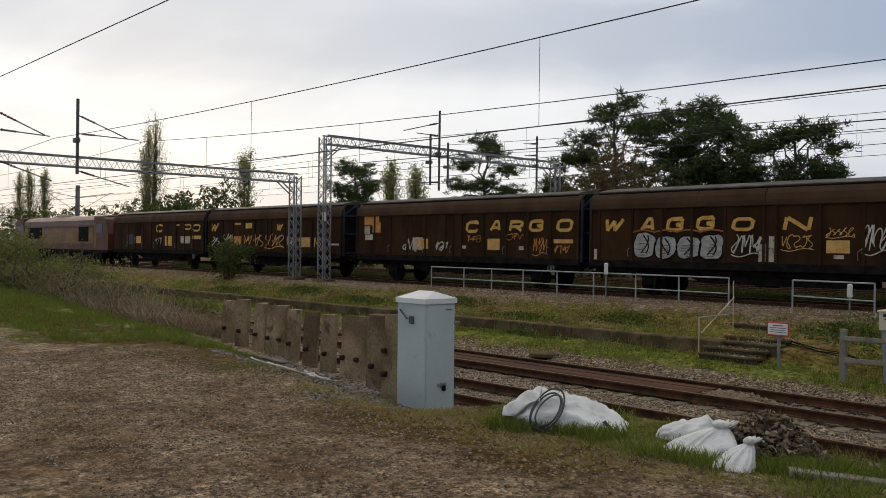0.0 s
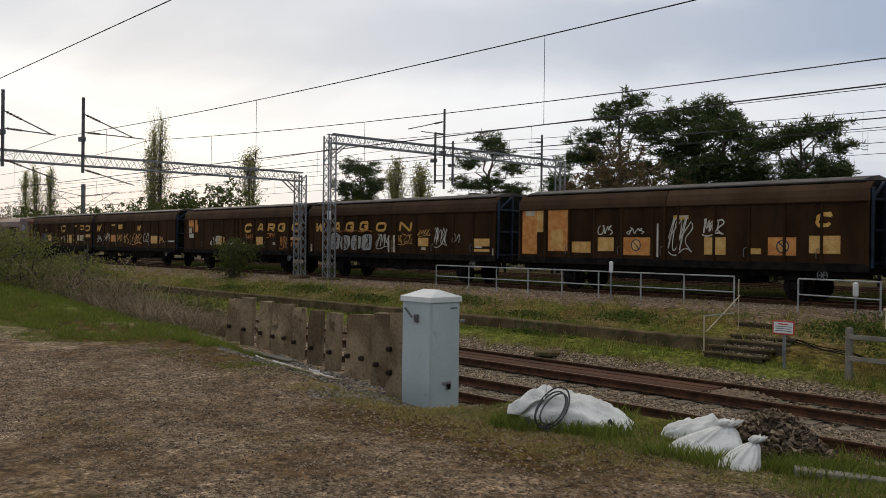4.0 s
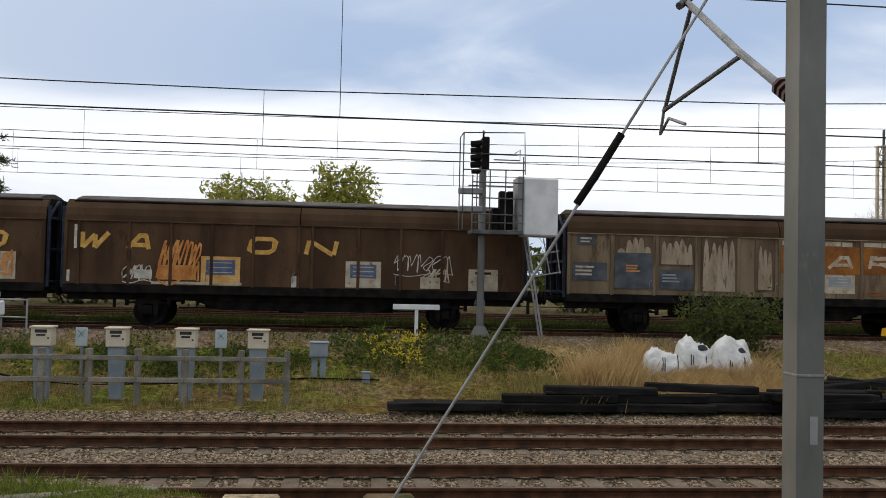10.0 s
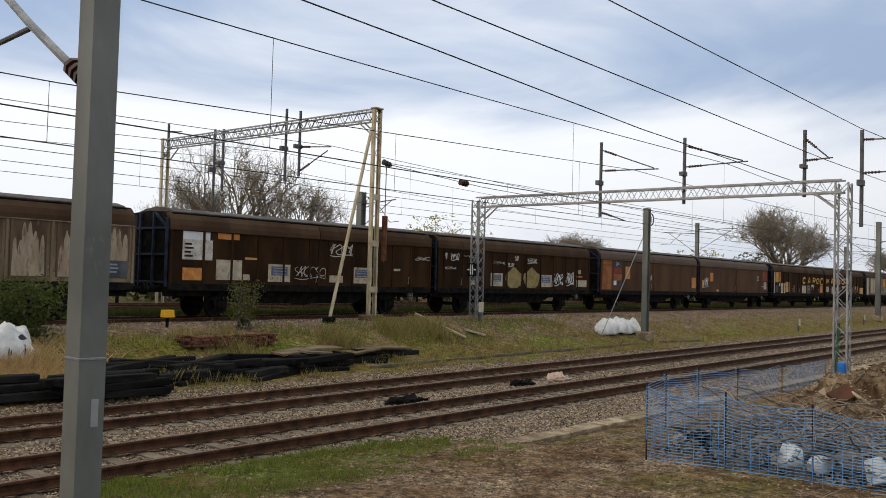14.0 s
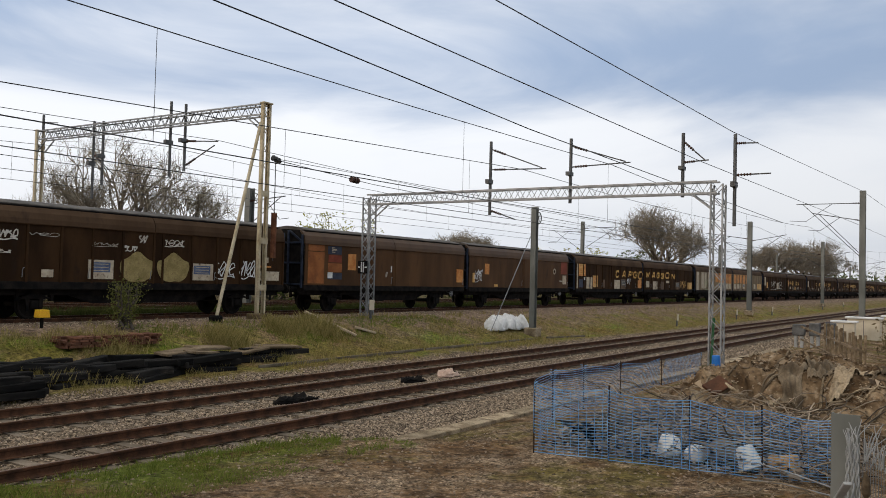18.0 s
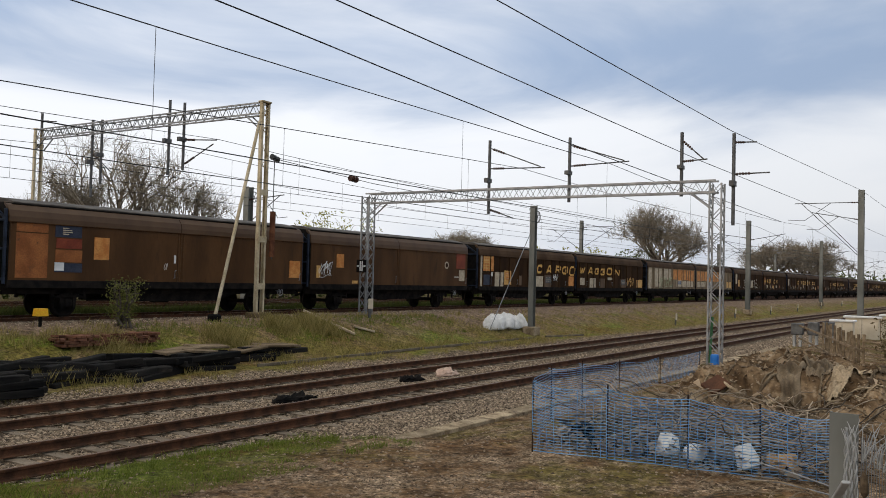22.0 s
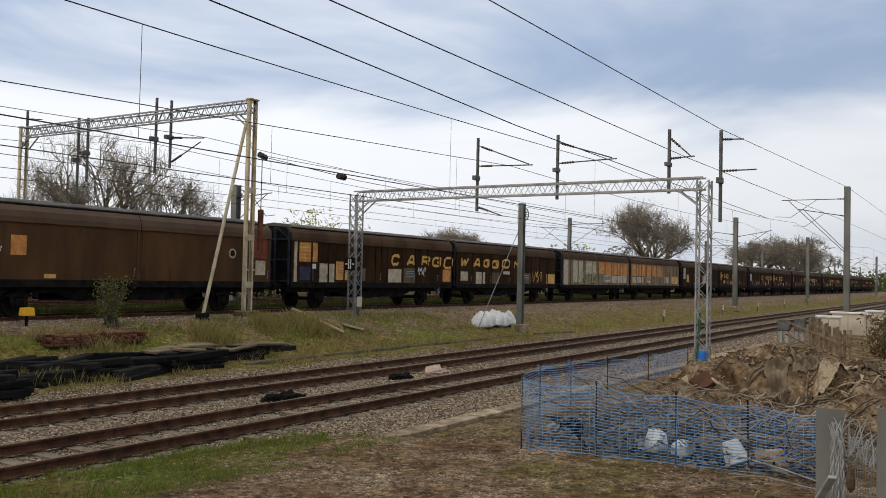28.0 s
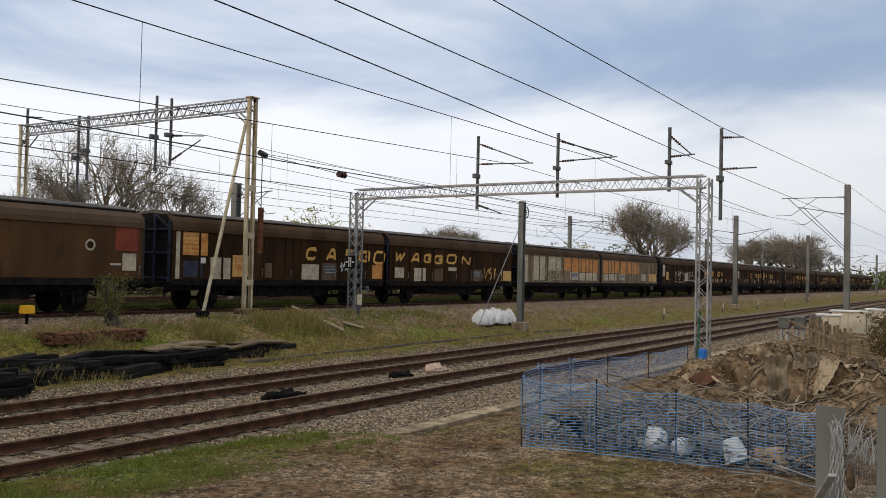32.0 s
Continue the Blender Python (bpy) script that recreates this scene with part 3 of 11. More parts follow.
def ground_height(x, y):
    """Yard, bank, ballast of the near tracks, low wall, embankment of the far tracks."""
    # the yard falls away to the right, its edge swings in and out
    level = 1.20 - 0.68 * smoothstep(2.0, 6.0, x) - 0.10 * smoothstep(6.0, 10.0, x)
    past = smoothstep(3.0, 5.5, x)
    down = smoothstep(9.5, 13.0, x)
    lo = lerp(lerp(lerp(7.55, 5.6, smoothstep(-4, 2.5, x)), 9.1, past), 6.6, down)
    hi = lerp(lerp(9.2, 10.1, past), 9.4, down)
    z = level - (level + 0.22) * smoothstep(lo, hi, y)
    z -= 0.25 * smoothstep(14, 40, x) * (1 - smoothstep(3, 9, y))
    # left of the yard a low bank of brambles
    z += 0.5 * smoothstep(-14, -30, x) * (1 - smoothstep(9, 14, y)) * smoothstep(3, 9, y)
    if y > 18.2:
        wall = smoothstep(-6, -12, x)
        z = -0.22 + lerp(0.20 * smoothstep(18.2, 19.6, y), 0.46 * smoothstep(18.2, 20.2, y), wall)
        z += lerp(1.20 * smoothstep(19.8, 24.2, y), 0.32 * smoothstep(20.25, 20.75, y) + 0.62 * smoothstep(21.0, 24.4, y), wall)
        dip = smoothstep(26, 60, x)
        z -= 0.25 * dip * smoothstep(20, 24, y) * (1 - smoothstep(24.6, 25.6, y))
    # left of the cabinet the yard dips to the row of blocks, then drops to the track
    if x < -6.6 and y < 18.2:
        line = 7.72 + min(1.6, max(-0.4, (-9.12 - x) * 0.22))
        bank = 1.2 - 0.38 * smoothstep(line - 1.7, line - 0.1, y) - 1.04 * smoothstep(line + 0.15, 11.2, y)
        z = lerp(z, bank + 0.5 * smoothstep(-14, -30, x) * (1 - smoothstep(9, 14, y)) * smoothstep(3, 9, y), smoothstep(-6.6, -7.7, x))
    z += 0.05 * noise.noise((x * 0.35, y * 0.35, 0.0)) * (1 if y < 9 or 18.5 < y < 24 else 0.3)
    return z


def axis_steps(spans):
    out = []
    for a, b, s in spans:
        n = max(1, round((b - a) / s))
        out += [a + (b - a) * i / n for i in range(n)]
    return out + [spans[-1][1]]


def ground_material():
    """Gravel, bare earth, ballast and grass laid out by the plan of the place."""
    m = bpy.data.materials.new("railway_ground")
    m.use_nodes = True
    nt = m.node_tree
    add, link = nt.nodes.new, nt.links.new
    bsdf = nt.nodes["Principled BSDF"]
    pos = add("ShaderNodeNewGeometry").outputs["Position"]
    sep = add("ShaderNodeSeparateXYZ")
    link(pos, sep.inputs[0])

    def noise_tex(scale, detail=5, rough=0.55):
        n = add("ShaderNodeTexNoise")
        n.inputs["Scale"].default_value, n.inputs["Detail"].default_value, n.inputs["Roughness"].default_value = scale, detail, rough
        link(pos, n.inputs["Vector"])
        return n.outputs["Fac"]

    def ramp(fac, stops):
        r = add("ShaderNodeValToRGB")
        els = r.color_ramp.elements
        while len(els) < len(stops):
            els.new(0.5)
        for e, (p, c) in zip(els, stops):
            e.position, e.color = p, (*c, 1) if not isinstance(c, (int, float)) else (c, c, c, 1)
        link(fac, r.inputs[0])
        return r.outputs["Color"]

    def mix(f, a, b, how="MIX"):
        x = add("ShaderNodeMix")
        x.data_type, x.blend_type = "RGBA", how
        if isinstance(f, float):
            x.inputs["Factor"].default_value = f
        else:
            link(f, x.inputs["Factor"])
        link(a, x.inputs["A"])
        link(b, x.inputs["B"])
        return x.outputs["Result"]

    def calc(op, a, b):
        x = add("ShaderNodeMath")
        x.operation, x.use_clamp = op, False
        for k, v in enumerate((a, b)):
            if isinstance(v, (int, float)):
                x.inputs[k].default_value = v
            else:
                link(v, x.inputs[k])
        return x.outputs[0]

    def band(v, lo, hi):
        r = add("ShaderNodeMapRange")
        r.interpolation_type = "SMOOTHSTEP"
        r.inputs["From Min"].default_value, r.inputs["From Max"].default_value = lo, hi
        link(v, r.inputs[0])
        return r.outputs[0]

    wob = calc("MULTIPLY", calc("SUBTRACT", noise_tex(0.5, 4), 0.5), 3.0)
    y = calc("ADD", sep.outputs["Y"], wob)
    ys = calc("ADD", sep.outputs["Y"], calc("MULTIPLY", calc("SUBTRACT", noise_tex(2.0, 3), 0.5), 0.7))
    x = calc("ADD", sep.outputs["X"], wob)
    # stones as cells of many tones
    def stones(scale, lo, hi):
        v = add("ShaderNodeTexVoronoi")
        v.inputs["Scale"].default_value = scale
        link(pos, v.inputs["Vector"])
        s = add("ShaderNodeSeparateColor")
        link(v.outputs["Color"], s.inputs[0])
        return ramp(s.outputs[0], [(0.0, lo), (0.6, tuple((a + b) / 2 for a, b in zip(lo, hi))), (1.0, hi)]), v.outputs["Distance"]
    grav, gd = stones(38, (0.092, 0.060, 0.033), (0.54, 0.400, 0.268))
    bal, bd = stones(19, (0.046, 0.032, 0.021), (0.34, 0.252, 0.170))
    earth = ramp(noise_tex(1.6, 8, 0.65), [(0.3, (0.060, 0.033, 0.015)), (0.55, (0.180, 0.106, 0.051)), (0.75, (0.285, 0.187, 0.102))])
    grass = ramp(noise_tex(2.4, 8, 0.7), [(0.25, (0.078, 0.064, 0.017)), (0.5, (0.155, 0.126, 0.035)), (0.72, (0.27, 0.195, 0.075))])
    green = ramp(noise_tex(5.0, 6, 0.7), [(0.3, (0.095, 0.128, 0.014)), (0.7, (0.185, 0.215, 0.032))])
    lawn = ramp(noise_tex(5.0, 6, 0.7), [(0.3, (0.065, 0.085, 0.013)), (0.7, (0.165, 0.190, 0.034))])
    moss = ramp(noise_tex(3.0, 6, 0.7), [(0.3, (0.085, 0.050, 0.014)), (0.7, (0.195, 0.130, 0.034))])
    patch = noise_tex(0.8, 6, 0.6)
    # yard: gravel trodden into earth
    yard = mix(ramp(noise_tex(0.9, 7, 0.7), [(0.40, 0.0), (0.62, 1.0)]), grav, earth)
    yard = mix(calc("MULTIPLY", ramp(patch, [(0.56, 0.0), (0.64, 1.0)]), 0.55), yard, moss)
    yard_r = mix(ramp(noise_tex(1.1, 8, 0.7), [(0.42, 0.0), (0.60, 1.0)]), earth, grav)
    yard_r = mix(calc("MULTIPLY", ramp(noise_tex(0.6, 7, 0.65), [(0.50, 0.0), (0.60, 1.0)]), 0.7), yard_r, mix(0.4, moss, lawn))
    yard = mix(band(x, 3, 9), yard, yard_r)
    # the grass verge between yard and track
    verge = mix(ramp(patch, [(0.42, 0.0), (0.55, 1.0)]), moss, lawn)
    edge = calc("MULTIPLY", band(calc("SUBTRACT", y, calc("MULTIPLY", band(sep.outputs["X"], 3.0, 5.5), 1.7)), 5.6, 7.4), calc("SUBTRACT", 1.0, band(x, 9, 14)))
    near = mix(edge, yard, verge)
    near = mix(calc("MULTIPLY", band(y, 6.6, 7.6), band(calc("MULTIPLY", x, -1.0), 7.5, 10.5)), near, grav)
    near = mix(calc("MULTIPLY", band(calc("MULTIPLY", x, -1.0), 15.0, 19.0), band(y, 4.0, 6.5)), near, mix(ramp(noise_tex(1.3, 7, 0.65), [(0.40, 0.0), (0.58, 1.0)]), mix(0.5, moss, green), green))
    rust_moss = ramp(noise_tex(7.0, 6, 0.7), [(0.34, (0.050, 0.024, 0.008)), (0.52, (0.110, 0.060, 0.014)), (0.68, (0.125, 0.115, 0.022))])
    ragged = ramp(noise_tex(1.5, 7, 0.7), [(0.38, 0.0), (0.47, 1.0)])
    left_moss = calc("MULTIPLY", calc("MULTIPLY", band(y, 5.5, 6.1), calc("SUBTRACT", 1.0, band(y, 7.0, 7.7))), band(calc("MULTIPLY", x, -1.0), 9.6, 10.6))
    mid_moss = calc("MULTIPLY", calc("MULTIPLY", band(y, 4.7, 5.2), calc("SUBTRACT", 1.0, band(y, 6.2, 6.6))), calc("MULTIPLY", band(calc("MULTIPLY", x, -1.0), 3.2, 4.4), calc("SUBTRACT", 1.0, band(calc("MULTIPLY", x, -1.0), 7.2, 8.4))))
    near = mix(calc("MULTIPLY", calc("ADD", left_moss, mid_moss), ragged), near, rust_moss)
    # ballast, then grass and embankment
    col = mix(band(ys, 9.6, 10.3), near, bal)
    bank = mix(ramp(noise_tex(0.55, 7, 0.65), [(0.42, 0.0), (0.60, 1.0)]), grass, mix(ramp(noise_tex(0.4, 5), [(0.38, 0.0), (0.54, 1.0)]), green, moss))
    bank = mix(ramp(noise_tex(0.75, 8, 0.7), [(0.50, 0.0), (0.66, 1.0)]), bank, mix(0.35, earth, grav))
    dry = ramp(noise_tex(6.0, 6, 0.7), [(0.3, (0.27, 0.185, 0.08)), (0.7, (0.46, 0.33, 0.165))])
    bank = mix(calc("MULTIPLY", band(x, 3, 6), calc("MULTIPLY", calc("SUBTRACT", 1.0, band(x, 9.5, 12.5)), band(ys, 19.5, 20.5))), bank, dry)
    bare = mix(0.45, bal, ramp(noise_tex(2.2, 7, 0.7), [(0.3, (0.13, 0.080, 0.045)), (0.7, (0.30, 0.205, 0.13))]))
    worn = calc("MULTIPLY", calc("MULTIPLY", band(x, 25, 31), band(ys, 20.6, 22.6)), ramp(noise_tex(0.7, 6, 0.65), [(0.40, 0.0), (0.56, 1.0)]))
    bank = mix(worn, bank, bare)
    foot = calc("ADD", ys, calc("MULTIPLY", calc("SUBTRACT", noise_tex(0.9, 6, 0.65), 0.5), 1.1))
    col = mix(band(foot, 18.9, 19.45), col, bank)
    foot_strip = calc("MULTIPLY", calc("MULTIPLY", band(foot, 19.0, 19.4), calc("SUBTRACT", 1.0, band(ys, 20.2, 20.6))), band(calc("MULTIPLY", x, -1.0), 4.0, 8.0))
    col = mix(calc("MULTIPLY", foot_strip, 0.7), col, green)
    pink = mix(0.5, bal, ramp(noise_tex(3, 5), [(0.3, (0.20, 0.13, 0.09)), (0.7, (0.32, 0.225, 0.165))]))
    high = calc("ADD", ys, calc("MULTIPLY", calc("SUBTRACT", noise_tex(0.8, 6, 0.65), 0.5), 2.6))
    col = mix(band(high, 22.7, 23.8), col, pink)
    # shade below and behind the train, put into the ground colour
    bed_shade = ramp(noise_tex(1.2, 7, 0.7), [(0.3, (0.035, 0.026, 0.017)), (0.7, (0.11, 0.080, 0.052))])
    col = mix(calc("MULTIPLY", band(ys, 26.4, 27.2), 0.75), col, bed_shade)
    col = mix(band(ys, 40, 43), col, mix(0.55, grass, bed_shade))
    # light and shade of clods and hollows put into colour, then broader random tone
    clod_shading = ramp(noise_tex(8.5, 8, 0.72), [(0.36, 0.36), (0.50, 1.0), (0.64, 1.75)])
    broad_tone = ramp(noise_tex(2.3, 6, 0.68), [(0.34, 0.62), (0.5, 1.0), (0.66, 1.28)])
    col = mix(1.0, mix(1.0, col, clod_shading, "MULTIPLY"), broad_tone, "MULTIPLY")
    link(col, bsdf.inputs["Base Color"])
    bsdf.inputs["Roughness"].default_value = 0.95
    bsdf.inputs["Specular IOR Level"].default_value = 0.08
    h = mix(band(ys, 9.6, 10.3), gd, bd)
    fine = noise_tex(30, 5, 0.7)
    bp = add("ShaderNodeBump")
    bp.inputs["Strength"].default_value, bp.inputs["Distance"].default_value = 1.0, 0.045
    link(calc("ADD", calc("MULTIPLY", h, -1.0), fine), bp.inputs["Height"])
    link(bp.outputs[0], bsdf.inputs["Normal"])
    return m


GROUND = ground_material()


def build_ground():
    xs = axis_steps([(-2500, -300, 220), (-300, -90, 21), (-90, -30, 2.0), (-30, 40, 0.5), (40, 120, 2.5), (120, 400, 28), (400, 2500, 210)])
    ys = axis_steps([(-600, -40, 70), (-40, -6, 4), (-6, 0, 1.0), (0, 10.6, 0.3), (10.6, 18.0, 1.2), (18.0, 26.0, 0.25), (26.0, 44, 3), (44, 300, 32), (300, 2600, 230)])
    g = Geo()
    g.v = [(x, y, ground_height(x, y)) for y in ys for x in xs]
    n = len(xs)
    g.f = [(j * n + i, j * n + i + 1, (j + 1) * n + i + 1, (j + 1) * n + i) for j in range(len(ys) - 1) for i in range(n - 1)]
    solid("ground", g, GROUND, "gravel yard, ballast and rough grass beside the railway", "ground", kind="structure", smooth=True)


build_ground()


def rail_profile(s=1.0):
    """Flat-bottomed rail: foot, web and head, its top at 0."""
    half = [(0.070, -0.159), (0.070, -0.148), (0.018, -0.132), (0.010, -0.110), (0.010, -0.050), (0.034, -0.036), (0.035, -0.010), (0.028, 0.0)]
    return [(a * s, b * s) for a, b in half] + [(-a * s, b * s) for a, b in reversed(half)]


def build_rail(y, z, x0=-420, x1=620):
    rail = thing("rail", "rusty flat-bottomed steel rail on sleepers in ballast", "rail", "rails", "structure", (0, y, z))
    prof = rail_profile(1.08)
    part("rail_web", Geo().prism(prof, "x", x0, x1), RAIL_SIDE, rail)
    part("rail_head", Geo().box(x0, -0.030, -0.012, x1, 0.030, 0.0035), RAIL_TOP, rail, "worn shiny running surface")


for rail_y in RAIL_Y:
    build_rail(rail_y, 0.0)
for track_y in FAR_TRACKS:
    for off in (-0.7525, 0.7525):
        build_rail(track_y + off, FAR_RAIL)


PAIR = 28.78  # metres from pair to pair of wagons
SIDE_Y = 26.0  # the plane of the wagon sides that face the yard
TRAVEL = [  # seconds, place of the coupling behind the locomotive
    (0, -63.06), (2, -72.49), (4, -81.60), (6, -90.78), (8, -100.14), (10, -109.61), (12, -118.99), (14, -128.05), (16, -136.60), (18, -144.47), (20, -151.61), (22, -157.99), (24, -163.69), (26, -168.76), (28, -173.25), (30, -177.04), (32, -179.86),
]
HALF = 1.36
BODY = 13.50
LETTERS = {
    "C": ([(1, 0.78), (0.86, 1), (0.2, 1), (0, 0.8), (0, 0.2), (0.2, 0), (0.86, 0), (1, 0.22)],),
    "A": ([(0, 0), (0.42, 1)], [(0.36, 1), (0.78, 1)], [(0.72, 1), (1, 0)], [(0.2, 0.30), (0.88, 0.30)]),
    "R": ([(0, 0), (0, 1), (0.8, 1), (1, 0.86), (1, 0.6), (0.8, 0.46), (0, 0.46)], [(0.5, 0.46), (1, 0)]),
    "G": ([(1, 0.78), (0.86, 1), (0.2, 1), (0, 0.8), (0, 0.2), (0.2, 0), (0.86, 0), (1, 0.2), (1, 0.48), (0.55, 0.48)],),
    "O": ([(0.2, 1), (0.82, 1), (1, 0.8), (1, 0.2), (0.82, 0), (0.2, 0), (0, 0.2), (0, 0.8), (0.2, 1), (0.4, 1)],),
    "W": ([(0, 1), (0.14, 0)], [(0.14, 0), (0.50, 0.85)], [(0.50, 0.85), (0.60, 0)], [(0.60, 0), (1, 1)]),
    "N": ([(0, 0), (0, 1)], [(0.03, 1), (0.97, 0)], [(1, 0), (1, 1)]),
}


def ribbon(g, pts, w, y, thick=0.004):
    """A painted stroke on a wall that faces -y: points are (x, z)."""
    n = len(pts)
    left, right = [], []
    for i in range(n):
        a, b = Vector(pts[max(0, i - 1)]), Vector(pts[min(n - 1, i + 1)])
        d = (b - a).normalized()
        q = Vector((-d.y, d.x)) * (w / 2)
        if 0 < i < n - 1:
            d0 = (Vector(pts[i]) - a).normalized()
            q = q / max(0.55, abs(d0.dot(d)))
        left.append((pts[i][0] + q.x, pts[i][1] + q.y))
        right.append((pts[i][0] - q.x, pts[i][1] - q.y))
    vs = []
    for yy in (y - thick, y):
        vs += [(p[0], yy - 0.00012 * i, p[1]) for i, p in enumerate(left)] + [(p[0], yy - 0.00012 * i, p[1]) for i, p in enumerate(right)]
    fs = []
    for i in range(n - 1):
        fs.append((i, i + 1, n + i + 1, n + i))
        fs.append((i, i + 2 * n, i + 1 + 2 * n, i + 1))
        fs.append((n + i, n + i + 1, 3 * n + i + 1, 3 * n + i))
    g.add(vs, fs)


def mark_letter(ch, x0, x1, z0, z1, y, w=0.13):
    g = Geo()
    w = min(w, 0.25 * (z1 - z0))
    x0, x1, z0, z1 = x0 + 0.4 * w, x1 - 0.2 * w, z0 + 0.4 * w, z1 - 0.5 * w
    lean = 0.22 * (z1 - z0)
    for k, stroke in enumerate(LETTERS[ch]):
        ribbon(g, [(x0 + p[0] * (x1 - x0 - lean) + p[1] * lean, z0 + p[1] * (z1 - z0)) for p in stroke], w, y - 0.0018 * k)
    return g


def scribble(rnd, x0, x1, z0, z1, y, w=0.03, loops=5):
    """Sprayed scrawl: loose separate strokes that spell nothing, with a swoosh below."""
    g = Geo()
    n = max(2, loops)
    w = min(w * 0.72, 0.05)
    line = []
    for k in range(n):
        cx, cz = lerp(x0, x1, (k + 0.5) / n), (z0 + z1) / 2
        rx, rz = (x1 - x0) / n * rnd.uniform(0.42, 0.6), (z1 - z0) / 2 * rnd.uniform(0.65, 1.0)
        kind, flip, pts = rnd.randrange(4), rnd.choice((1, -1)), []
        a0, turn = rnd.uniform(0, 6.28), rnd.uniform(3.8, 6.0)
        for i in range(15):
            u = i / 14
            if kind == 0:
                p = (rx * math.cos(a0 + turn * u), rz * math.sin(a0 + turn * u))
            elif kind == 1:
                p = (0.8 * rx * math.sin(2 * math.pi * u), rz * (1 - 2 * u))
            elif kind == 2:
                p = (rx * (2 * u - 1), rz * (2 * abs((2.5 * u) % 2 - 1) - 1))
            else:
                p = (rx * (1.3 * u - 0.65 + 0.45 * math.sin(2 * math.pi * u)), rz * math.cos(2.6 * math.pi * u))
            pts.append((cx + flip * p[0] + 0.2 * p[1], cz + p[1]))
        line += pts
    if loops > 3:
        line += [(lerp(x1, x0, i / 9), z0 - 0.02 + 0.10 * (z1 - z0) * math.sin(i * 0.7)) for i in range(10)]
    ribbon(g, line, w, y)
    return g


def bubble(x, z, rx, rz, seed, n=34):
    """The closed outline of one fat sprayed letter."""
    edge = []
    for q in range(n):
        a = 2 * math.pi * q / n
        c, d = math.cos(a), math.sin(a)
        k = (abs(c) ** 3 + abs(d) ** 3) ** (-1 / 3) * (1 + 0.16 * noise.noise((1.6 * c, 1.6 * d, seed)) + 0.05 * noise.noise((4 * c, 4 * d, seed)))
        edge.append((x + rx * k * c * 0.92 + 0.10 * rz * d, z + rz * k * d * 0.92))
    return edge


_mesh_cache = {}


def shared(key, make):
    if key not in _mesh_cache:
        _mesh_cache[key] = make()
    return _mesh_cache[key]


def wheel_set_mesh():
    g = Geo()
    for y in (-0.75, 0.75):
        s = 1 if y > 0 else -1
        g.lathe([(0.10, y - s * 0.10), (0.18, y - s * 0.06), (0.42, y - s * 0.05), (0.49, y - s * 0.06), (0.48, y + 0.0), (0.455, y + s * 0.01), (0.45, y + s * 0.07), (0.40, y + s * 0.07), (0.37, y + s * 0.03), (0.17, y + s * 0.05), (0.10, y + s * 0.09)], 20, "y")
        for k in range(5):
            a = 2 * math.pi * k / 5
            g.bar((0.17 * math.cos(a), y + s * 0.05, 0.17 * math.sin(a)), (0.37 * math.cos(a), y + s * 0.035, 0.37 * math.sin(a)), 0.05, 0.03)
    g.lathe([(0.075, -1.0), (0.08, 0), (0.075, 1.0)], 10, "y")
    return g.mesh("wheelset")


WHEELS = []


def side_posts(k, style):
    """Where the posts stand along the side: evenly, or in two sliding doors with unequal panels."""
    if style == "doors":
        xs = (0.06, 0.42, 1.84, 3.03, 4.20, 5.40, 6.72, 7.12, 8.48, 9.74, 10.98, 12.20, BODY - 0.06)
        return list(xs) if k % 2 == 0 else [0.06, 1.36, 2.55, 3.72, 4.94, 6.24, 6.72, 7.24, 8.58, 9.80, 10.97, 12.12, BODY - 0.06]
    if style == "smooth":
        return [0.06, 6.62, 6.74, 6.86, BODY - 0.06]
    return [0.06 + (BODY - 0.12) * i / 10 for i in range(11)]


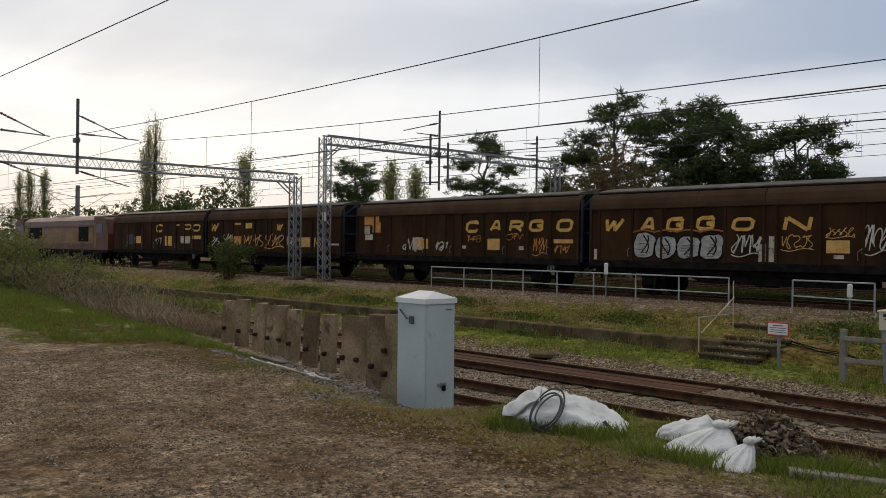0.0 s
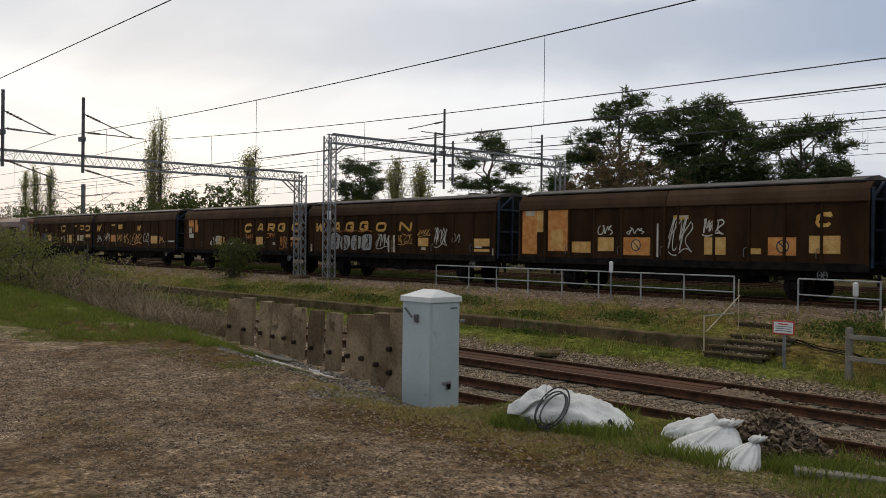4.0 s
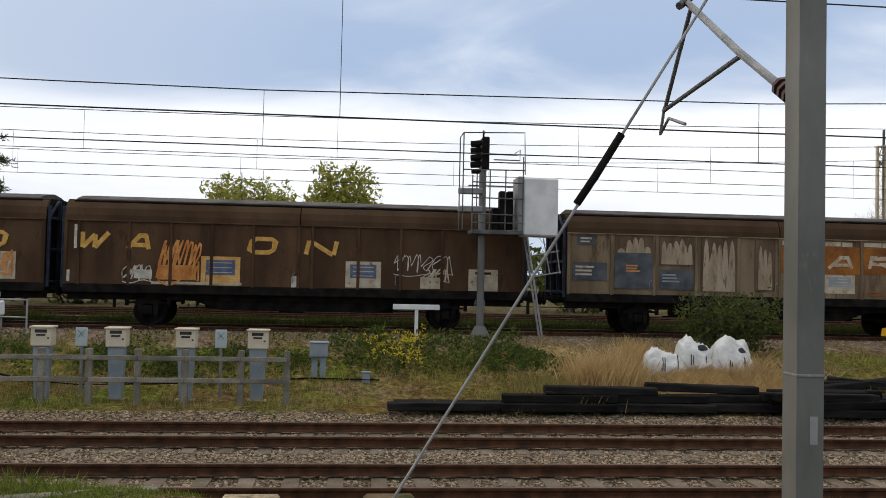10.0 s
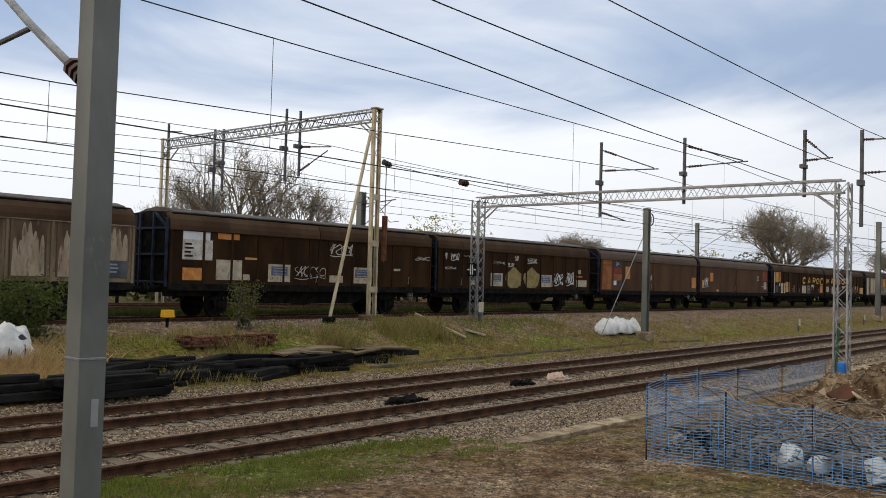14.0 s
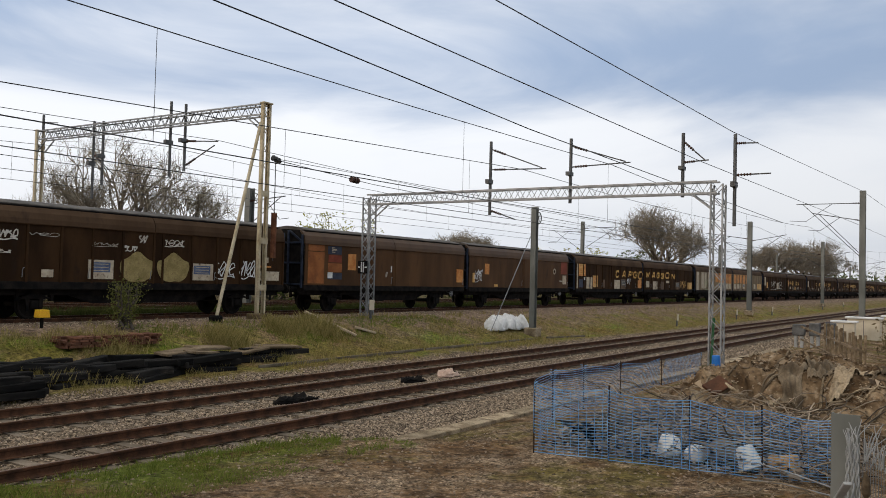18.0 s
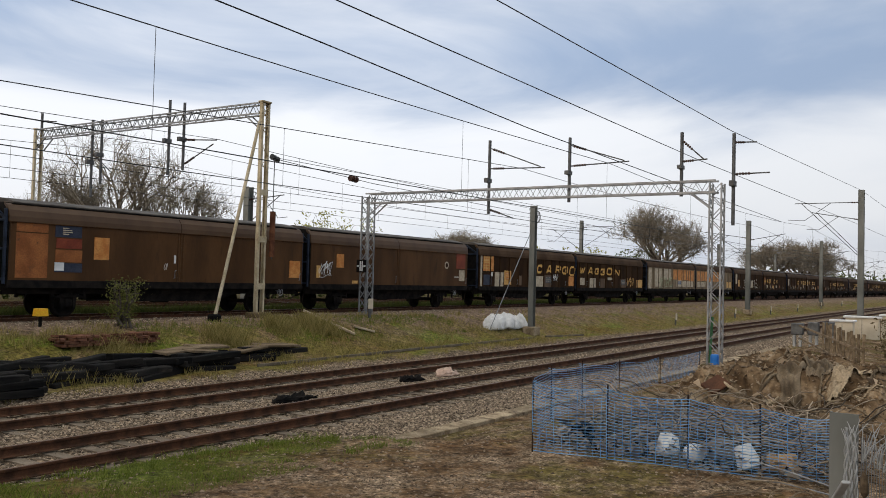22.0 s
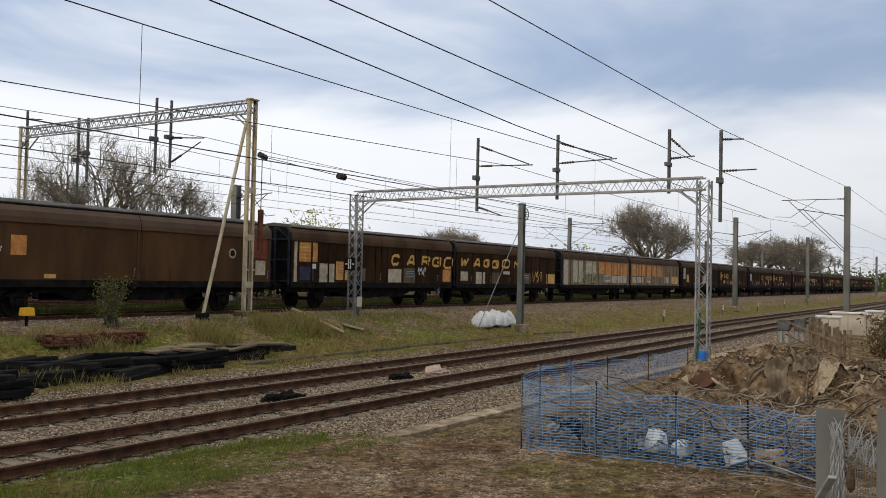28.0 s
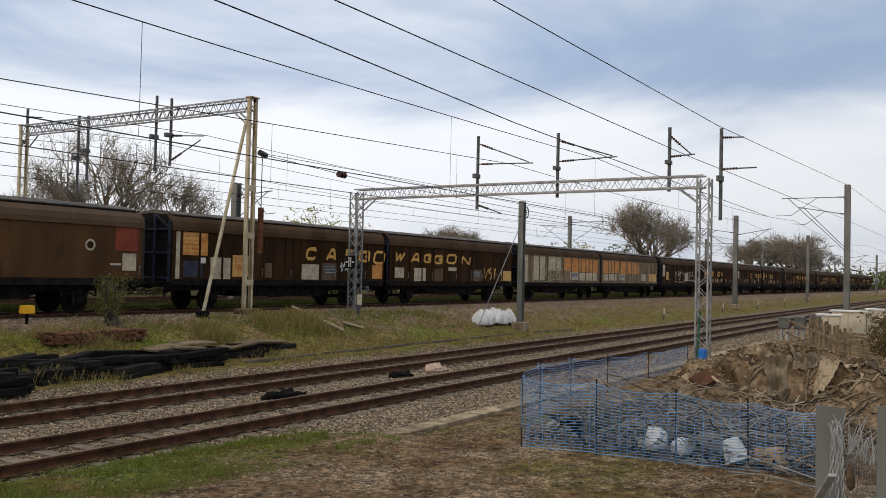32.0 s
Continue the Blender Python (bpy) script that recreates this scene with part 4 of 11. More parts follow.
def build_wagon(k, left, wall, marks, style="panel", shoulder=None, label="", ends=None):
    """One half of a two-part covered wagon. marks: painted plates, letters and scrawls on the side towards the yard."""
    rnd = random.Random(100 + k)
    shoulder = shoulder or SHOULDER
    wagon = thing("covered_wagon", label or "long dark-brown covered freight wagon with weathered paint", "wagon", "wagons of the freight train")
    xs = side_posts(k, style)
    n = len(xs)
    low, top = 1.22, 3.06
    # body core behind the panels, far side included
    core = Geo().prism([(-HALF + 0.05, low), (HALF - 0.02, low), (HALF - 0.02, top), (1.08, 3.66), (0, 3.72), (-1.08, 3.66), (-HALF + 0.05, top)], "x", 0.02, BODY - 0.02)
    part("body", shared(("core",), lambda: core.mesh("body")), BLACK, wagon, "dark inner body and far side")
    for i in range(n - 1):
        wide = xs[i + 1] - xs[i]
        me = shared(("panel", round(wide, 3), wall.name), lambda: Geo().box(0.015, -HALF + 0.020, low, wide - 0.015, -HALF + 0.056, top - 0.02, 0.008).mesh("side_panel"))
        part("side_panel", me, wall, wagon, m=pose(xs[i], 0, 0))
    if style == "smooth":
        me = shared(("rib", style, wall.name), lambda: Geo().box(-0.02, -HALF + 0.004, low, 0.02, -HALF + 0.04, top - 0.02, 0.008).mesh("side_rib"))
    else:
        me = shared(("rib", style, wall.name), lambda: Geo().box(-0.045, -HALF - 0.022, low - 0.02, 0.045, -HALF + 0.045, top + 0.01, 0.012).mesh("side_post"))
    for x in xs:
        part("side_rib" if style == "smooth" else "side_post", me, wall, wagon, m=pose(x, 0, 0))
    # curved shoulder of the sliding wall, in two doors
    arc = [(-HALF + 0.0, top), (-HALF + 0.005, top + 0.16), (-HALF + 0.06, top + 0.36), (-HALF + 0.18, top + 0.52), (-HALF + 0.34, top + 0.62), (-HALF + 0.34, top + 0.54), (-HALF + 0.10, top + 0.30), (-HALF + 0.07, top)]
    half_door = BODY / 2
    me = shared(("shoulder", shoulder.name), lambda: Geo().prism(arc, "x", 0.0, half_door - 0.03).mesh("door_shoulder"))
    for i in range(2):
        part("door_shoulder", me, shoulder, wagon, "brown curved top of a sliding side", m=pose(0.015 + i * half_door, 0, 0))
    me = shared(("lip", wall.name), lambda: Geo().box(0.0, -HALF - 0.03, top - 0.03, BODY, -HALF + 0.03, top + 0.012, 0.01).mesh("door_rail"))
    part("door_rail", me, wall, wagon)
    cap = [(-1.10, 3.64), (-1.12, 3.68), (-1.08, 3.71), (-0.6, 3.82), (0, 3.88), (0.6, 3.82), (1.08, 3.71), (1.12, 3.68), (1.10, 3.64), (0, 3.74)]
    part("roof", shared(("roof",), lambda: Geo().prism(cap, "x", 0.26, BODY - 0.26).mesh("roof")), ROOF, wagon, "pale grey weathered roof")
    part("roof_gutter", shared(("gutter",), lambda: Geo().box(0.2, -1.16, 3.60, BODY - 0.2, -1.06, 3.655, 0.012).mesh("roof_gutter")), BLACK, wagon)
    # ends: frame, diagonal brace and corner posts
    for x, s in ((0.0, -1), (BODY, 1)):
        g = Geo()
        for y in (-1.24, -0.42, 0.42, 1.24):
            g.box(min(x, x + s * 0.09), y - 0.045, 1.1, max(x, x + s * 0.09), y + 0.045, 3.45 if abs(y) > 1 else 3.66, 0.012)
        for z in (1.25, 2.2, 3.1):
            g.box(min(x, x + s * 0.07), -1.24, z - 0.04, max(x, x + s * 0.07), 1.24, z + 0.04, 0.01)
        g.bar((x + s * 0.05, -1.2, 3.15), (x + s * 0.05, -0.5, 3.62), 0.06, 0.08)
        part("end_frame", shared(("end", s), lambda: g.mesh("end_frame")), BLUE_STEEL, wagon, "dark blue-black end frame")
        gap = 0.635 if (s < 0) == (k % 2 == 1) else 0.245
        for y in (-0.88, 0.88):
            q = gap / 0.315
            b = Geo().lathe([(0.09, x), (0.10, x + s * q * 0.18), (0.055, x + s * q * 0.18), (0.055, x + s * q * 0.26), (0.20, x + s * q * 0.27), (0.21, x + s * q * 0.30), (0.15, x + s * gap)], 12, "x", (0, y, 1.05))
            part("buffer", shared(("buffer", s, y, gap), lambda: b.mesh("buffer")), BLACK, wagon)
    # underframe
    g = Geo()
    g.box(0.0, -HALF - 0.01, 0.97, BODY, -HALF + 0.09, 1.225, 0.012)
    g.box(0.0, HALF - 0.09, 1.06, BODY, HALF, 1.22)
    part("sill", shared(("sill",), lambda: g.mesh("sill")), BLACK, wagon, "black steel sill along the side")
    g = Geo()
    g.box(0.05, -1.05, 0.78, BODY - 0.05, -0.93, 1.09, 0.01).box(0.05, 0.93, 0.86, BODY - 0.05, 1.05, 1.09, 0.01)
    g.box(0.0, -1.2, 0.9, 0.12, 1.2, 1.2).box(BODY - 0.12, -1.2, 0.9, BODY, 1.2, 1.2)
    g.prism([(3.3, 0.88), (BODY - 3.3, 0.88), (BODY - 4.5, 0.50), (4.5, 0.50)], "y", -0.98, -0.92)
    g.box(3.9, -0.5, 0.52, 5.5, 0.7, 0.9, 0.03).box(7.5, -0.6, 0.50, 9.6, 0.5, 0.9, 0.03)
    for x in (5.0, 6.4, 7.6, 8.8):
        g.box(x, -0.9, 0.75, x + 0.08, 0.9, 0.95)
    part("underframe", shared(("under",), lambda: g.mesh("underframe")), BLACK, wagon)
    rig = Geo()
    rig.lathe([(0.0, 6.1), (0.17, 6.12), (0.17, 6.85), (0.0, 6.87)], 12, "x", (0, -0.55, 0.62))
    rig.tube([(3.2, -0.8, 0.55), (6.9, -0.7, 0.6), (10.6, -0.8, 0.55)], 0.022, 6)
    part("brake_rigging", shared(("rig",), lambda: rig.mesh("brake_rigging")), BLACK, wagon)
    for x in (2.35, BODY - 2.35):
        for y in (-1.02, 1.02):
            g = Geo().box(x - 0.14, y - 0.07, 0.34, x + 0.14, y + 0.07, 0.62, 0.03)
            part("axle_box", shared(("axlebox", x, y), lambda: g.mesh("axle_box")), BLACK, wagon)
            for sx in (-1, 1):
                g = Geo().prism([(x + sx * 0.16, 0.9), (x + sx * 0.34, 0.9), (x + sx * 0.26, 0.28), (x + sx * 0.17, 0.28)], "y", y - 0.03, y + 0.03)
                part("axle_guard", shared(("guard", x, y, sx), lambda: g.mesh("axle_guard")), BLACK, wagon)
            g = Geo()
            for q in range(5):
                w = 0.62 - q * 0.09
                g.box(x - w, y - 0.05, 0.66 + q * 0.028, x + w, y + 0.05, 0.688 + q * 0.028)
            for sx in (-0.6, 0.6):
                g.box(x + sx - 0.05, y - 0.05, 0.60, x + sx + 0.05, y + 0.05, 0.95)
            part("leaf_spring", shared(("spring", x, y), lambda: g.mesh("leaf_spring")), BLACK, wagon)
        ws = part("wheelset", shared(("wheelset",), wheel_set_mesh), BLACK, wagon, m=pose(x, 0, 0.455))
        WHEELS.append((ws, x))
    g = Geo()
    ring = [2 * math.pi * i / 18 for i in range(19)]
    g.tube([(BODY - 1.35 + 0.155 * math.cos(q), -1.345, 0.86 + 0.155 * math.sin(q)) for q in ring], 0.014, 6)
    for a in (0, 60, 120):
        c, s = 0.15 * math.cos(radians(a)), 0.15 * math.sin(radians(a))
        g.bar((BODY - 1.35 - c, -1.345, 0.86 - s), (BODY - 1.35 + c, -1.345, 0.86 + s), 0.02, 0.02)
    g.tube([(BODY - 1.35, -1.33, 0.86), (BODY - 1.35, -0.95, 0.95)], 0.02)
    part("brake_wheel", shared(("brakewheel",), lambda: g.mesh("brake_wheel")), GALV, wagon, "pale steel brake handwheel")
    for x in [xs[i] - 0.15 for i in {"panel": (2, 5, 8), "doors": (2, 4, 6, 9, 11), "smooth": (1, 4)}[style]]:
        h = shared(("handle",), lambda: Geo().tube([(0, -HALF + 0.02, 1.36), (0, -HALF - 0.03, 1.38), (0, -HALF - 0.03, 1.62), (0.06, -HALF - 0.03, 1.66), (0.06, -HALF + 0.02, 1.66)], 0.013, 5).mesh("handle"))
        part("door_handle", h, GALV, wagon, "pale bent door handle", m=pose(x, 0, 0))
    for order, (kind, *spec) in enumerate(marks):
        face = -HALF + 0.019 - 0.0005 * order
        if kind in ("plate", "sign", "scrawl", "lines"):
            spec[0], spec[1] = max(0.03, spec[0]), min(BODY - 0.03, spec[1])
            spec[2], spec[3] = max(1.23, spec[2]), min(3.03, spec[3])
            if spec[1] - spec[0] < 0.03 or spec[3] - spec[2] < 0.02:
                continue
        if kind == "plate":
            x0, x1, z0, z1, mat = spec
            part("painted_plate", Geo().box(x0, face - 0.006, z0, x1, -HALF + 0.022, z1), mat, wagon)
        elif kind == "sign":
            x0, x1, z0, z1, rim, mat = spec
            p = part("door_sign", Geo().box(x0, face - 0.007, z0, x1, -HALF + 0.022, z1), rim, wagon)
            dx, dz = (x1 - x0) * 0.13, (z1 - z0) * 0.12
            g = Geo().box(x0 + dx, face - 0.011, z0 + (z1 - z0) * 0.36, x1 - dx, face - 0.005, z1 - dz)
            part("sign_face", g, mat, p)
            for q in range(3):
                zz = lerp(z0 + (z1 - z0) * 0.45, z1 - dz * 1.8, q / 2)
                g = Geo().box(x0 + dx * 1.6, face - 0.014, zz - 0.012, x1 - dx * 1.6, face - 0.009, zz + 0.012)
                part("sign_line", g, CREAM, p)
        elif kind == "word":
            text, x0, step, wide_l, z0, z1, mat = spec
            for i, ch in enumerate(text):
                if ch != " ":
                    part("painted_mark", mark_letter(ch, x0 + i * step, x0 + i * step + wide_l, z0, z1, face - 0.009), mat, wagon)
        elif kind == "scrawl":
            x0, x1, z0, z1, mat, loops, w = spec
            part("scrawl", scribble(rnd, x0, x1, z0, z1, face - 0.0115, w, loops), mat, wagon)
        elif kind == "lines":
            x0, x1, z0, z1, mat, rows = spec
            for q in range(rows):
                zz = lerp(z0, z1, (q + 0.5) / rows)
                g = Geo().box(x0, face - 0.010, zz - 0.25 * (z1 - z0) / rows, lerp(x0, x1, rnd.uniform(0.6, 1.0)), face - 0.002, zz + 0.25 * (z1 - z0) / rows)
                part("text_line", g, mat, wagon)
        elif kind == "patch":
            x, z, rx, rz, mat, peaks = spec
            n = 40
            edge = []
            for q in range(n):
                a = 2 * math.pi * q / n
                k = 1 + 0.06 * noise.noise((3 * math.cos(a), 3 * math.sin(a), x))
                up = math.sin(a)
                notch = 1 - (0.42 * max(0, up) * (0.5 + 0.5 * math.cos(peaks * 2 * (a - math.pi / 2) + math.pi * (peaks + 1))))
                edge.append((x + rx * k * math.cos(a), z + rz * k * max(-0.92, up) * notch))
            part("sprayed_patch", Geo().prism(edge, "y", face - 0.006, face), mat, wagon)
        elif kind == "runs":
            # paint run down or brushed upwards in uneven strokes
            x0, x1, z0, z1, mat, n = spec
            high = [rnd.uniform(0.55, 1.0) for _ in range(n)]
            tops = [(lerp(x1, x0, q / (8 * n)), lerp(z0, z1, high[min(n - 1, q // 8)] * (0.55 + 0.45 * abs(math.sin(math.pi * q / 8)) ** 0.6))) for q in range(8 * n + 1)]
            tops[0], tops[-1] = (x1, lerp(z0, z1, 0.15)), (x0, lerp(z0, z1, 0.15))
            part("run_paint", Geo().prism([(x0, z0), (x1, z0)] + tops, "y", face - 0.006, face), mat, wagon)
        elif kind == "band":
            x, z0, z1, mat = spec
            part("post_band", Geo().box(x - 0.049, -HALF - 0.026, z0, x + 0.049, -HALF - 0.004, z1), mat, wagon)
        elif kind == "throwup":
            x0, x1, z0, z1, n = spec
            for q in range(n):
                cx, rx = lerp(x0, x1, (q + 0.5) / n), 0.56 * (x1 - x0) / n
                rz = (z1 - z0) / 2 * rnd.uniform(0.86, 1.0)
                edge = bubble(cx, z0 + rz, rx, rz, 3.7 * q + x0)
                f = face - 0.004 * (q % 2)
                part("sprayed_letter", Geo().prism(edge, "y", f - 0.006, f), SILVER, wagon, "silver sprayed letter with a black outline")
                g = Geo()
                ribbon(g, edge + edge[:1], 0.045, f - 0.0075)
                for r in range(2):
                    sx = rnd.choice((1, -1))
                    inner = Geo()
                    ribbon(inner, [(cx + sx * rx * (0.45 * math.sin(2.6 * i / 9 + r) - 0.1), z0 + rz + rz * (0.75 - 1.35 * i / 9)) for i in range(10)], 0.05, f - 0.0105 - 0.002 * r)
                    part("sprayed_stroke", inner, BLACK, wagon)
                part("sprayed_outline", g, BLACK, wagon)
                for r in range(5):
                    zz = z0 + rz * (0.25 + 0.22 * r)
                    line = Geo()
                    ribbon(line, [(cx - rx * rnd.uniform(0.1, 0.6), zz), (cx + rx * rnd.uniform(0.1, 0.6), zz + 0.02)], 0.018, f - 0.0145)
                    part("shading_line", line, STAINED, wagon)
            g = Geo()
            ribbon(g, [(lerp(x0 - 0.05, x1 + 0.05, i / 24), z1 + 0.03 + 0.07 * abs(math.sin(math.pi * n * i / 24)) - 0.05) for i in range(25)], 0.055, face - 0.018)
            part("sprayed_rim", g, ORANGE_RUST, wagon)
        elif kind == "badge":
            x, z, r = spec
            g = Geo()
            ribbon(g, [(x + r * math.cos(2 * math.pi * i / 20), z + r * math.sin(2 * math.pi * i / 20)) for i in range(21)], 0.035, face - 0.009)
            ribbon(g, [(x - r * 0.7, z + r * 0.7), (x + r * 0.7, z - r * 0.7)], 0.035, face - 0.012)
            part("round_badge", g, NAVY, wagon, "dark ring with a slanting bar")
            part("badge_disc", Geo().lathe([(r, face - 0.007), (r, -HALF + 0.021)], 20, "y", (x, 0, z)), AMBER, wagon)
        elif kind == "disc":
            x, z, r, mat = spec
            part("round_mark", Geo().lathe([(r, face - 0.006), (r, -HALF + 0.021)], 20, "y", (x, 0, z)), mat, wagon)
    return wagon


def marks_1():
    made = []
    made += [
        ("plate", 3.57, 4.57, 1.62, 2.11, AMBER),
        ("plate", 8.2, 9.19, 1.48, 2.11, AMBER),
        ("plate", 11.95, 13.1, 1.92, 2.14, AMBER),
        ("plate", 10.42, 11.7, 1.65, 2.1, CREAM),
        ("plate", 2.33, 3.36, 1.53, 2.24, NAVY),
        ("word", "C", 6.89, 0, 1.01, 2.38, 2.9, YELLOW_MARK),
        ("word", "O", 10.84, 0, 1.0, 2.52, 2.86, YELLOW_MARK),
        ("word", "O", 12.02, 0, 0.98, 2.4, 2.85, YELLOW_MARK),
        ("plate", 9.7, 10.23, 2.76, 2.87, YELLOW_MARK),
        ("scrawl", 6.81, 7.93, 1.55, 2.03, CREAM, 2, 0.05),
    ]
    return made


def marks_2():
    made = []
    made += [
        ("word", "W", 0.3, 0, 1.0, 2.35, 2.93, YELLOW_MARK),
        ("word", "W", 7.62, 0, 0.63, 2.36, 2.81, YELLOW_MARK),
        ("plate", 3.16, 3.81, 2.76, 2.87, YELLOW_MARK),
        ("plate", 4.38, 5.08, 2.54, 2.85, YELLOW_MARK),
        ("scrawl", 0.32, 1.48, 1.52, 2.1, WHITE_MARK, 2, 0.07),
        ("scrawl", 1.78, 2.96, 1.6, 2.31, CREAM, 3, 0.08),
        ("plate", 2.82, 3.91, 1.61, 2.1, ORANGE),
        ("scrawl", 3.98, 5.1, 1.55, 2.2, AMBER, 2, 0.08),
        ("scrawl", 5.31, 6.32, 1.42, 2.23, AMBER, 2, 0.14),
        ("scrawl", 6.45, 8.39, 1.5, 2.23, AMBER, 4, 0.13),
        ("scrawl", 8.7, 9.5, 1.58, 2.25, WHITE_MARK, 2, 0.09),
        ("plate", 9.81, 10.82, 1.52, 2.03, AMBER),
        ("scrawl", 11.05, 11.85, 1.5, 2.03, AMBER, 2, 0.1),
    ]
    made += [
        ("plate", 12.42, 13.3, 1.63, 1.72, WHITE_MARK),
    ]
    return made


def marks_3():
    made = []
    made += [
        ("plate", 0.57, 1.68, 2.61, 3.2, ORANGE),
        ("plate", 0.58, 0.99, 2.2, 2.56, CREAM),
        ("plate", 0.64, 1.2, 1.91, 2.17, WHITE_MARK),
        ("plate", 1.19, 1.79, 2.26, 2.75, ORANGE),
        ("plate", 4.09, 4.77, 1.47, 2.03, CREAM),
        ("scrawl", 3.44, 4.54, 1.41, 2.03, WHITE_MARK, 3, 0.07),
        ("plate", 4.41, 5.12, 1.53, 1.97, AMBER),
        ("scrawl", 5.61, 6.38, 1.44, 1.87, WHITE_MARK, 3, 0.07),
        ("plate", 7.29, 7.5, 1.56, 1.69, CREAM),
        ("plate", 8.77, 9.45, 1.52, 1.98, AMBER),
        ("plate", 10.5, 10.75, 1.53, 1.68, CREAM),
        ("plate", 12.28, 13.21, 1.81, 1.96, AMBER),
        ("scrawl", 7.53, 8.41, 1.82, 2.13, ORANGE, 3, 0.03),
    ]
    made += [
        ("scrawl", 9.86, 10.74, 1.9, 2.23, ORANGE, 3, 0.03),
        ("scrawl", 11.21, 11.94, 1.4, 2.08, ORANGE, 4, 0.035),
        ("scrawl", 12.29, 13.02, 1.41, 1.74, ORANGE, 3, 0.03),
        ("word", "C", 7.49, 0, 0.79, 2.24, 2.73, YELLOW_MARK),
        ("word", "A", 8.91, 0, 0.64, 2.28, 2.74, YELLOW_MARK),
        ("word", "R", 9.97, 0, 0.76, 2.25, 2.72, YELLOW_MARK),
        ("word", "G", 11.02, 0, 0.77, 2.27, 2.73, YELLOW_MARK),
        ("word", "O", 12.41, 0, 0.79, 2.26, 2.74, YELLOW_MARK),
    ]
    return made


def marks_4():
    made = []
    made += [
        ("word", "W", 0.62, 0, 0.88, 2.23, 2.75, YELLOW_MARK),
        ("word", "A", 2.18, 0, 0.62, 2.25, 2.73, YELLOW_MARK),
        ("word", "G", 3.2, 0, 0.71, 2.24, 2.72, YELLOW_MARK),
        ("word", "G", 4.34, 0, 0.72, 2.28, 2.74, YELLOW_MARK),
        ("word", "O", 5.63, 0, 0.77, 2.25, 2.68, YELLOW_MARK),
        ("word", "N", 7.33, 0, 0.91, 2.22, 2.71, YELLOW_MARK),
        ("throwup", 1.92, 5.36, 1.28, 2.24, 4),
        ("scrawl", 5.63, 6.7, 1.5, 2.15, WHITE_MARK, 4, 0.05),
        ("plate", 6.54, 6.78, 1.27, 1.83, CREAM),
    ]
    made += [
        ("plate", 6.89, 7.13, 1.27, 2.07, CREAM),
        ("plate", 0.2, 0.32, 1.2, 1.61, WHITE_MARK),
        ("scrawl", 7.28, 8.3, 1.68, 2.14, AMBER, 5, 0.035),
        ("scrawl", 8.64, 9.49, 2.06, 2.33, AMBER, 5, 0.03),
        ("plate", 8.67, 9.35, 1.57, 1.95, AMBER),
        ("plate", 8.89, 9.18, 1.4, 1.52, CREAM),
        ("scrawl", 9.69, 10.58, 1.62, 2.43, WHITE_MARK, 5, 0.045),
        ("scrawl", 10.93, 11.44, 1.71, 2.13, WHITE_MARK, 3, 0.02),
        ("plate", 12.15, 13.14, 1.6, 1.92, AMBER),
        ("plate", 12.28, 12.69, 1.53, 1.6, WHITE_MARK),
        ("plate", 12.23, 13.14, 1.37, 1.48, AMBER),
        ("plate", 13.31, 13.44, 1.22, 1.52, CREAM),
    ]
    return made


def marks_5():
    made = []
    made += [
        ("plate", 0.18, 0.94, 1.33, 3.25, ORANGE),
        ("plate", 0.93, 1.26, 2.18, 3.23, AMBER),
        ("plate", 0.34, 0.84, 2.82, 3.08, CREAM),
        ("plate", 1.51, 2.47, 1.45, 3.22, ORANGE),
        ("plate", 1.68, 2.24, 1.5, 2.28, AMBER),
        ("plate", 2.68, 3.56, 1.41, 1.82, AMBER),
        ("plate", 3.89, 4.59, 1.48, 1.98, AMBER),
        ("plate", 5.02, 6.14, 1.35, 1.98, ORANGE),
        ("badge", 5.55, 1.71, 0.19),
        ("plate", 8.23, 9.0, 1.42, 1.99, AMBER),
        ("plate", 10.44, 11.34, 1.43, 1.99, ORANGE),
        ("badge", 10.92, 1.71, 0.19),
        ("plate", 11.74, 12.67, 1.51, 2.04, AMBER),
    ]
    made += [
        ("plate", 9.87, 10.21, 1.46, 1.64, AMBER),
        ("scrawl", 3.92, 4.58, 2.03, 2.47, WHITE_MARK, 3, 0.05),
        ("scrawl", 5.15, 5.92, 2.08, 2.34, WHITE_MARK, 3, 0.04),
        ("scrawl", 6.87, 7.78, 1.51, 2.73, WHITE_MARK, 4, 0.05),
        ("scrawl", 8.15, 8.93, 2.1, 2.63, WHITE_MARK, 4, 0.06),
        ("word", "C", 11.92, 0, 0.52, 2.31, 2.73, YELLOW_MARK),
        ("plate", 7.05, 7.64, 2.59, 2.73, YELLOW_MARK),
        ("plate", 6.4, 6.47, 1.31, 2.46, WHITE_MARK),
    ]
    return made


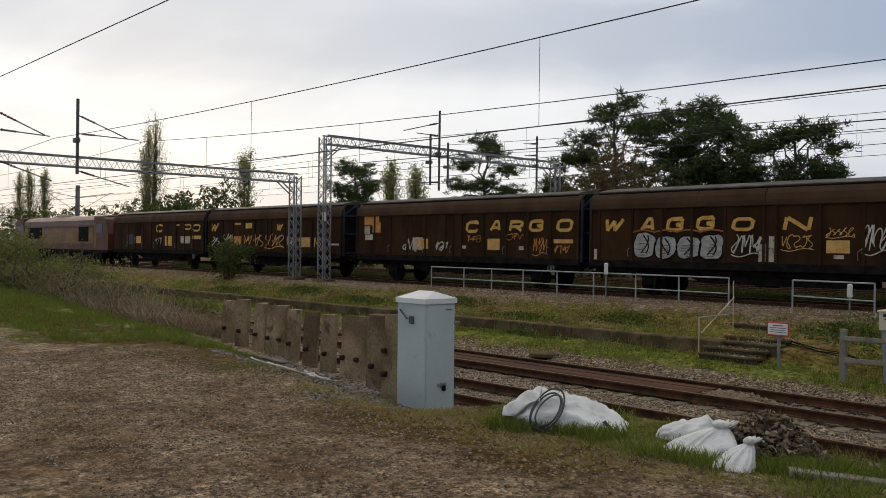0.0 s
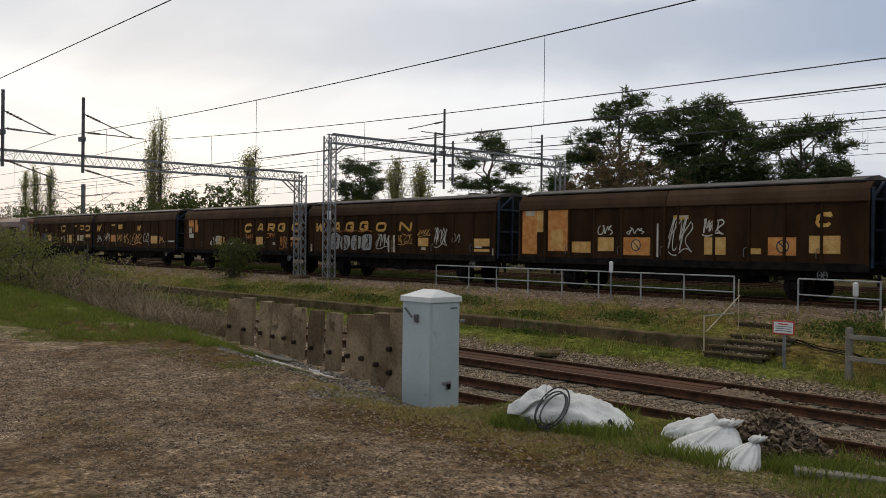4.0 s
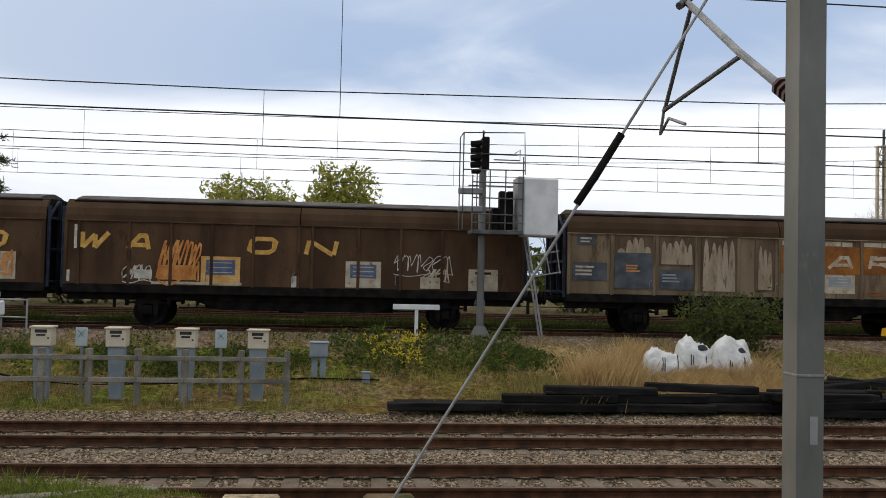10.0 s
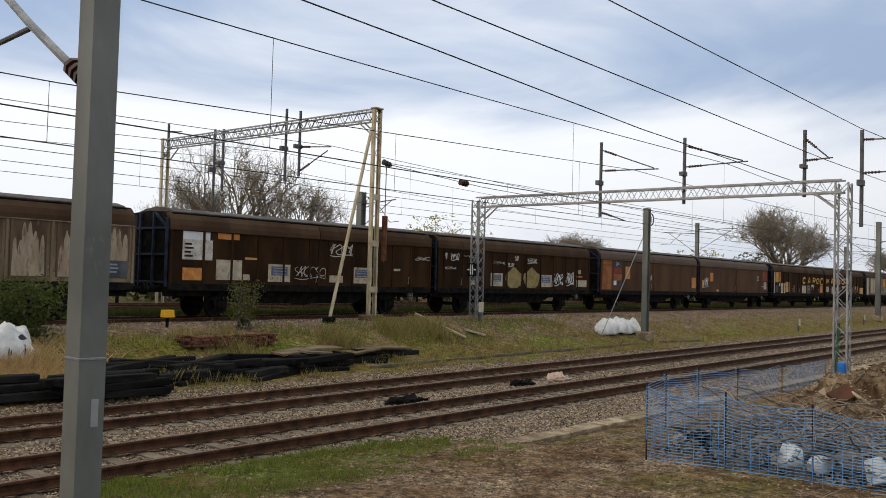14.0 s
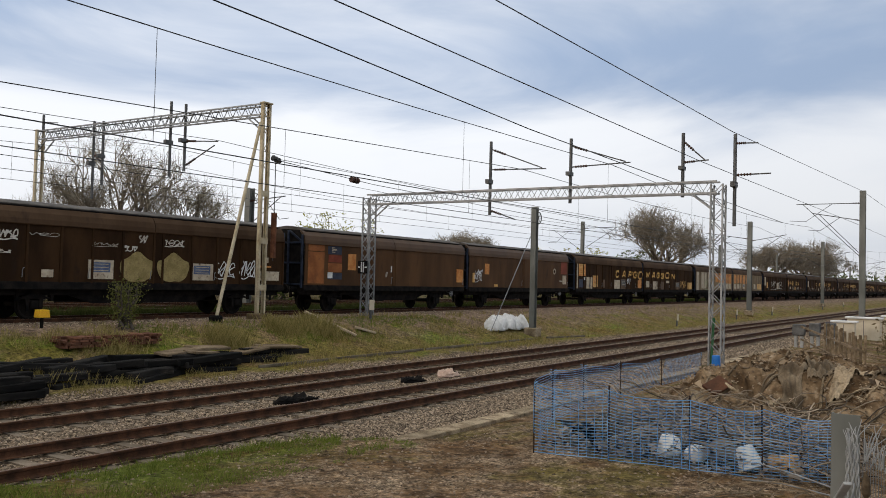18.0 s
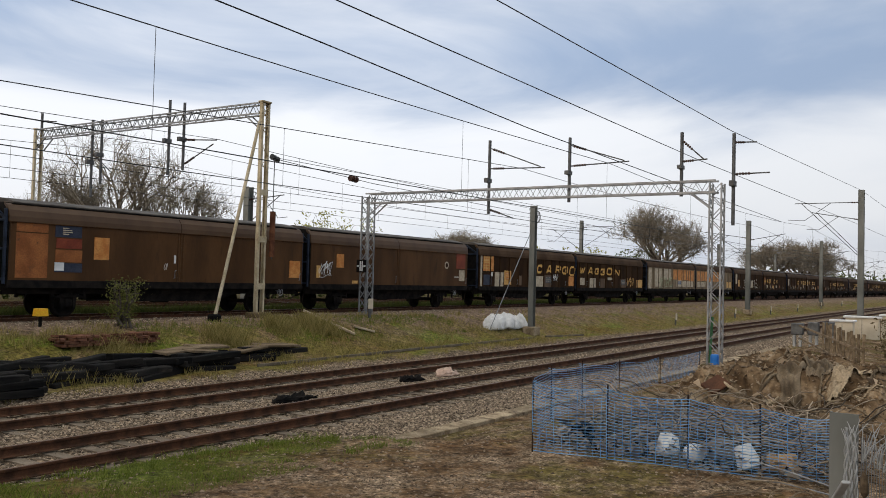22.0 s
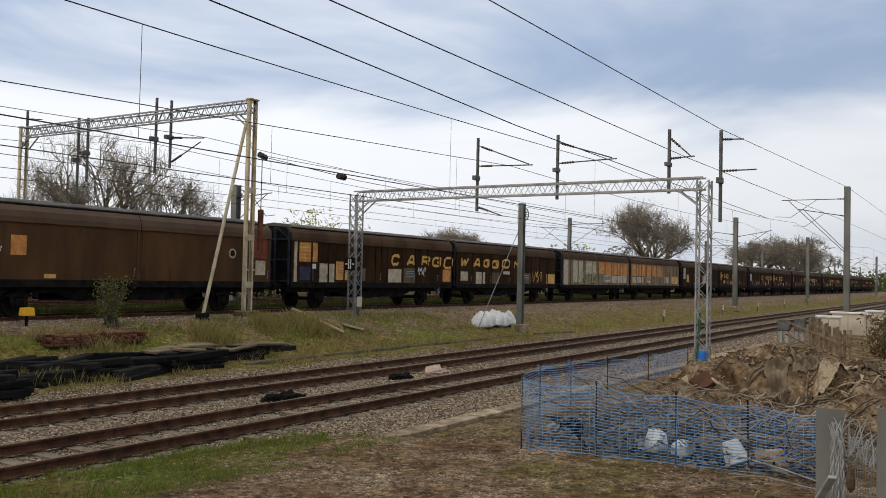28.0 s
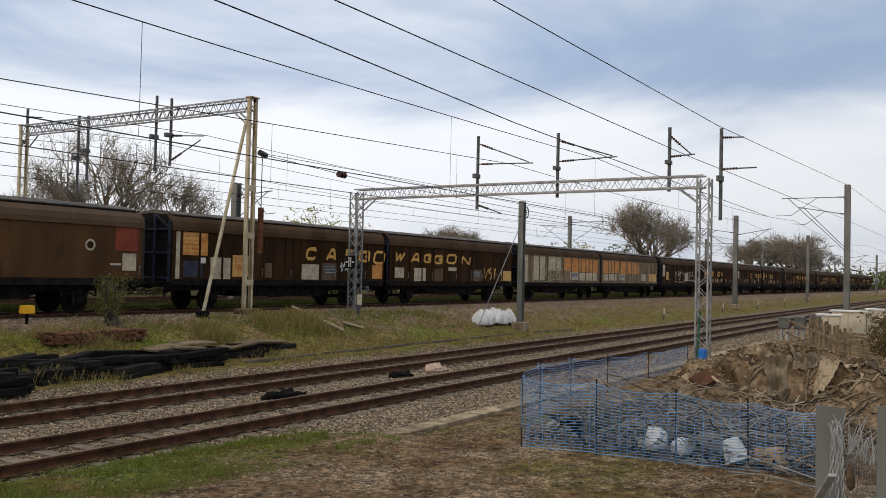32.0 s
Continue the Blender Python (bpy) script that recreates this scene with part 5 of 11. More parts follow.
def marks_6():
    made = []
    made += [
        ("word", "W", 0.77, 0, 0.86, 2.21, 2.71, YELLOW_MARK),
        ("word", "N", 7.39, 0, 0.86, 2.26, 2.71, YELLOW_MARK),
        ("word", "O", 5.72, 0, 0.80, 2.26, 2.70, STAINED),
        ("plate", 8.95, 9.25, 1.48, 1.66, NAVY),
        ("plate", 2.08, 3.04, 1.43, 1.96, ORANGE),
        ("badge", 2.57, 1.70, 0.19),
        ("plate", 3.21, 3.53, 1.42, 1.64, AMBER),
        ("plate", 4.49, 5.19, 1.5, 1.99, AMBER),
        ("plate", 7.31, 7.66, 1.44, 1.71, AMBER),
        ("plate", 8.72, 9.49, 1.46, 2.0, AMBER),
        ("plate", 10.38, 10.69, 1.46, 1.61, AMBER),
        ("plate", 10.89, 11.86, 1.38, 1.94, ORANGE),
        ("badge", 11.4, 1.66, 0.2),
        ("plate", 12.4, 12.81, 1.72, 1.79, WHITE_MARK),
    ]
    made += [
        ("plate", 12.19, 13.16, 1.46, 1.94, NAVY),
        ("plate", 12.2, 13.17, 1.31, 1.4, AMBER),
    ]
    return made


def marks_7():
    made = []
    made += [
        ("plate", 0.2, 1.25, 2.82, 3.2, CREAM),
        ("plate", 0.23, 1.28, 1.94, 2.82, WHITE_MARK),
        ("lines", 0.27, 0.67, 1.95, 2.78, BROWN, 5),
        ("plate", 0.83, 1.17, 2.19, 2.79, AMBER),
        ("plate", 0.68, 1.14, 2.02, 2.18, CREAM),
        ("plate", 0.94, 1.33, 1.81, 2.08, AMBER),
        ("plate", 0.27, 0.57, 1.61, 1.83, CREAM),
        ("plate", 0.99, 1.29, 1.44, 1.76, CREAM),
        ("plate", 0.0, 0.19, 1.3, 3.19, CREAM),
        ("plate", 1.51, 2.53, 1.39, 2.15, CREAM),
        ("plate", 1.52, 2.24, 1.52, 1.61, BROWN),
        ("plate", 1.83, 2.35, 2.84, 3.03, RUST),
        ("plate", 2.67, 3.69, 1.39, 2.42, CREAM),
    ]
    made += [
        ("plate", 2.74, 3.62, 2.16, 2.38, AMBER),
        ("plate", 2.67, 3.69, 1.72, 2.12, NAVY),
        ("lines", 2.99, 3.31, 1.76, 2.09, CREAM, 4),
        ("sign", 3.83, 4.79, 1.17, 2.08, CREAM, BLUE),
        ("plate", 1.42, 3.46, 1.25, 1.37, CREAM),
        ("plate", 4.93, 5.06, 1.44, 1.73, CREAM),
        ("scrawl", 5.11, 5.51, 1.74, 2.14, WHITE_MARK, 3, 0.03),
        ("plate", 5.91, 6.1, 1.51, 1.94, WHITE_MARK),
        ("scrawl", 5.79, 6.36, 1.33, 2.16, WHITE_MARK, 5, 0.05),
        ("plate", 6.46, 6.71, 1.28, 1.81, WHITE_MARK),
        ("scrawl", 6.74, 7.27, 2.68, 2.86, WHITE_MARK, 3, 0.05),
        ("plate", 6.78, 7.21, 1.36, 1.72, CREAM),
        ("scrawl", 6.78, 7.67, 1.44, 2.15, WHITE_MARK, 5, 0.05),
    ]
    made += [
        ("word", "C", 6.91, 0, 0.77, 2.19, 2.7, YELLOW_MARK),
        ("word", "A", 8.3, 0, 0.62, 2.18, 2.67, YELLOW_MARK),
        ("word", "R", 9.22, 0, 0.77, 2.21, 2.71, YELLOW_MARK),
        ("word", "G", 10.34, 0, 0.77, 2.2, 2.68, YELLOW_MARK),
        ("word", "O", 11.61, 0, 0.83, 2.22, 2.71, YELLOW_MARK),
        ("sign", 8.12, 9.02, 1.29, 2.08, AMBER, BLUE),
        ("scrawl", 9.34, 10.01, 1.72, 2.21, ORANGE, 4, 0.04),
        ("scrawl", 9.6, 10.13, 1.35, 1.99, WHITE_MARK, 2, 0.05),
        ("scrawl", 10.33, 10.89, 1.75, 2.09, ORANGE, 4, 0.04),
        ("plate", 10.31, 10.87, 1.37, 1.65, WHITE_MARK),
        ("plate", 11.32, 11.46, 1.84, 2.15, WHITE_MARK),
        ("plate", 11.62, 12.69, 1.31, 2.1, CREAM),
        ("scrawl", 11.67, 12.6, 1.42, 2.22, ORANGE, 7, 0.06),
    ]
    made += [
        ("plate", 10.21, 11.51, 1.28, 1.38, WHITE_MARK),
        ("plate", 12.03, 12.6, 1.66, 2.0, WHITE_MARK),
    ]
    return made


def marks_8():
    made = []
    made += [
        ("word", "W", 0.38, 0, 0.91, 2.22, 2.78, YELLOW_MARK),
        ("word", "A", 1.75, 0, 0.76, 2.2, 2.71, YELLOW_MARK),
        ("word", "O", 5.22, 0, 0.86, 2.19, 2.7, YELLOW_MARK),
        ("word", "N", 6.88, 0, 0.98, 2.16, 2.68, YELLOW_MARK),
        ("scrawl", 2.69, 3.84, 1.37, 2.56, ORANGE, 9, 0.07),
        ("plate", 2.67, 3.77, 1.38, 1.81, ORANGE),
        ("sign", 3.9, 5.03, 1.24, 2.09, AMBER, BLUE),
        ("sign", 8.11, 9.16, 1.26, 2.04, CREAM, BLUE),
        ("scrawl", 9.53, 11.3, 1.71, 2.32, WHITE_MARK, 6, 0.03),
        ("plate", 10.34, 11.02, 1.27, 1.61, CREAM),
        ("plate", 11.79, 12.68, 1.22, 1.88, CREAM),
        ("plate", 11.99, 12.47, 1.73, 1.8, BROWN),
        ("plate", 2.0, 2.51, 1.4, 1.66, WHITE_MARK),
    ]
    made += [
        ("scrawl", 1.68, 2.48, 1.33, 1.82, WHITE_MARK, 4, 0.04),
        ("plate", -0.02, 0.19, 1.28, 1.61, WHITE_MARK),
        ("plate", 6.53, 6.76, 1.19, 1.56, WHITE_MARK),
        ("plate", 0.29, 0.43, 2.24, 2.93, WHITE_MARK),
        ("plate", 2.49, 5.08, 1.25, 1.33, CREAM),
        ("scrawl", 10.42, 11.2, 1.48, 1.89, CREAM, 4, 0.05),
    ]
    return made


def marks_11():
    made = []
    made += [
        ("plate", 0.52, 1.61, 2.75, 3.18, WHITE),
        ("plate", 0.51, 1.73, 2.05, 2.75, WHITE_MARK),
        ("lines", 0.59, 0.95, 2.11, 2.66, BROWN, 4),
        ("plate", 0.54, 1.35, 1.34, 1.77, ORANGE),
        ("plate", 1.94, 2.86, 2.82, 3.06, ORANGE),
        ("plate", 1.9, 3.01, 1.37, 2.09, CREAM),
        ("lines", 3.14, 3.85, 2.09, 2.25, AMBER, 1),
        ("plate", 3.07, 3.37, 1.38, 1.59, CREAM),
        ("sign", 4.22, 5.27, 1.34, 2.0, CREAM, BLUE),
        ("scrawl", 5.46, 7.05, 1.52, 2.0, WHITE_MARK, 6, 0.03),
        ("plate", 7.21, 8.04, 1.36, 1.64, CREAM),
        ("scrawl", 7.25, 8.62, 2.47, 2.93, WHITE_MARK, 4, 0.05),
        ("sign", 8.57, 9.72, 1.34, 2.0, CREAM, BLUE),
    ]
    made += [
        ("plate", 10.95, 11.45, 1.91, 2.01, CREAM),
        ("scrawl", 12.38, 13.53, 2.41, 2.59, WHITE_MARK, 3, 0.03),
    ]
    return made


def marks_12():
    made = []
    made += [
        ("scrawl", 0.38, 0.65, 2.49, 2.89, WHITE_MARK, 2, 0.06),
        ("scrawl", 0.9, 1.51, 2.56, 2.85, WHITE_MARK, 4, 0.06),
        ("scrawl", 0.4, 1.29, 2.13, 2.21, WHITE_MARK, 4, 0.03),
        ("plate", 2.36, 2.78, 1.37, 1.62, CREAM),
        ("sign", 4.05, 5.04, 1.34, 1.99, CREAM, BLUE),
        ("patch", 6.02, 1.78, 0.72, 0.56, YELLOW_OCHRE, 2),
        ("patch", 7.62, 1.80, 0.74, 0.56, YELLOW_OCHRE, 2),
        ("scrawl", 6.03, 6.38, 2.64, 2.94, WHITE_MARK, 2, 0.06),
    ]
    made += [
        ("scrawl", 5.39, 5.97, 2.32, 2.53, WHITE_MARK, 3, 0.05),
        ("scrawl", 7.14, 8.09, 2.61, 2.83, WHITE_MARK, 4, 0.04),
        ("sign", 8.44, 9.55, 1.35, 1.99, CREAM, BLUE),
        ("scrawl", 9.67, 10.65, 1.5, 2.14, WHITE, 4, 0.05),
        ("scrawl", 10.96, 11.75, 1.52, 2.2, WHITE, 4, 0.05),
        ("lines", 12.1, 13.12, 1.89, 2.04, ORANGE, 1),
        ("plate", 12.12, 13.21, 1.39, 1.77, CREAM),
        ("plate", 12.3, 12.56, 2.13, 2.35, CREAM),
        ("scrawl", 1.85, 2.95, 2.69, 2.81, WHITE_MARK, 3, 0.015),
        ("scrawl", 4.13, 5.18, 2.48, 2.59, WHITE_MARK, 4, 0.015),
    ]
    return made


def marks_13():
    made = []
    made += [
        ("plate", 0.26, 1.34, 2.76, 3.15, ORANGE_RUST),
        ("plate", 0.26, 1.35, 1.3, 2.72, ORANGE_RUST),
        ("plate", 1.59, 2.56, 2.65, 3.13, NAVY),
        ("lines", 1.86, 2.23, 2.72, 2.98, CREAM, 4),
        ("plate", 1.64, 2.58, 2.28, 2.61, RED_PLATE),
        ("plate", 1.62, 2.6, 1.83, 2.24, ORANGE_RUST),
        ("plate", 1.6, 2.61, 1.5, 1.8, NAVY),
        ("plate", 1.6, 1.94, 1.55, 1.82, WHITE),
        ("plate", 3.05, 3.64, 1.95, 2.71, ORANGE),
        ("plate", 6.45, 6.53, 1.92, 2.22, WHITE),
        ("plate", 12.67, 13.34, 1.48, 2.21, ORANGE),
        ("scrawl", 6.0, 6.15, 1.62, 1.95, WHITE_MARK, 2, 0.03),
    ]
    return made


def marks_14():
    made = []
    made += [
        ("plate", 3.0, 3.42, 1.27, 1.41, AMBER),
        ("disc", 11.28, 2.36, 0.2, CREAM),
        ("disc", 11.28, 2.36, 0.13, BROWN),
        ("plate", 12.6, 13.18, 1.5, 2.11, CREAM),
        ("plate", 12.67, 12.87, 2.25, 2.46, CREAM),
        ("plate", 12.28, 13.25, 2.2, 3.04, RED_PLATE),
        ("plate", 12.1, 12.54, 1.68, 1.75, WHITE_MARK),
        ("plate", 1.82, 2.35, 2.0, 2.63, ORANGE),
        ("scrawl", 0.58, 1.44, 1.61, 2.28, WHITE, 5, 0.03),
        ("plate", 0.44, 0.7, 1.5, 2.06, AMBER),
    ]
    return made


def marks_15():
    made = []
    made += [
        ("plate", 0.2, 0.39, 1.2, 3.22, CREAM),
        ("plate", 0.53, 1.77, 2.14, 3.23, ORANGE),
        ("lines", 0.59, 1.65, 2.23, 3.05, AMBER, 5),
        ("plate", 0.58, 1.52, 1.31, 1.92, NAVY),
        ("plate", 1.34, 1.68, 1.84, 2.06, WHITE),
        ("plate", 1.93, 3.0, 1.19, 2.09, CREAM),
        ("sign", 3.12, 4.0, 1.34, 2.21, AMBER, ORANGE),
        ("plate", 4.93, 5.4, 1.31, 1.93, STAINED),
        ("plate", 7.27, 8.49, 1.25, 1.94, CREAM),
        ("sign", 8.69, 9.87, 1.21, 2.02, STAINED, WORN_BLUE),
        ("scrawl", 10.03, 10.79, 1.62, 2.1, WHITE, 3, 0.05),
        ("plate", 12.55, 13.64, 1.32, 2.0, ORANGE),
        ("word", "C", 7.54, 0, 0.75, 2.14, 2.7, YELLOW_MARK),
    ]
    made += [
        ("word", "A", 8.95, 0, 0.79, 2.13, 2.71, YELLOW_MARK),
        ("word", "R", 10.35, 0, 0.84, 2.16, 2.71, YELLOW_MARK),
        ("word", "G", 11.4, 0, 0.97, 2.14, 2.69, YELLOW_MARK),
        ("word", "O", 12.58, 0, 1.02, 2.05, 2.73, YELLOW_MARK),
    ]
    return made


def marks_16():
    made = []
    made += [
        ("word", "W", 0.47, 0, 0.91, 2.22, 2.76, YELLOW_MARK),
        ("word", "A", 1.94, 0, 0.86, 2.2, 2.74, YELLOW_MARK),
        ("word", "G", 3.16, 0, 0.77, 2.23, 2.72, YELLOW_MARK),
        ("word", "G", 4.19, 0, 0.93, 2.19, 2.69, YELLOW_MARK),
        ("word", "O", 5.5, 0, 1.1, 2.22, 2.8, YELLOW_MARK),
        ("word", "N", 7.14, 0, 1.03, 2.19, 2.72, YELLOW_MARK),
        ("plate", 0.5, 1.33, 1.4, 1.93, CREAM),
        ("plate", 2.29, 3.41, 1.23, 1.93, CREAM),
        ("plate", 4.1, 5.17, 1.17, 1.93, STAINED),
        ("plate", 5.76, 6.64, 1.83, 2.03, CREAM),
        ("sign", 8.35, 9.59, 1.26, 1.94, STAINED, WORN_BLUE),
        ("scrawl", 9.86, 11.45, 1.34, 2.11, AMBER, 3, 0.08),
        ("plate", 12.06, 13.61, 1.28, 1.93, AMBER),
    ]
    return made


def marks_17():
    made = []
    made += [
        ("plate", 0.21, 0.97, 1.22, 3.04, CREAM),
        ("plate", 1.84, 3.64, 1.39, 3.1, CREAM),
        ("scrawl", 2.48, 6.65, 1.4, 2.28, GREEN_MARK, 6, 0.1),
        ("plate", 4.1, 6.22, 2.05, 3.06, CREAM),
        ("plate", 6.82, 8.05, 2.09, 3.13, ORANGE),
        ("plate", 8.26, 9.76, 2.02, 3.13, ORANGE),
        ("plate", 9.98, 11.32, 2.05, 3.13, ORANGE),
        ("plate", 11.55, 13.17, 1.98, 3.14, ORANGE),
        ("sign", 7.88, 9.36, 1.43, 2.02, CREAM, BLUE),
        ("plate", 9.58, 12.98, 1.4, 1.97, CREAM),
    ]
    return made


def marks_18():
    made = []
    made += [
        ("plate", 0.41, 1.92, 2.02, 3.22, ORANGE),
        ("plate", 2.17, 3.74, 2.05, 3.22, ORANGE),
        ("plate", 4.01, 5.65, 2.02, 3.22, ORANGE),
        ("plate", 5.93, 7.06, 2.04, 3.22, ORANGE),
        ("plate", 7.35, 8.52, 2.01, 3.2, ORANGE),
        ("sign", 3.92, 5.14, 1.45, 1.97, CREAM, BLUE),
        ("plate", 0.46, 3.26, 1.43, 1.94, CREAM),
        ("plate", 9.16, 10.38, 1.43, 2.03, CREAM),
        ("plate", 11.31, 13.24, 1.39, 2.06, AMBER),
    ]
    return made


def marks_19():
    made = []
    made += [
        ("plate", 0.41, 1.11, 1.9, 2.99, CREAM),
        ("plate", 1.49, 2.21, 1.58, 2.35, AMBER),
        ("scrawl", 3.86, 10.85, 1.5, 2.54, WHITE_MARK, 6, 0.09),
        ("plate", 7.15, 8.76, 1.5, 2.32, CREAM),
    ]
    return made


TRAIN = []  # (thing, offset of its left end from the coupling behind the locomotive)


def couple(k):
    return PAIR * ((k - 1) // 2) + (0.64 if k % 2 else 14.64)


def plain_marks(k):
    """Worn plates of the wagons far down the train."""
    rnd = random.Random(k)
    made = [("plate", 0.35, 1.15, 1.9, 2.8, rnd.choice((CREAM, STAINED, ORANGE_RUST)))]
    for i in range(6):
        x = 1.6 + 1.9 * i + rnd.uniform(-0.4, 0.4)
        z = rnd.uniform(1.35, 1.6)
        made.append(("plate", x, x + rnd.uniform(0.4, 0.95), z, z + rnd.uniform(0.25, 0.55), rnd.choice((CREAM, AMBER, STAINED, STAINED, ORANGE_RUST))))
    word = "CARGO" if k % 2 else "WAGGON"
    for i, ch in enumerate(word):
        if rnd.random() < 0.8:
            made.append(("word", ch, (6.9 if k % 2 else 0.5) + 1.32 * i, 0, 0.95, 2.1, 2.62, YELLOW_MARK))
    made.append(("scrawl", 3.0, 5.6, 1.4, 2.1, STAINED, 6, 0.05))
    return made


def lettered_panels(word, first, sign_panels, bands):
    """Orange panels with pale letters under a chalky strip, yellow posts, blue-grey signs below."""
    rnd = random.Random(len(word) + first)
    made = []
    wide = (BODY - 0.12) / 10
    for i in range(len(word)):
        x0, x1 = 0.06 + wide * (first + i) + 0.055, 0.06 + wide * (first + i + 1) - 0.055
        made.append(("plate", x0, x1, 1.98 + 0.02 * rnd.random(), 2.84, ORANGE_WORN))
        made.append(("plate", x0 + 0.02, x0 + 0.6, 2.86, 3.0, PALE_STRIP))
        made.append(("plate", x0 + 0.64, x1 - rnd.uniform(0.02, 0.3), 2.85, 2.99, PALE_STRIP))
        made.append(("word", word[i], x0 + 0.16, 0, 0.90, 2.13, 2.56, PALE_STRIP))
        if rnd.random() < 0.6:
            made.append(("lines", x0 + 0.15, x0 + 0.9, 1.30, 1.48, ORANGE_RUST, 2))
    for p, mat in sign_panels:
        x0 = 0.06 + wide * p + 0.12
        made.append(("sign", x0, x0 + 1.0, 1.38, 1.96, CREAM, mat))
    for x in bands:
        made.append(("band", 0.06 + wide * x, 1.95, 2.92, YELLOW_POST))
    return made


def smeared(x0, x1, z0, seed):
    """A brown worn panel over which pale paint has run down in peaks."""
    rnd = random.Random(seed)
    wide = x1 - x0
    made = [("plate", x0, x1, z0, 3.03, STAINED)]
    made.append(("runs", x0 + 0.06, x1 - 0.05, z0 + 0.02, rnd.uniform(2.8, 3.0), PALE_STAIN, rnd.choice((4, 5, 6))))
    made.append(("runs", x0 + wide * rnd.uniform(0.1, 0.3), x1 - wide * rnd.uniform(0.1, 0.3), lerp(z0, 2.95, 0.25), 3.0, PALE_STAIN, 3))
    return made


def marks_9():
    made = lettered_panels("CARGO", 5, ((6, BLUE_GREY),), (10, 9))
    made += [("plate", 0.32, 0.88, 2.70, 3.02, WORN_BLUE), ("lines", 0.42, 0.78, 2.76, 2.96, CREAM, 2), ("plate", 0.19, 1.26, 1.63, 2.18, WORN_BLUE), ("lines", 0.28, 0.9, 1.75, 2.1, CREAM, 3)]
    made += smeared(1.50, 2.70, 2.3, 91) + [("plate", 1.50, 2.70, 1.40, 2.50, WORN_BLUE), ("lines", 1.85, 2.4, 1.9, 2.15, ORANGE, 3)]
    made += smeared(2.90, 4.0, 2.15, 92) + [("plate", 2.92, 3.98, 1.40, 2.0, WORN_BLUE), ("lines", 3.0, 3.7, 1.6, 1.9, BLUE_GREY, 3)]
    made += smeared(4.22, 5.36, 1.35, 93)
    return made + [("plate", 5.95, 6.6, 1.4, 3.0, STAINED), ("runs", 6.05, 6.5, 1.45, 2.95, PALE_STAIN, 3)]


def marks_10():
    made = lettered_panels("WAGGON", 0, (), (5, 1, 3)) + smeared(8.18, 9.30, 2.05, 94) + smeared(9.52, 10.6, 1.35, 95) + smeared(10.9, 12.0, 1.35, 96) + smeared(12.2, 13.3, 1.9, 97)
    for x in (4.2, 8.2, 12.24):
        made += [("plate", x, x + 1.02, 1.38, 1.92, WORN_BLUE), ("lines", x + 0.1, x + 0.8, 1.5, 1.85, BLUE_GREY, 3)]
    return made


LOOKS = {
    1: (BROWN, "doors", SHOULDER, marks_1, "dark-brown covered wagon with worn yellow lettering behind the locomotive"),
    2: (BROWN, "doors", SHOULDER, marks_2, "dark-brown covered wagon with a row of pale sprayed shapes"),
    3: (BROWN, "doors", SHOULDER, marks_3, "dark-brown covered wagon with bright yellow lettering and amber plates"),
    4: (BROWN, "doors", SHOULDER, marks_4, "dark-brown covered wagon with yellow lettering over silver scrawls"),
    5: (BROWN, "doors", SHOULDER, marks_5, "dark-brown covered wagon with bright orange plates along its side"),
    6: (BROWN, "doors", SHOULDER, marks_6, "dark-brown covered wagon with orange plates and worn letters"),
    7: (BROWN_LIFTED, "doors", SHOULDER, marks_7, "brown covered wagon with cream plates, blue signs and scrawls"),
    8: (BROWN_LIFTED, "doors", SHOULDER, marks_8, "brown covered wagon with blue signs and an orange scrawl"),
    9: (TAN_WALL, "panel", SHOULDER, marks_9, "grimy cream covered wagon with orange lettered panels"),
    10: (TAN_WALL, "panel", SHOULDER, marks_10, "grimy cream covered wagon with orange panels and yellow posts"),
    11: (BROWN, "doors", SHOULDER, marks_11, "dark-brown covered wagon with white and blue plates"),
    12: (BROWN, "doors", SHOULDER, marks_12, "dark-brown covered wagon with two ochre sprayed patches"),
    13: (RED_BROWN, "smooth", RED_SHOULDER, marks_13, "red-brown smooth-sided covered wagon with orange plates"),
    14: (RED_BROWN, "smooth", RED_SHOULDER, marks_14, "red-brown smooth-sided covered wagon with a round mark"),
    15: (BROWN, "doors", SHOULDER, marks_15, "dark-brown covered wagon with orange and cream plates"),
    16: (BROWN, "doors", SHOULDER, marks_16, "dark-brown covered wagon with dull yellow lettering"),
    17: (TAN_WALL, "panel", SHOULDER, marks_17, "grimy cream covered wagon with orange panels and a green scrawl"),
    18: (TAN_WALL, "panel", SHOULDER, marks_18, "grimy cream covered wagon with orange panels"),
    19: (BROWN, "doors", SHOULDER, marks_19, "dark-brown covered wagon with white scrawls"),
}
for k in range(1, 31):
    if k in LOOKS:
        wall, style, shoulder, make, words = LOOKS[k]
        TRAIN.append((build_wagon(k, 0, wall, make(), style, shoulder, words), couple(k)))
    else:
        TRAIN.append((build_wagon(k, 0, BROWN, plain_marks(k), "doors"), couple(k)))


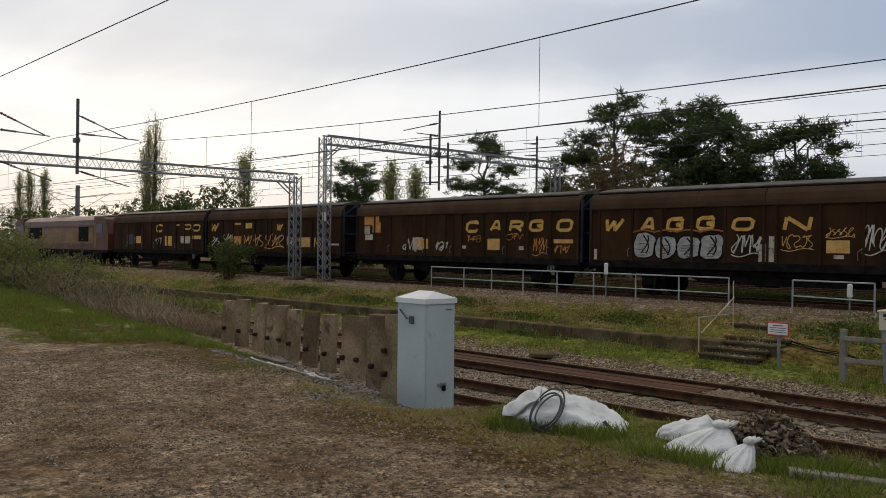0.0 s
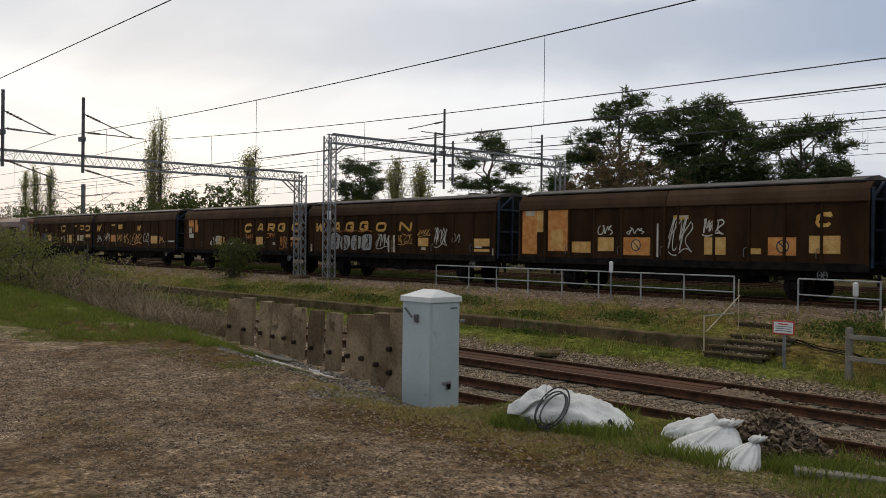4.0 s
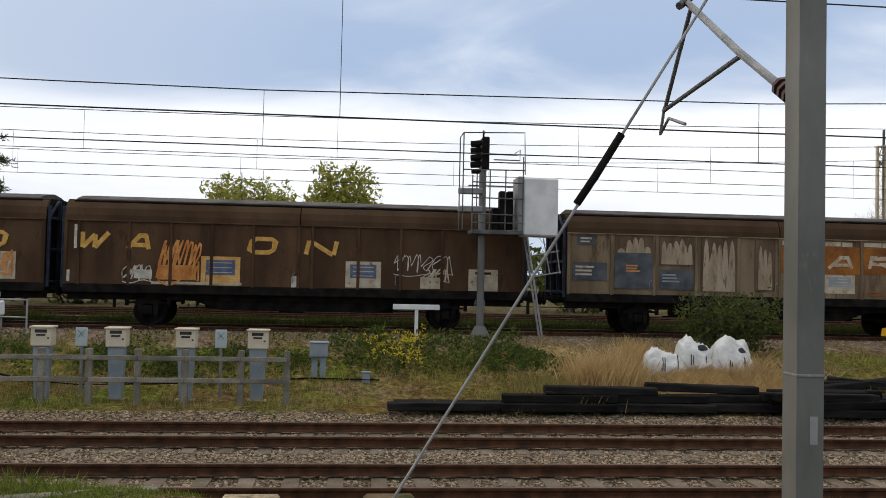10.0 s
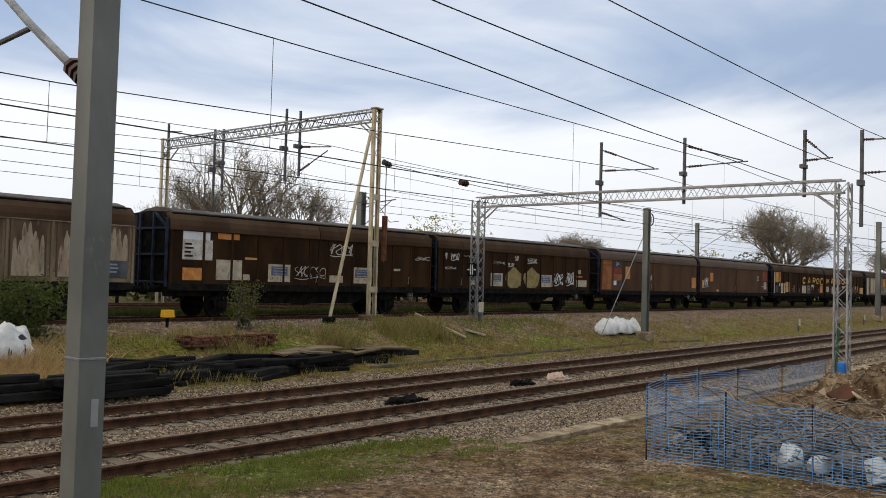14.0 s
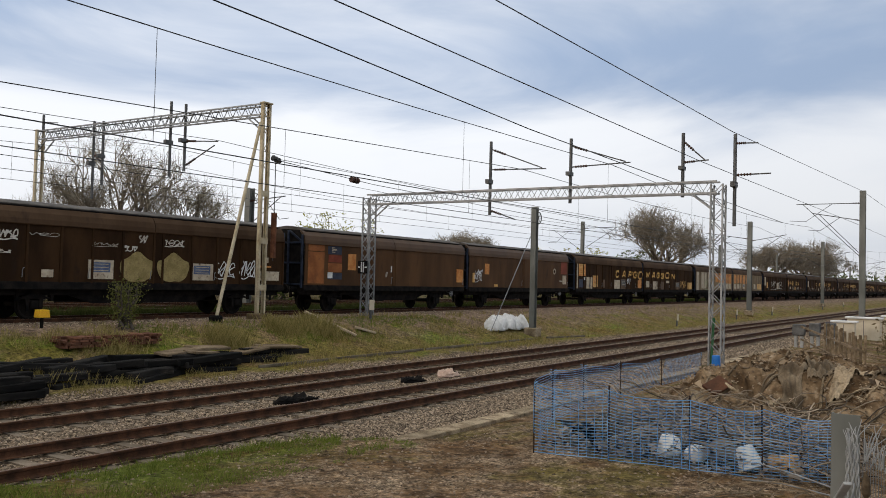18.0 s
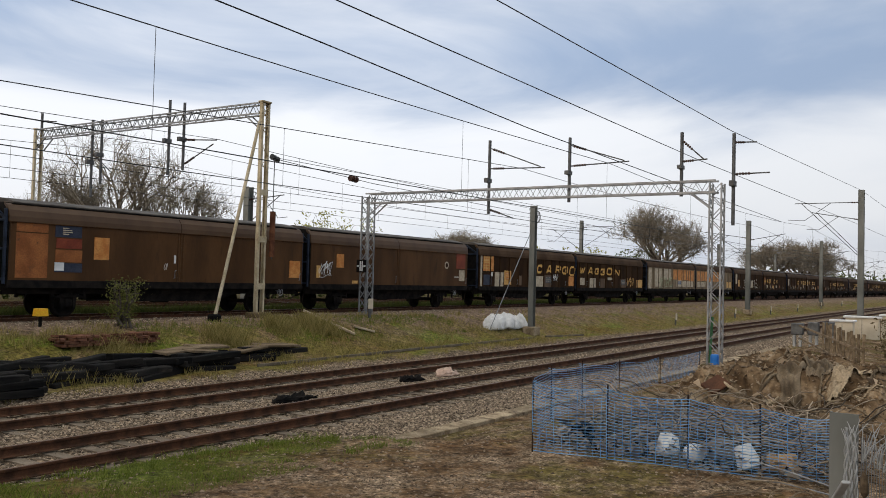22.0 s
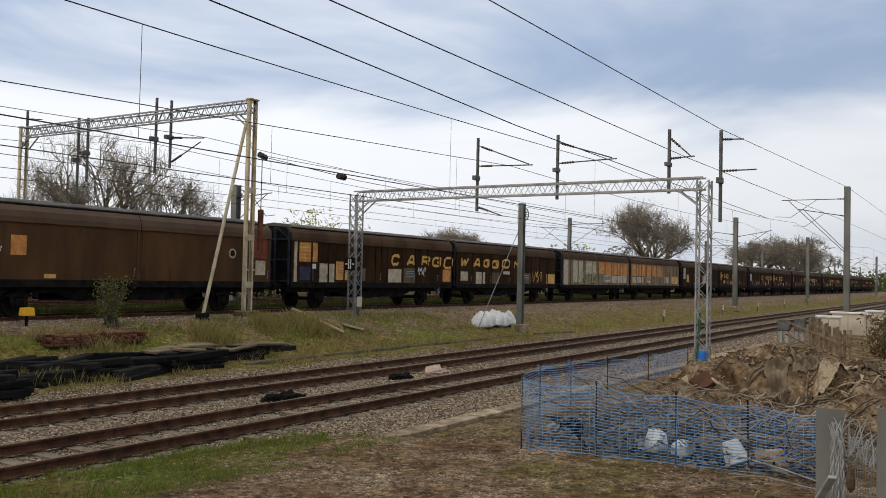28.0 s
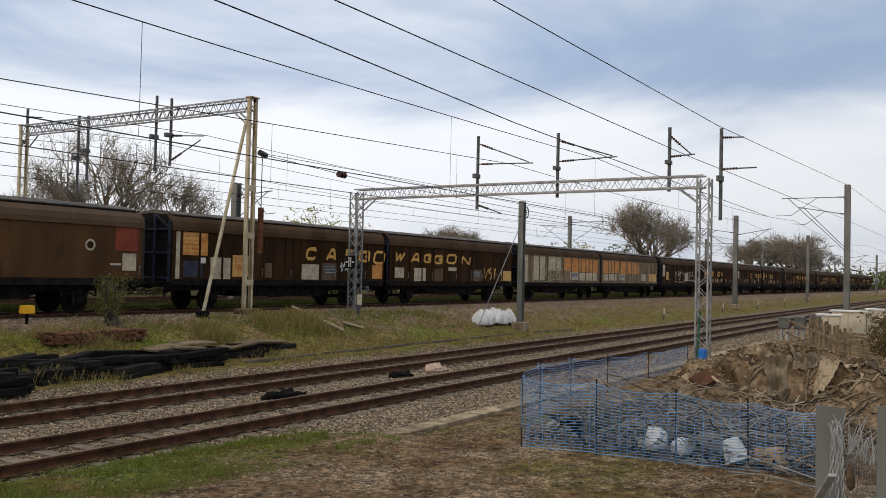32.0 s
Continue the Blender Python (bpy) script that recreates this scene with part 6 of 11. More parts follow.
def build_locomotive():
    """A diesel locomotive: body with raised engine hood, cab, grilles, fuel tank and two bogies."""
    loco = thing("diesel_locomotive", "maroon and gold diesel locomotive with a light tan roof", "locomotive")
    x0, x1 = -21.6, -0.47
    side = [(-1.32, 1.05), (-1.32, 2.95), (-1.20, 3.35), (-0.8, 3.62), (0, 3.72), (0.8, 3.62), (1.20, 3.35), (1.32, 2.95), (1.32, 1.05)]
    part("body", Geo().prism(side, "x", x0 + 2.6, x1 - 2.6), MAROON, loco)
    part("roof", Geo().prism([(-1.24, 3.34), (-0.82, 3.66), (0, 3.77), (0.82, 3.66), (1.24, 3.34), (0, 3.5)], "x", x0 + 2.6, x1 - 2.6), LOCO_ROOF, loco, "tan roof with its lit tone in the colour")
    part("side_band", Geo().box(x0 + 2.7, -1.335, 1.55, x1 - 2.7, -1.315, 2.75), GOLD, loco, "gold side band")
    for s, a in ((1, x1 - 2.6), (-1, x0 + 2.6)):
        e = a + s * 2.55
        prof = [(a, 1.05), (e, 1.05), (e, 2.25), (e - s * 0.45, 3.35), (e - s * 0.9, 3.58), (a, 3.62)]
        part("cab", Geo().prism(prof, "y", -1.30, 1.30), MAROON, loco)
        q = sorted((a + s * 0.5, a + s * 1.55))
        part("cab_window", Geo().box(q[0], -1.32, 2.35, q[1], -1.29, 3.05, 0.01), GLASS_DARK, loco, "dark cab side window")
        g = Geo().prism([(e - s * 0.40 + 0.012 * s, 2.45), (e - s * 0.10 + 0.012 * s, 2.45), (e - s * 0.44 + 0.012 * s, 3.25), (e - s * 0.50, 3.25)], "y", -1.05, 1.05)
        part("windscreen", g, GLASS_DARK, loco)
        q = sorted((a + s * 0.12, a + s * 0.42))
        part("cab_door", Geo().box(q[0] - 0.15, -1.325, 1.2, q[1] + 0.1, -1.295, 3.1, 0.01), GOLD, loco)
        for y in (-0.88, 0.88):
            part("buffer", Geo().lathe([(0.10, e), (0.10, e + s * 0.12), (0.22, e + s * 0.30), (0.22, e + s * 0.34)], 12, "x", (0, y, 1.05)), BLACK, loco)
    part("grille", Geo().box(x1 - 5.6, -1.345, 1.7, x1 - 3.6, -1.32, 2.85, 0.01), BLACK, loco, "dark ventilation grille")
    part("grille", Geo().box(x0 + 4.0, -1.345, 1.9, x0 + 7.4, -1.32, 2.85, 0.01), BLACK, loco, "dark ventilation grille")
    part("frame_sill", Geo().box(x0, -1.34, 0.86, x1, 1.34, 1.08, 0.02), BLACK, loco)
    part("fuel_tank", Geo().box(-14.2, -1.2, 0.28, -8.0, 1.2, 0.88, 0.15), BLACK, loco)
    part("exhaust_box", Geo().box(-13, -0.5, 3.7, -11.5, 0.5, 3.92, 0.05), LOCO_ROOF, loco)
    for cx in (-17.6, -4.6):
        part("bogie_frame", Geo().box(cx - 2.6, -1.12, 0.42, cx + 2.6, -0.96, 0.80, 0.05).box(cx - 2.6, 0.96, 0.42, cx + 2.6, 1.12, 0.80, 0.05).box(cx - 0.3, -1, 0.45, cx + 0.3, 1, 0.8), BLACK, loco)
        for dx in (-1.85, 0, 1.85):
            ws = part("wheelset", shared(("wheelset",), wheel_set_mesh), BLACK, loco, m=pose(cx + dx, 0, 0.455))
            WHEELS.append((ws, cx + dx))
    TRAIN.append((loco, 0.0))


build_locomotive()


def lattice_post(at, top, wide=0.42, name="lattice_post", mat=None):
    """A square lattice post of four angles with zigzag lacing."""
    g = Geo()
    h = wide / 2
    for sx in (-h, h):
        for sy in (-h, h):
            g.bar((sx, sy, 0), (sx, sy, top), 0.055, 0.055)
    n = max(4, round(top / (wide * 1.05)))
    for i in range(n):
        z0, z1 = top * i / n, top * (i + 1) / n
        for s in (-h, h):
            a, b = (-h, h) if i % 2 else (h, -h)
            g.bar((a, s, z0), (b, s, z1), 0.028, 0.012)
            g.bar((b, s, z0), (a, s, z1), 0.028, 0.012)
            g.bar((s, a, z0), (s, b, z1), 0.012, 0.028)
    return g


def lattice_beam(length, deep=0.42, wide=0.42):
    """A lattice beam along y from 0 to length, its top at z = 0."""
    g = Geo()
    h = wide / 2
    for sx in (-h, h):
        for z in (0, -deep):
            g.bar((sx, 0, z), (sx, length, z), 0.06, 0.06)
    n = max(4, round(length / (deep * 1.25)))
    for i in range(n):
        y0, ym, y1 = length * i / n, length * (i + 0.5) / n, length * (i + 1) / n
        for s in (-h, h):
            g.bar((s, y0, -deep), (s, ym, 0), 0.03, 0.014)
            g.bar((s, ym, 0), (s, y1, -deep), 0.03, 0.014)
        g.bar((-h, y0, 0), (h, y1, 0), 0.014, 0.03)
    return g


def build_portal(x, y0, y1, z0, z1, top, label, group="portals over the tracks"):
    """A lattice portal across the tracks: two posts, beam and knee braces."""
    p = thing("portal", label, "portal", group, at=(x, 0, 0))
    part("post", lattice_post(None, top - z0 - 0.1), GALV, p, m=pose(0, y0, z0))
    part("post", lattice_post(None, top - z1 - 0.1), GALV, p, m=pose(0, y1, z1))
    part("beam", lattice_beam(y1 - y0), GALV, p, m=pose(0, y0, top))
    for y, s in ((y0, 1), (y1, -1)):
        g = Geo()
        for sx in (-0.2, 0.2):
            g.bar((sx, y + s * 0.2, top - 1.0), (sx, y + s * 0.95, top - 0.42), 0.05, 0.05)
        part("knee_brace", g, GALV, p)
        zf = z0 if s > 0 else z1
        part("footing", Geo().box(-0.4, y - 0.4, zf - 0.4, 0.4, y + 0.4, zf + 0.05, 0.03), KERB, p, "dark concrete footing")
    return p


def insulator(g, a, b, r=0.055, n=6):
    """A ribbed insulator between two points."""
    a, b = Vector(a), Vector(b)
    for i in range(n):
        p, q = a.lerp(b, i / n), a.lerp(b, (i + 0.45) / n)
        g.tube([p, q], r, 8)
        g.tube([q, a.lerp(b, (i + 1) / n)], r * 0.5, 6)


def add_dropper_tube(portal, y, z0, z1, arms=(), r=0.065):
    """A vertical tube clamped on the beam, with insulated arms that carry the wires."""
    tube = part("drop_tube", Geo().tube([(0, y, z0), (0, y, z1)], r, 8), DARK_GALV, portal, "dark vertical tube", m=pose(0.28, 0, 0))
    for ye, za, zb in arms:
        d = 1 if ye > y else -1
        g = Geo().tube([(0, y, za), (0, ye, zb)], 0.026, 6)
        part("arm", g, DARK_GALV, tube)
        g = Geo()
        k = min(0.75, abs(ye - y) * 0.5)
        u = k / abs(ye - y)
        insulator(g, (0, lerp(y, ye, 0.08), lerp(za, zb, 0.08)), (0, lerp(y, ye, u), lerp(za, zb, u)), 0.05, 5)
        part("insulator", g, INSULATOR, tube, "dark red-brown ribbed insulator")
    part("clamp", Geo().box(-0.30, y - 0.09, z0 + (z1 - z0) * 0.42, 0.09, y + 0.09, z0 + (z1 - z0) * 0.48, 0.01), DARK_GALV, tube)


def build_portals():
    left_near = build_portal(-36.9, 9.0, 24.6, 0.3, 1.30, 6.48, "grey steel lattice portal over the near tracks")
    add_dropper_tube(left_near, 13.7, 5.75, 8.87, [(15.8, 8.2, 7.42), (16.3, 7.43, 7.39), (15.9, 5.9, 5.35)])
    add_dropper_tube(left_near, 10.6, 5.8, 8.8, [(12.4, 8.0, 7.24), (12.6, 7.3, 7.21), (12.7, 6.1, 5.4)])
    left_far = build_portal(-34.6, 24.75, 42.2, 1.25, 1.2, 8.25, "grey steel lattice portal over the far tracks")
    add_dropper_tube(left_far, 32.05, 5.95, 10.26, [(29.5, 9.6, 8.94), (30.4, 8.9, 8.9), (30.6, 6.4, 6.3)])
    add_dropper_tube(left_far, 31.4, 6.2, 8.95)
    add_dropper_tube(left_far, 32.7, 6.2, 8.6)
    add_dropper_tube(left_far, 40.1, 6.4, 9.65, [(38.9, 9.2, 9.1), (39.0, 8.5, 8.4)])
    plate = Geo().box(-0.28, -0.10, 0, -0.24, 0.10, 0.42, 0.005)
    p = part("number_plate", plate, WHITE, left_far, "small white identification plate", m=pose(0.46, 24.6, 4.1))
    g = Geo()
    for z in (0.06, 0.18, 0.30):
        g.box(-0.285, -0.06, z, -0.279, 0.06, z + 0.06)
    part("plate_bars", g, BLACK_TEXT, p)
    right = build_portal(31.6, 8.75, 24.6, 0.05, 1.05, 6.70, "grey steel lattice portal beside a rubble heap")
    add_dropper_tube(right, 18.4, 5.7, 8.82, [(16.0, 8.5, 7.6), (15.8, 7.62, 7.55), (17.2, 5.9, 5.5)])
    add_dropper_tube(right, 14.7, 6.1, 8.7, [(12.4, 8.4, 7.66), (12.2, 7.55, 7.62)])
    add_dropper_tube(right, 10.15, 6.2, 8.6, [(9.3, 8.3, 7.52), (9.2, 7.5, 7.55)])
    add_dropper_tube(right, 8.25, 5.1, 8.43, [(7.45, 8.1, 8.07), (7.0, 6.95, 6.96)])
    cross = part("marker_board", Geo().box(-0.06, 24.4, 3.1, -0.03, 24.95, 3.68, 0.005), BLACK, right, "black square board with white bars", m=pose(-0.25, 0, 0))
    g = Geo()
    for y in (24.62, 24.73):
        g.box(-0.068, y - 0.03, 3.16, -0.058, y + 0.03, 3.62)
    g.box(-0.068, 24.43, 3.36, -0.058, 24.55, 3.42).box(-0.068, 24.80, 3.36, -0.058, 24.92, 3.42)
    part("board_bars", g, WHITE, cross)
    part("pipe", Geo().tube([(-0.1, 8.9, 0.1), (0.0, 8.85, 1.8)], 0.05, 8), GREEN_PAINT, right, "green painted pipe")


build_portals()


def build_channel_portal():
    """The yellowed portal of two channels with battens, over the far tracks, with its raking strut."""
    p = thing("portal", "yellowed steel channel portal with lattice beam and raking strut", "portal", "portals over the tracks", at=(24.9, 0, 0))
    for y, z0 in ((24.7, 1.35), (40.0, 1.2)):
        for dx in (-0.21, 0.21):
            s = 1 if dx > 0 else -1
            g = Geo().box(dx - 0.012, y - 0.075, z0, dx + 0.012, y + 0.075, 9.70, 0.004)
            g.box(min(dx, dx - s * 0.08), y - 0.088, z0, max(dx, dx - s * 0.08), y - 0.070, 9.70).box(min(dx, dx - s * 0.08), y + 0.070, z0, max(dx, dx - s * 0.08), y + 0.088, 9.70)
            part("channel", g, OLD_STEEL, p)
        for i in range(6):
            z = z0 + 0.95 + i * 1.85
            if z < 7:
                part("batten", Geo().box(-0.22, y - 0.105, z, 0.22, y - 0.09, z + 0.24, 0.006), OLD_STEEL, p)
        g = Geo()
        for i in range(8):
            z = 6.9 + i * 0.34
            s = 1 if i % 2 else -1
            g.bar((-0.16 * s, y - 0.1, z), (0.16 * s, y - 0.1, z + 0.34), 0.03, 0.012)
        part("lacing", g, OLD_STEEL, p)
        part("cap", Geo().box(-0.25, y - 0.14, 9.70, 0.25, y + 0.14, 9.76, 0.01), OLD_STEEL, p)
        part("shoe", Geo().box(-0.45, y - 0.3, z0 - 0.25, 0.45, y + 0.3, z0 + 0.06, 0.04), KERB, p, "dark footing")
        g = Geo()
        s = 1 if y < 30 else -1
        for sx in (-0.2, 0.2):
            g.bar((sx, y + s * 0.15, 8.7), (sx, y + s * 0.9, 9.25), 0.05, 0.05)
        part("knee_brace", g, GALV, p)
    part("beam", lattice_beam(15.0), GALV, p, m=pose(0, 24.8, 9.68))
    part("strut", Geo().tube([(-2.9, 24.0, 1.25), (-0.35, 24.62, 8.9)], 0.064, 10), OLD_STEEL, p, "long raking tube")
    part("strut_foot", Geo().box(-3.1, 23.8, 0.95, -2.7, 24.2, 1.42, 0.06), BLACK, p)
    add_dropper_tube(p, 36.1, 6.3, 9.95, [(34.6, 8.4, 7.4)])
    add_dropper_tube(p, 35.4, 6.9, 9.9)
    add_dropper_tube(p, 30.7, 7.1, 10.4)
    add_dropper_tube(p, 29.75, 7.3, 10.2, [(27.7, 8.6, 8.45), (27.9, 7.5, 8.3)])
    add_dropper_tube(p, 40.2, 7.6, 10.6, [(39.0, 10.2, 10.1)])
    g = Geo()
    insulator(g, (0.35, 24.6, 7.6), (0.8, 24.6, 7.5), 0.12, 3)
    part("pulley", g, DARK_GALV, p, "tensioning pulley")
    # dark tube added in place of the shaded look of the right channel
    part("counterweight", Geo().tube([(0.42, 24.5, 3.6), (0.42, 24.5, 5.4)], 0.12, 8), RUST, p, "added dark tube standing for the shaded right channel")
    part("weight_rod", Geo().tube([(0.42, 24.5, 3.5), (0.42, 24.5, 7.5)], 0.02, 6), DARK_GALV, p)


build_channel_portal()


def build_near_mast():
    m = thing("overhead_mast", "grey steel column with cantilever arm and raking stay", "mast", at=(4.0, 7.6, 0))
    g = Geo().prism([(-0.127, -0.13), (0.127, -0.13), (0.127, 0.13), (0.108, 0.13), (0.108, -0.115), (-0.108, -0.115), (-0.108, 0.13), (-0.127, 0.13)], "z", 0.5, 9.2)
    part("column", g, DARK_GALV2, m)
    part("band", Geo().box(-0.134, -0.137, 2.10, 0.134, 0.137, 2.125, 0.004), GALV, m)
    part("painted_patch", Geo().box(0.0, -0.1345, 1.50, 0.07, -0.1295, 1.75), GALV2, m, "worn pale paint patch")
    part("footing", Geo().box(-0.4, -0.4, 0.1, 0.4, 0.4, 0.68, 0.04), CONCRETE, m)
    arm = part("cantilever", Geo().tube([(0, 0.5, 4.86), (0, 1.4, 5.41), (0, 2.95, 6.44)], 0.045, 8), GALV, m, "pale steel tube arm")
    g = Geo()
    insulator(g, (0, 0.13, 4.64), (0, 0.52, 4.88), 0.10, 4)
    part("insulator", g, INSULATOR, arm)
    part("strut", Geo().tube([(0, 1.4, 5.38), (0, 3.8, 5.24)], 0.028, 8), DARK_GALV, arm)
    part("strut", Geo().tube([(0, 2.85, 6.36), (0, 3.75, 5.26)], 0.028, 8), DARK_GALV, arm)
    part("steady_arm", Geo().tube([(0, 3.78, 5.28), (0, 3.92, 4.94), (0, 3.6, 5.10), (0, 3.0, 4.92)], 0.022, 6), GALV, arm)
    part("wire_clamp", Geo().tube([(-0.12, 2.95, 6.40), (0.12, 3.1, 6.60)], 0.05, 8), DARK_GALV, arm)
    stay = part("stay", Geo().tube([(-3.72, 0, 0.95), (-0.05, 0, 6.97)], 0.0135, 8), GALV2, m, "pale steel stay")
    part("stay_insulator", Geo().tube([(-2.12, 0, 3.60), (-1.95, 0, 3.86), (-1.72, 0, 4.24)], 0.036, 8), BLACK, stay, "long black insulator")
    part("stay_anchor", Geo().box(-3.95, -0.2, 0.55, -3.5, 0.2, 1.0, 0.03), KERB, stay)


build_near_mast()


def build_mast(x, y, z0, z1, wheel=False, arms=(), label="grey steel overhead line mast", w=0.13):
    """An H-section mast; arms are (dy, z at mast, z at tip, z of stay)."""
    m = thing("overhead_mast", label, "mast", "masts along the line", at=(x, y, 0))
    h = [(-w, -w), (-w + 0.02, -w), (-w + 0.02, -0.01), (w - 0.02, -0.01), (w - 0.02, -w), (w, -w)]
    part("column", Geo().prism(h + [(x, -y) for x, y in reversed(h)], "z", z0 - 0.3, z1), DARK_GALV2, m)
    part("footing", Geo().box(-0.35, -0.35, z0 - 0.4, 0.35, 0.35, z0 + 0.08, 0.04), CONCRETE, m)
    if wheel:
        g = Geo()
        ring = [(0.45 + 0.3 * math.cos(a), 0, z1 - 0.55 + 0.3 * math.sin(a)) for a in [2 * math.pi * i / 16 for i in range(17)]]
        g.tube(ring, 0.03, 6)
        for a in (0, 60, 120):
            c, s = 0.3 * math.cos(radians(a)), 0.3 * math.sin(radians(a))
            g.tube([(0.45 - c, 0, z1 - 0.55 - s), (0.45 + c, 0, z1 - 0.55 + s)], 0.015, 5)
        g.tube([(0.1, 0, z1 - 0.55), (0.45, 0, z1 - 0.55)], 0.03, 6)
        part("tension_wheel", g, DARK_GALV, m)
    for dy, za, zb, zs in arms:
        part("arm", Geo().tube([(0, 0, za), (0, dy, zb)], 0.03, 6), DARK_GALV, m)
        part("arm_stay", Geo().tube([(0, 0, zs), (0, dy * 0.9, zb)], 0.025, 6), DARK_GALV, m)
        part("register_arm", Geo().tube([(0, dy * 0.45, lerp(za, zb, 0.45)), (0, dy * 0.85, zb - 1.3), (0, dy * 1.1, zb - 1.25)], 0.02, 6), DARK_GALV, m)
        g = Geo()
        insulator(g, (0, 0.02 * dy, za), (0, 0.16 * dy, lerp(za, zb, 0.16)), 0.06, 4)
        part("insulator", g, INSULATOR, m)
    return m


build_mast(40.8, 20.8, 0.45, 6.85, True, (), "grey steel anchor mast beside white gravel bags", 0.145)
build_mast(87.0, 21.0, 0.6, 9.3, False, [(4.2, 7.6, 8.2, 5.9), (-3.4, 7.4, 8.0, 5.8)], w=0.2)
build_mast(70.0, 8.9, 0.9, 10.2, False, [(4.6, 9.3, 9.3, 5.2), (3.4, 8.0, 8.6, 5.4)], w=0.2)
build_mast(36.2, 37.0, 1.1, 7.95, True, [(-2.8, 7.2, 7.4, 5.8)], w=0.2)
build_mast(83.5, 37.0, 1.1, 9.3, False, [(-4.2, 8.6, 8.7, 6.4), (3.6, 8.2, 8.4, 6.2)], w=0.16)
for mx in (128, 168, 214, 262, 320):
    build_mast(mx, 21.2, 0.9, 9.4, False, [(4.2, 7.6, 8.2, 5.9), (-3.4, 7.4, 8.0, 5.8)], w=0.2)
    build_mast(mx + 9, 37.6, 1.1, 9.4, False, [(-4.2, 8.6, 8.7, 6.4)], w=0.16)
for mx in (-88, -118, -150):
    build_mast(mx, 33.0, 1.1, 8.6, False, [(-3.6, 7.4, 8.0, 5.9), (3.6, 7.4, 8.0, 5.9)], w=0.16)


def wire_part(c, name, pts, r):
    part(name, Geo().tube(pts, r, 5), WIRE, c)


def build_catenary(y, contact, knots, step=7.5, start=-171.0, r=0.012, label="dark overhead contact wire hung from a sagging carrying wire"):
    """contact: (x, z) pairs of the lower wire; knots: (x, z at the support, sag to the next one) of the upper wire."""
    c = thing("overhead_line", label, "overhead line", "overhead wires")

    def low(x):
        for (xa, za), (xb, zb) in zip(contact, contact[1:]):
            if xa <= x <= xb:
                return lerp(za, zb, (x - xa) / (xb - xa))
        return contact[-1][1]
    pts = []
    for (xa, za, sag), (xb, zb, _) in zip(knots, knots[1:]):
        n = max(6, round((xb - xa) / 4))
        pts += [(lerp(xa, xb, i / n), y, lerp(za, zb, i / n) - sag * 4 * (i / n) * (1 - i / n)) for i in range(n)]
    pts.append((knots[-1][0], y, knots[-1][1]))
    wire_part(c, "carrying_wire", pts, r)
    wire_part(c, "contact_wire", [(x, y, z) for x, z in contact], r)
    x = start
    while x < knots[-1][0]:
        for p, q in zip(pts, pts[1:]):
            if p[0] <= x < q[0]:
                zt = lerp(p[2], q[2], (x - p[0]) / (q[0] - p[0]))
                if zt - low(x) > 0.15:
                    part("dropper", Geo().tube([(x, y, low(x)), (x, y, zt)], 0.006, 4), WIRE, c)
        x += step


E = EYE
build_catenary(12.9, [(-180, E + 2.45), (-37, E + 2.40), (4, E + 2.33), (31.6, E + 2.40), (75, E + 2.5), (400, E + 2.6)],
               [(-180, E + 4.6, 0.5), (-82, E + 4.9, 0.75), (-37, E + 4.27, 0.31), (4, E + 4.42, 0.08), (31.6, E + 4.62, 0.4), (72, E + 4.8, 0.6), (120, E + 4.8, 0.6), (400, E + 5, 0)], 10.6, -180.6)
build_catenary(16.7, [(-180, E + 2.9), (-37, E + 2.75), (-6, E + 2.42), (14, E + 2.42), (31.6, E + 2.5), (400, E + 2.7)],
               [(-180, E + 4.8, 0.5), (-82, E + 5.0, 0.7), (-37, E + 4.48, 0.235), (-2, E + 3.49, 0.0), (8, E + 3.62, 0.0), (31.6, E + 4.6, 0.25), (72, E + 4.8, 0.6), (120, E + 4.8, 0.6), (400, E + 5, 0)], 9.78, -178.0)
build_catenary(27.36, [(-180, E + 3.6), (-34, E + 3.7), (25, E + 3.68), (400, E + 3.7)],
               [(-180, E + 5.0, 0.4), (-90, E + 5.3, 0.5), (-34, E + 5.2, 0.45), (25, E + 5.5, 0.5), (87, E + 5.4, 0.5), (150, E + 5.4, 0.5), (400, E + 5.5, 0)], 7.7, -178)
build_catenary(30.8, [(-180, E + 3.6), (400, E + 3.75)], [(-180, E + 5.0, 0.4), (-34, E + 5.3, 0.7), (25, E + 5.5, 0.6), (87, E + 5.4, 0.5), (400, E + 5.5, 0)], 8.2, -176)
build_catenary(35.4, [(-180, E + 3.7), (400, E + 3.9)], [(-180, E + 5.0, 0.4), (-34, E + 5.3, 0.8), (25, E + 5.6, 0.7), (84, E + 5.4, 0.5), (400, E + 5.5, 0)], 8.6, -177)


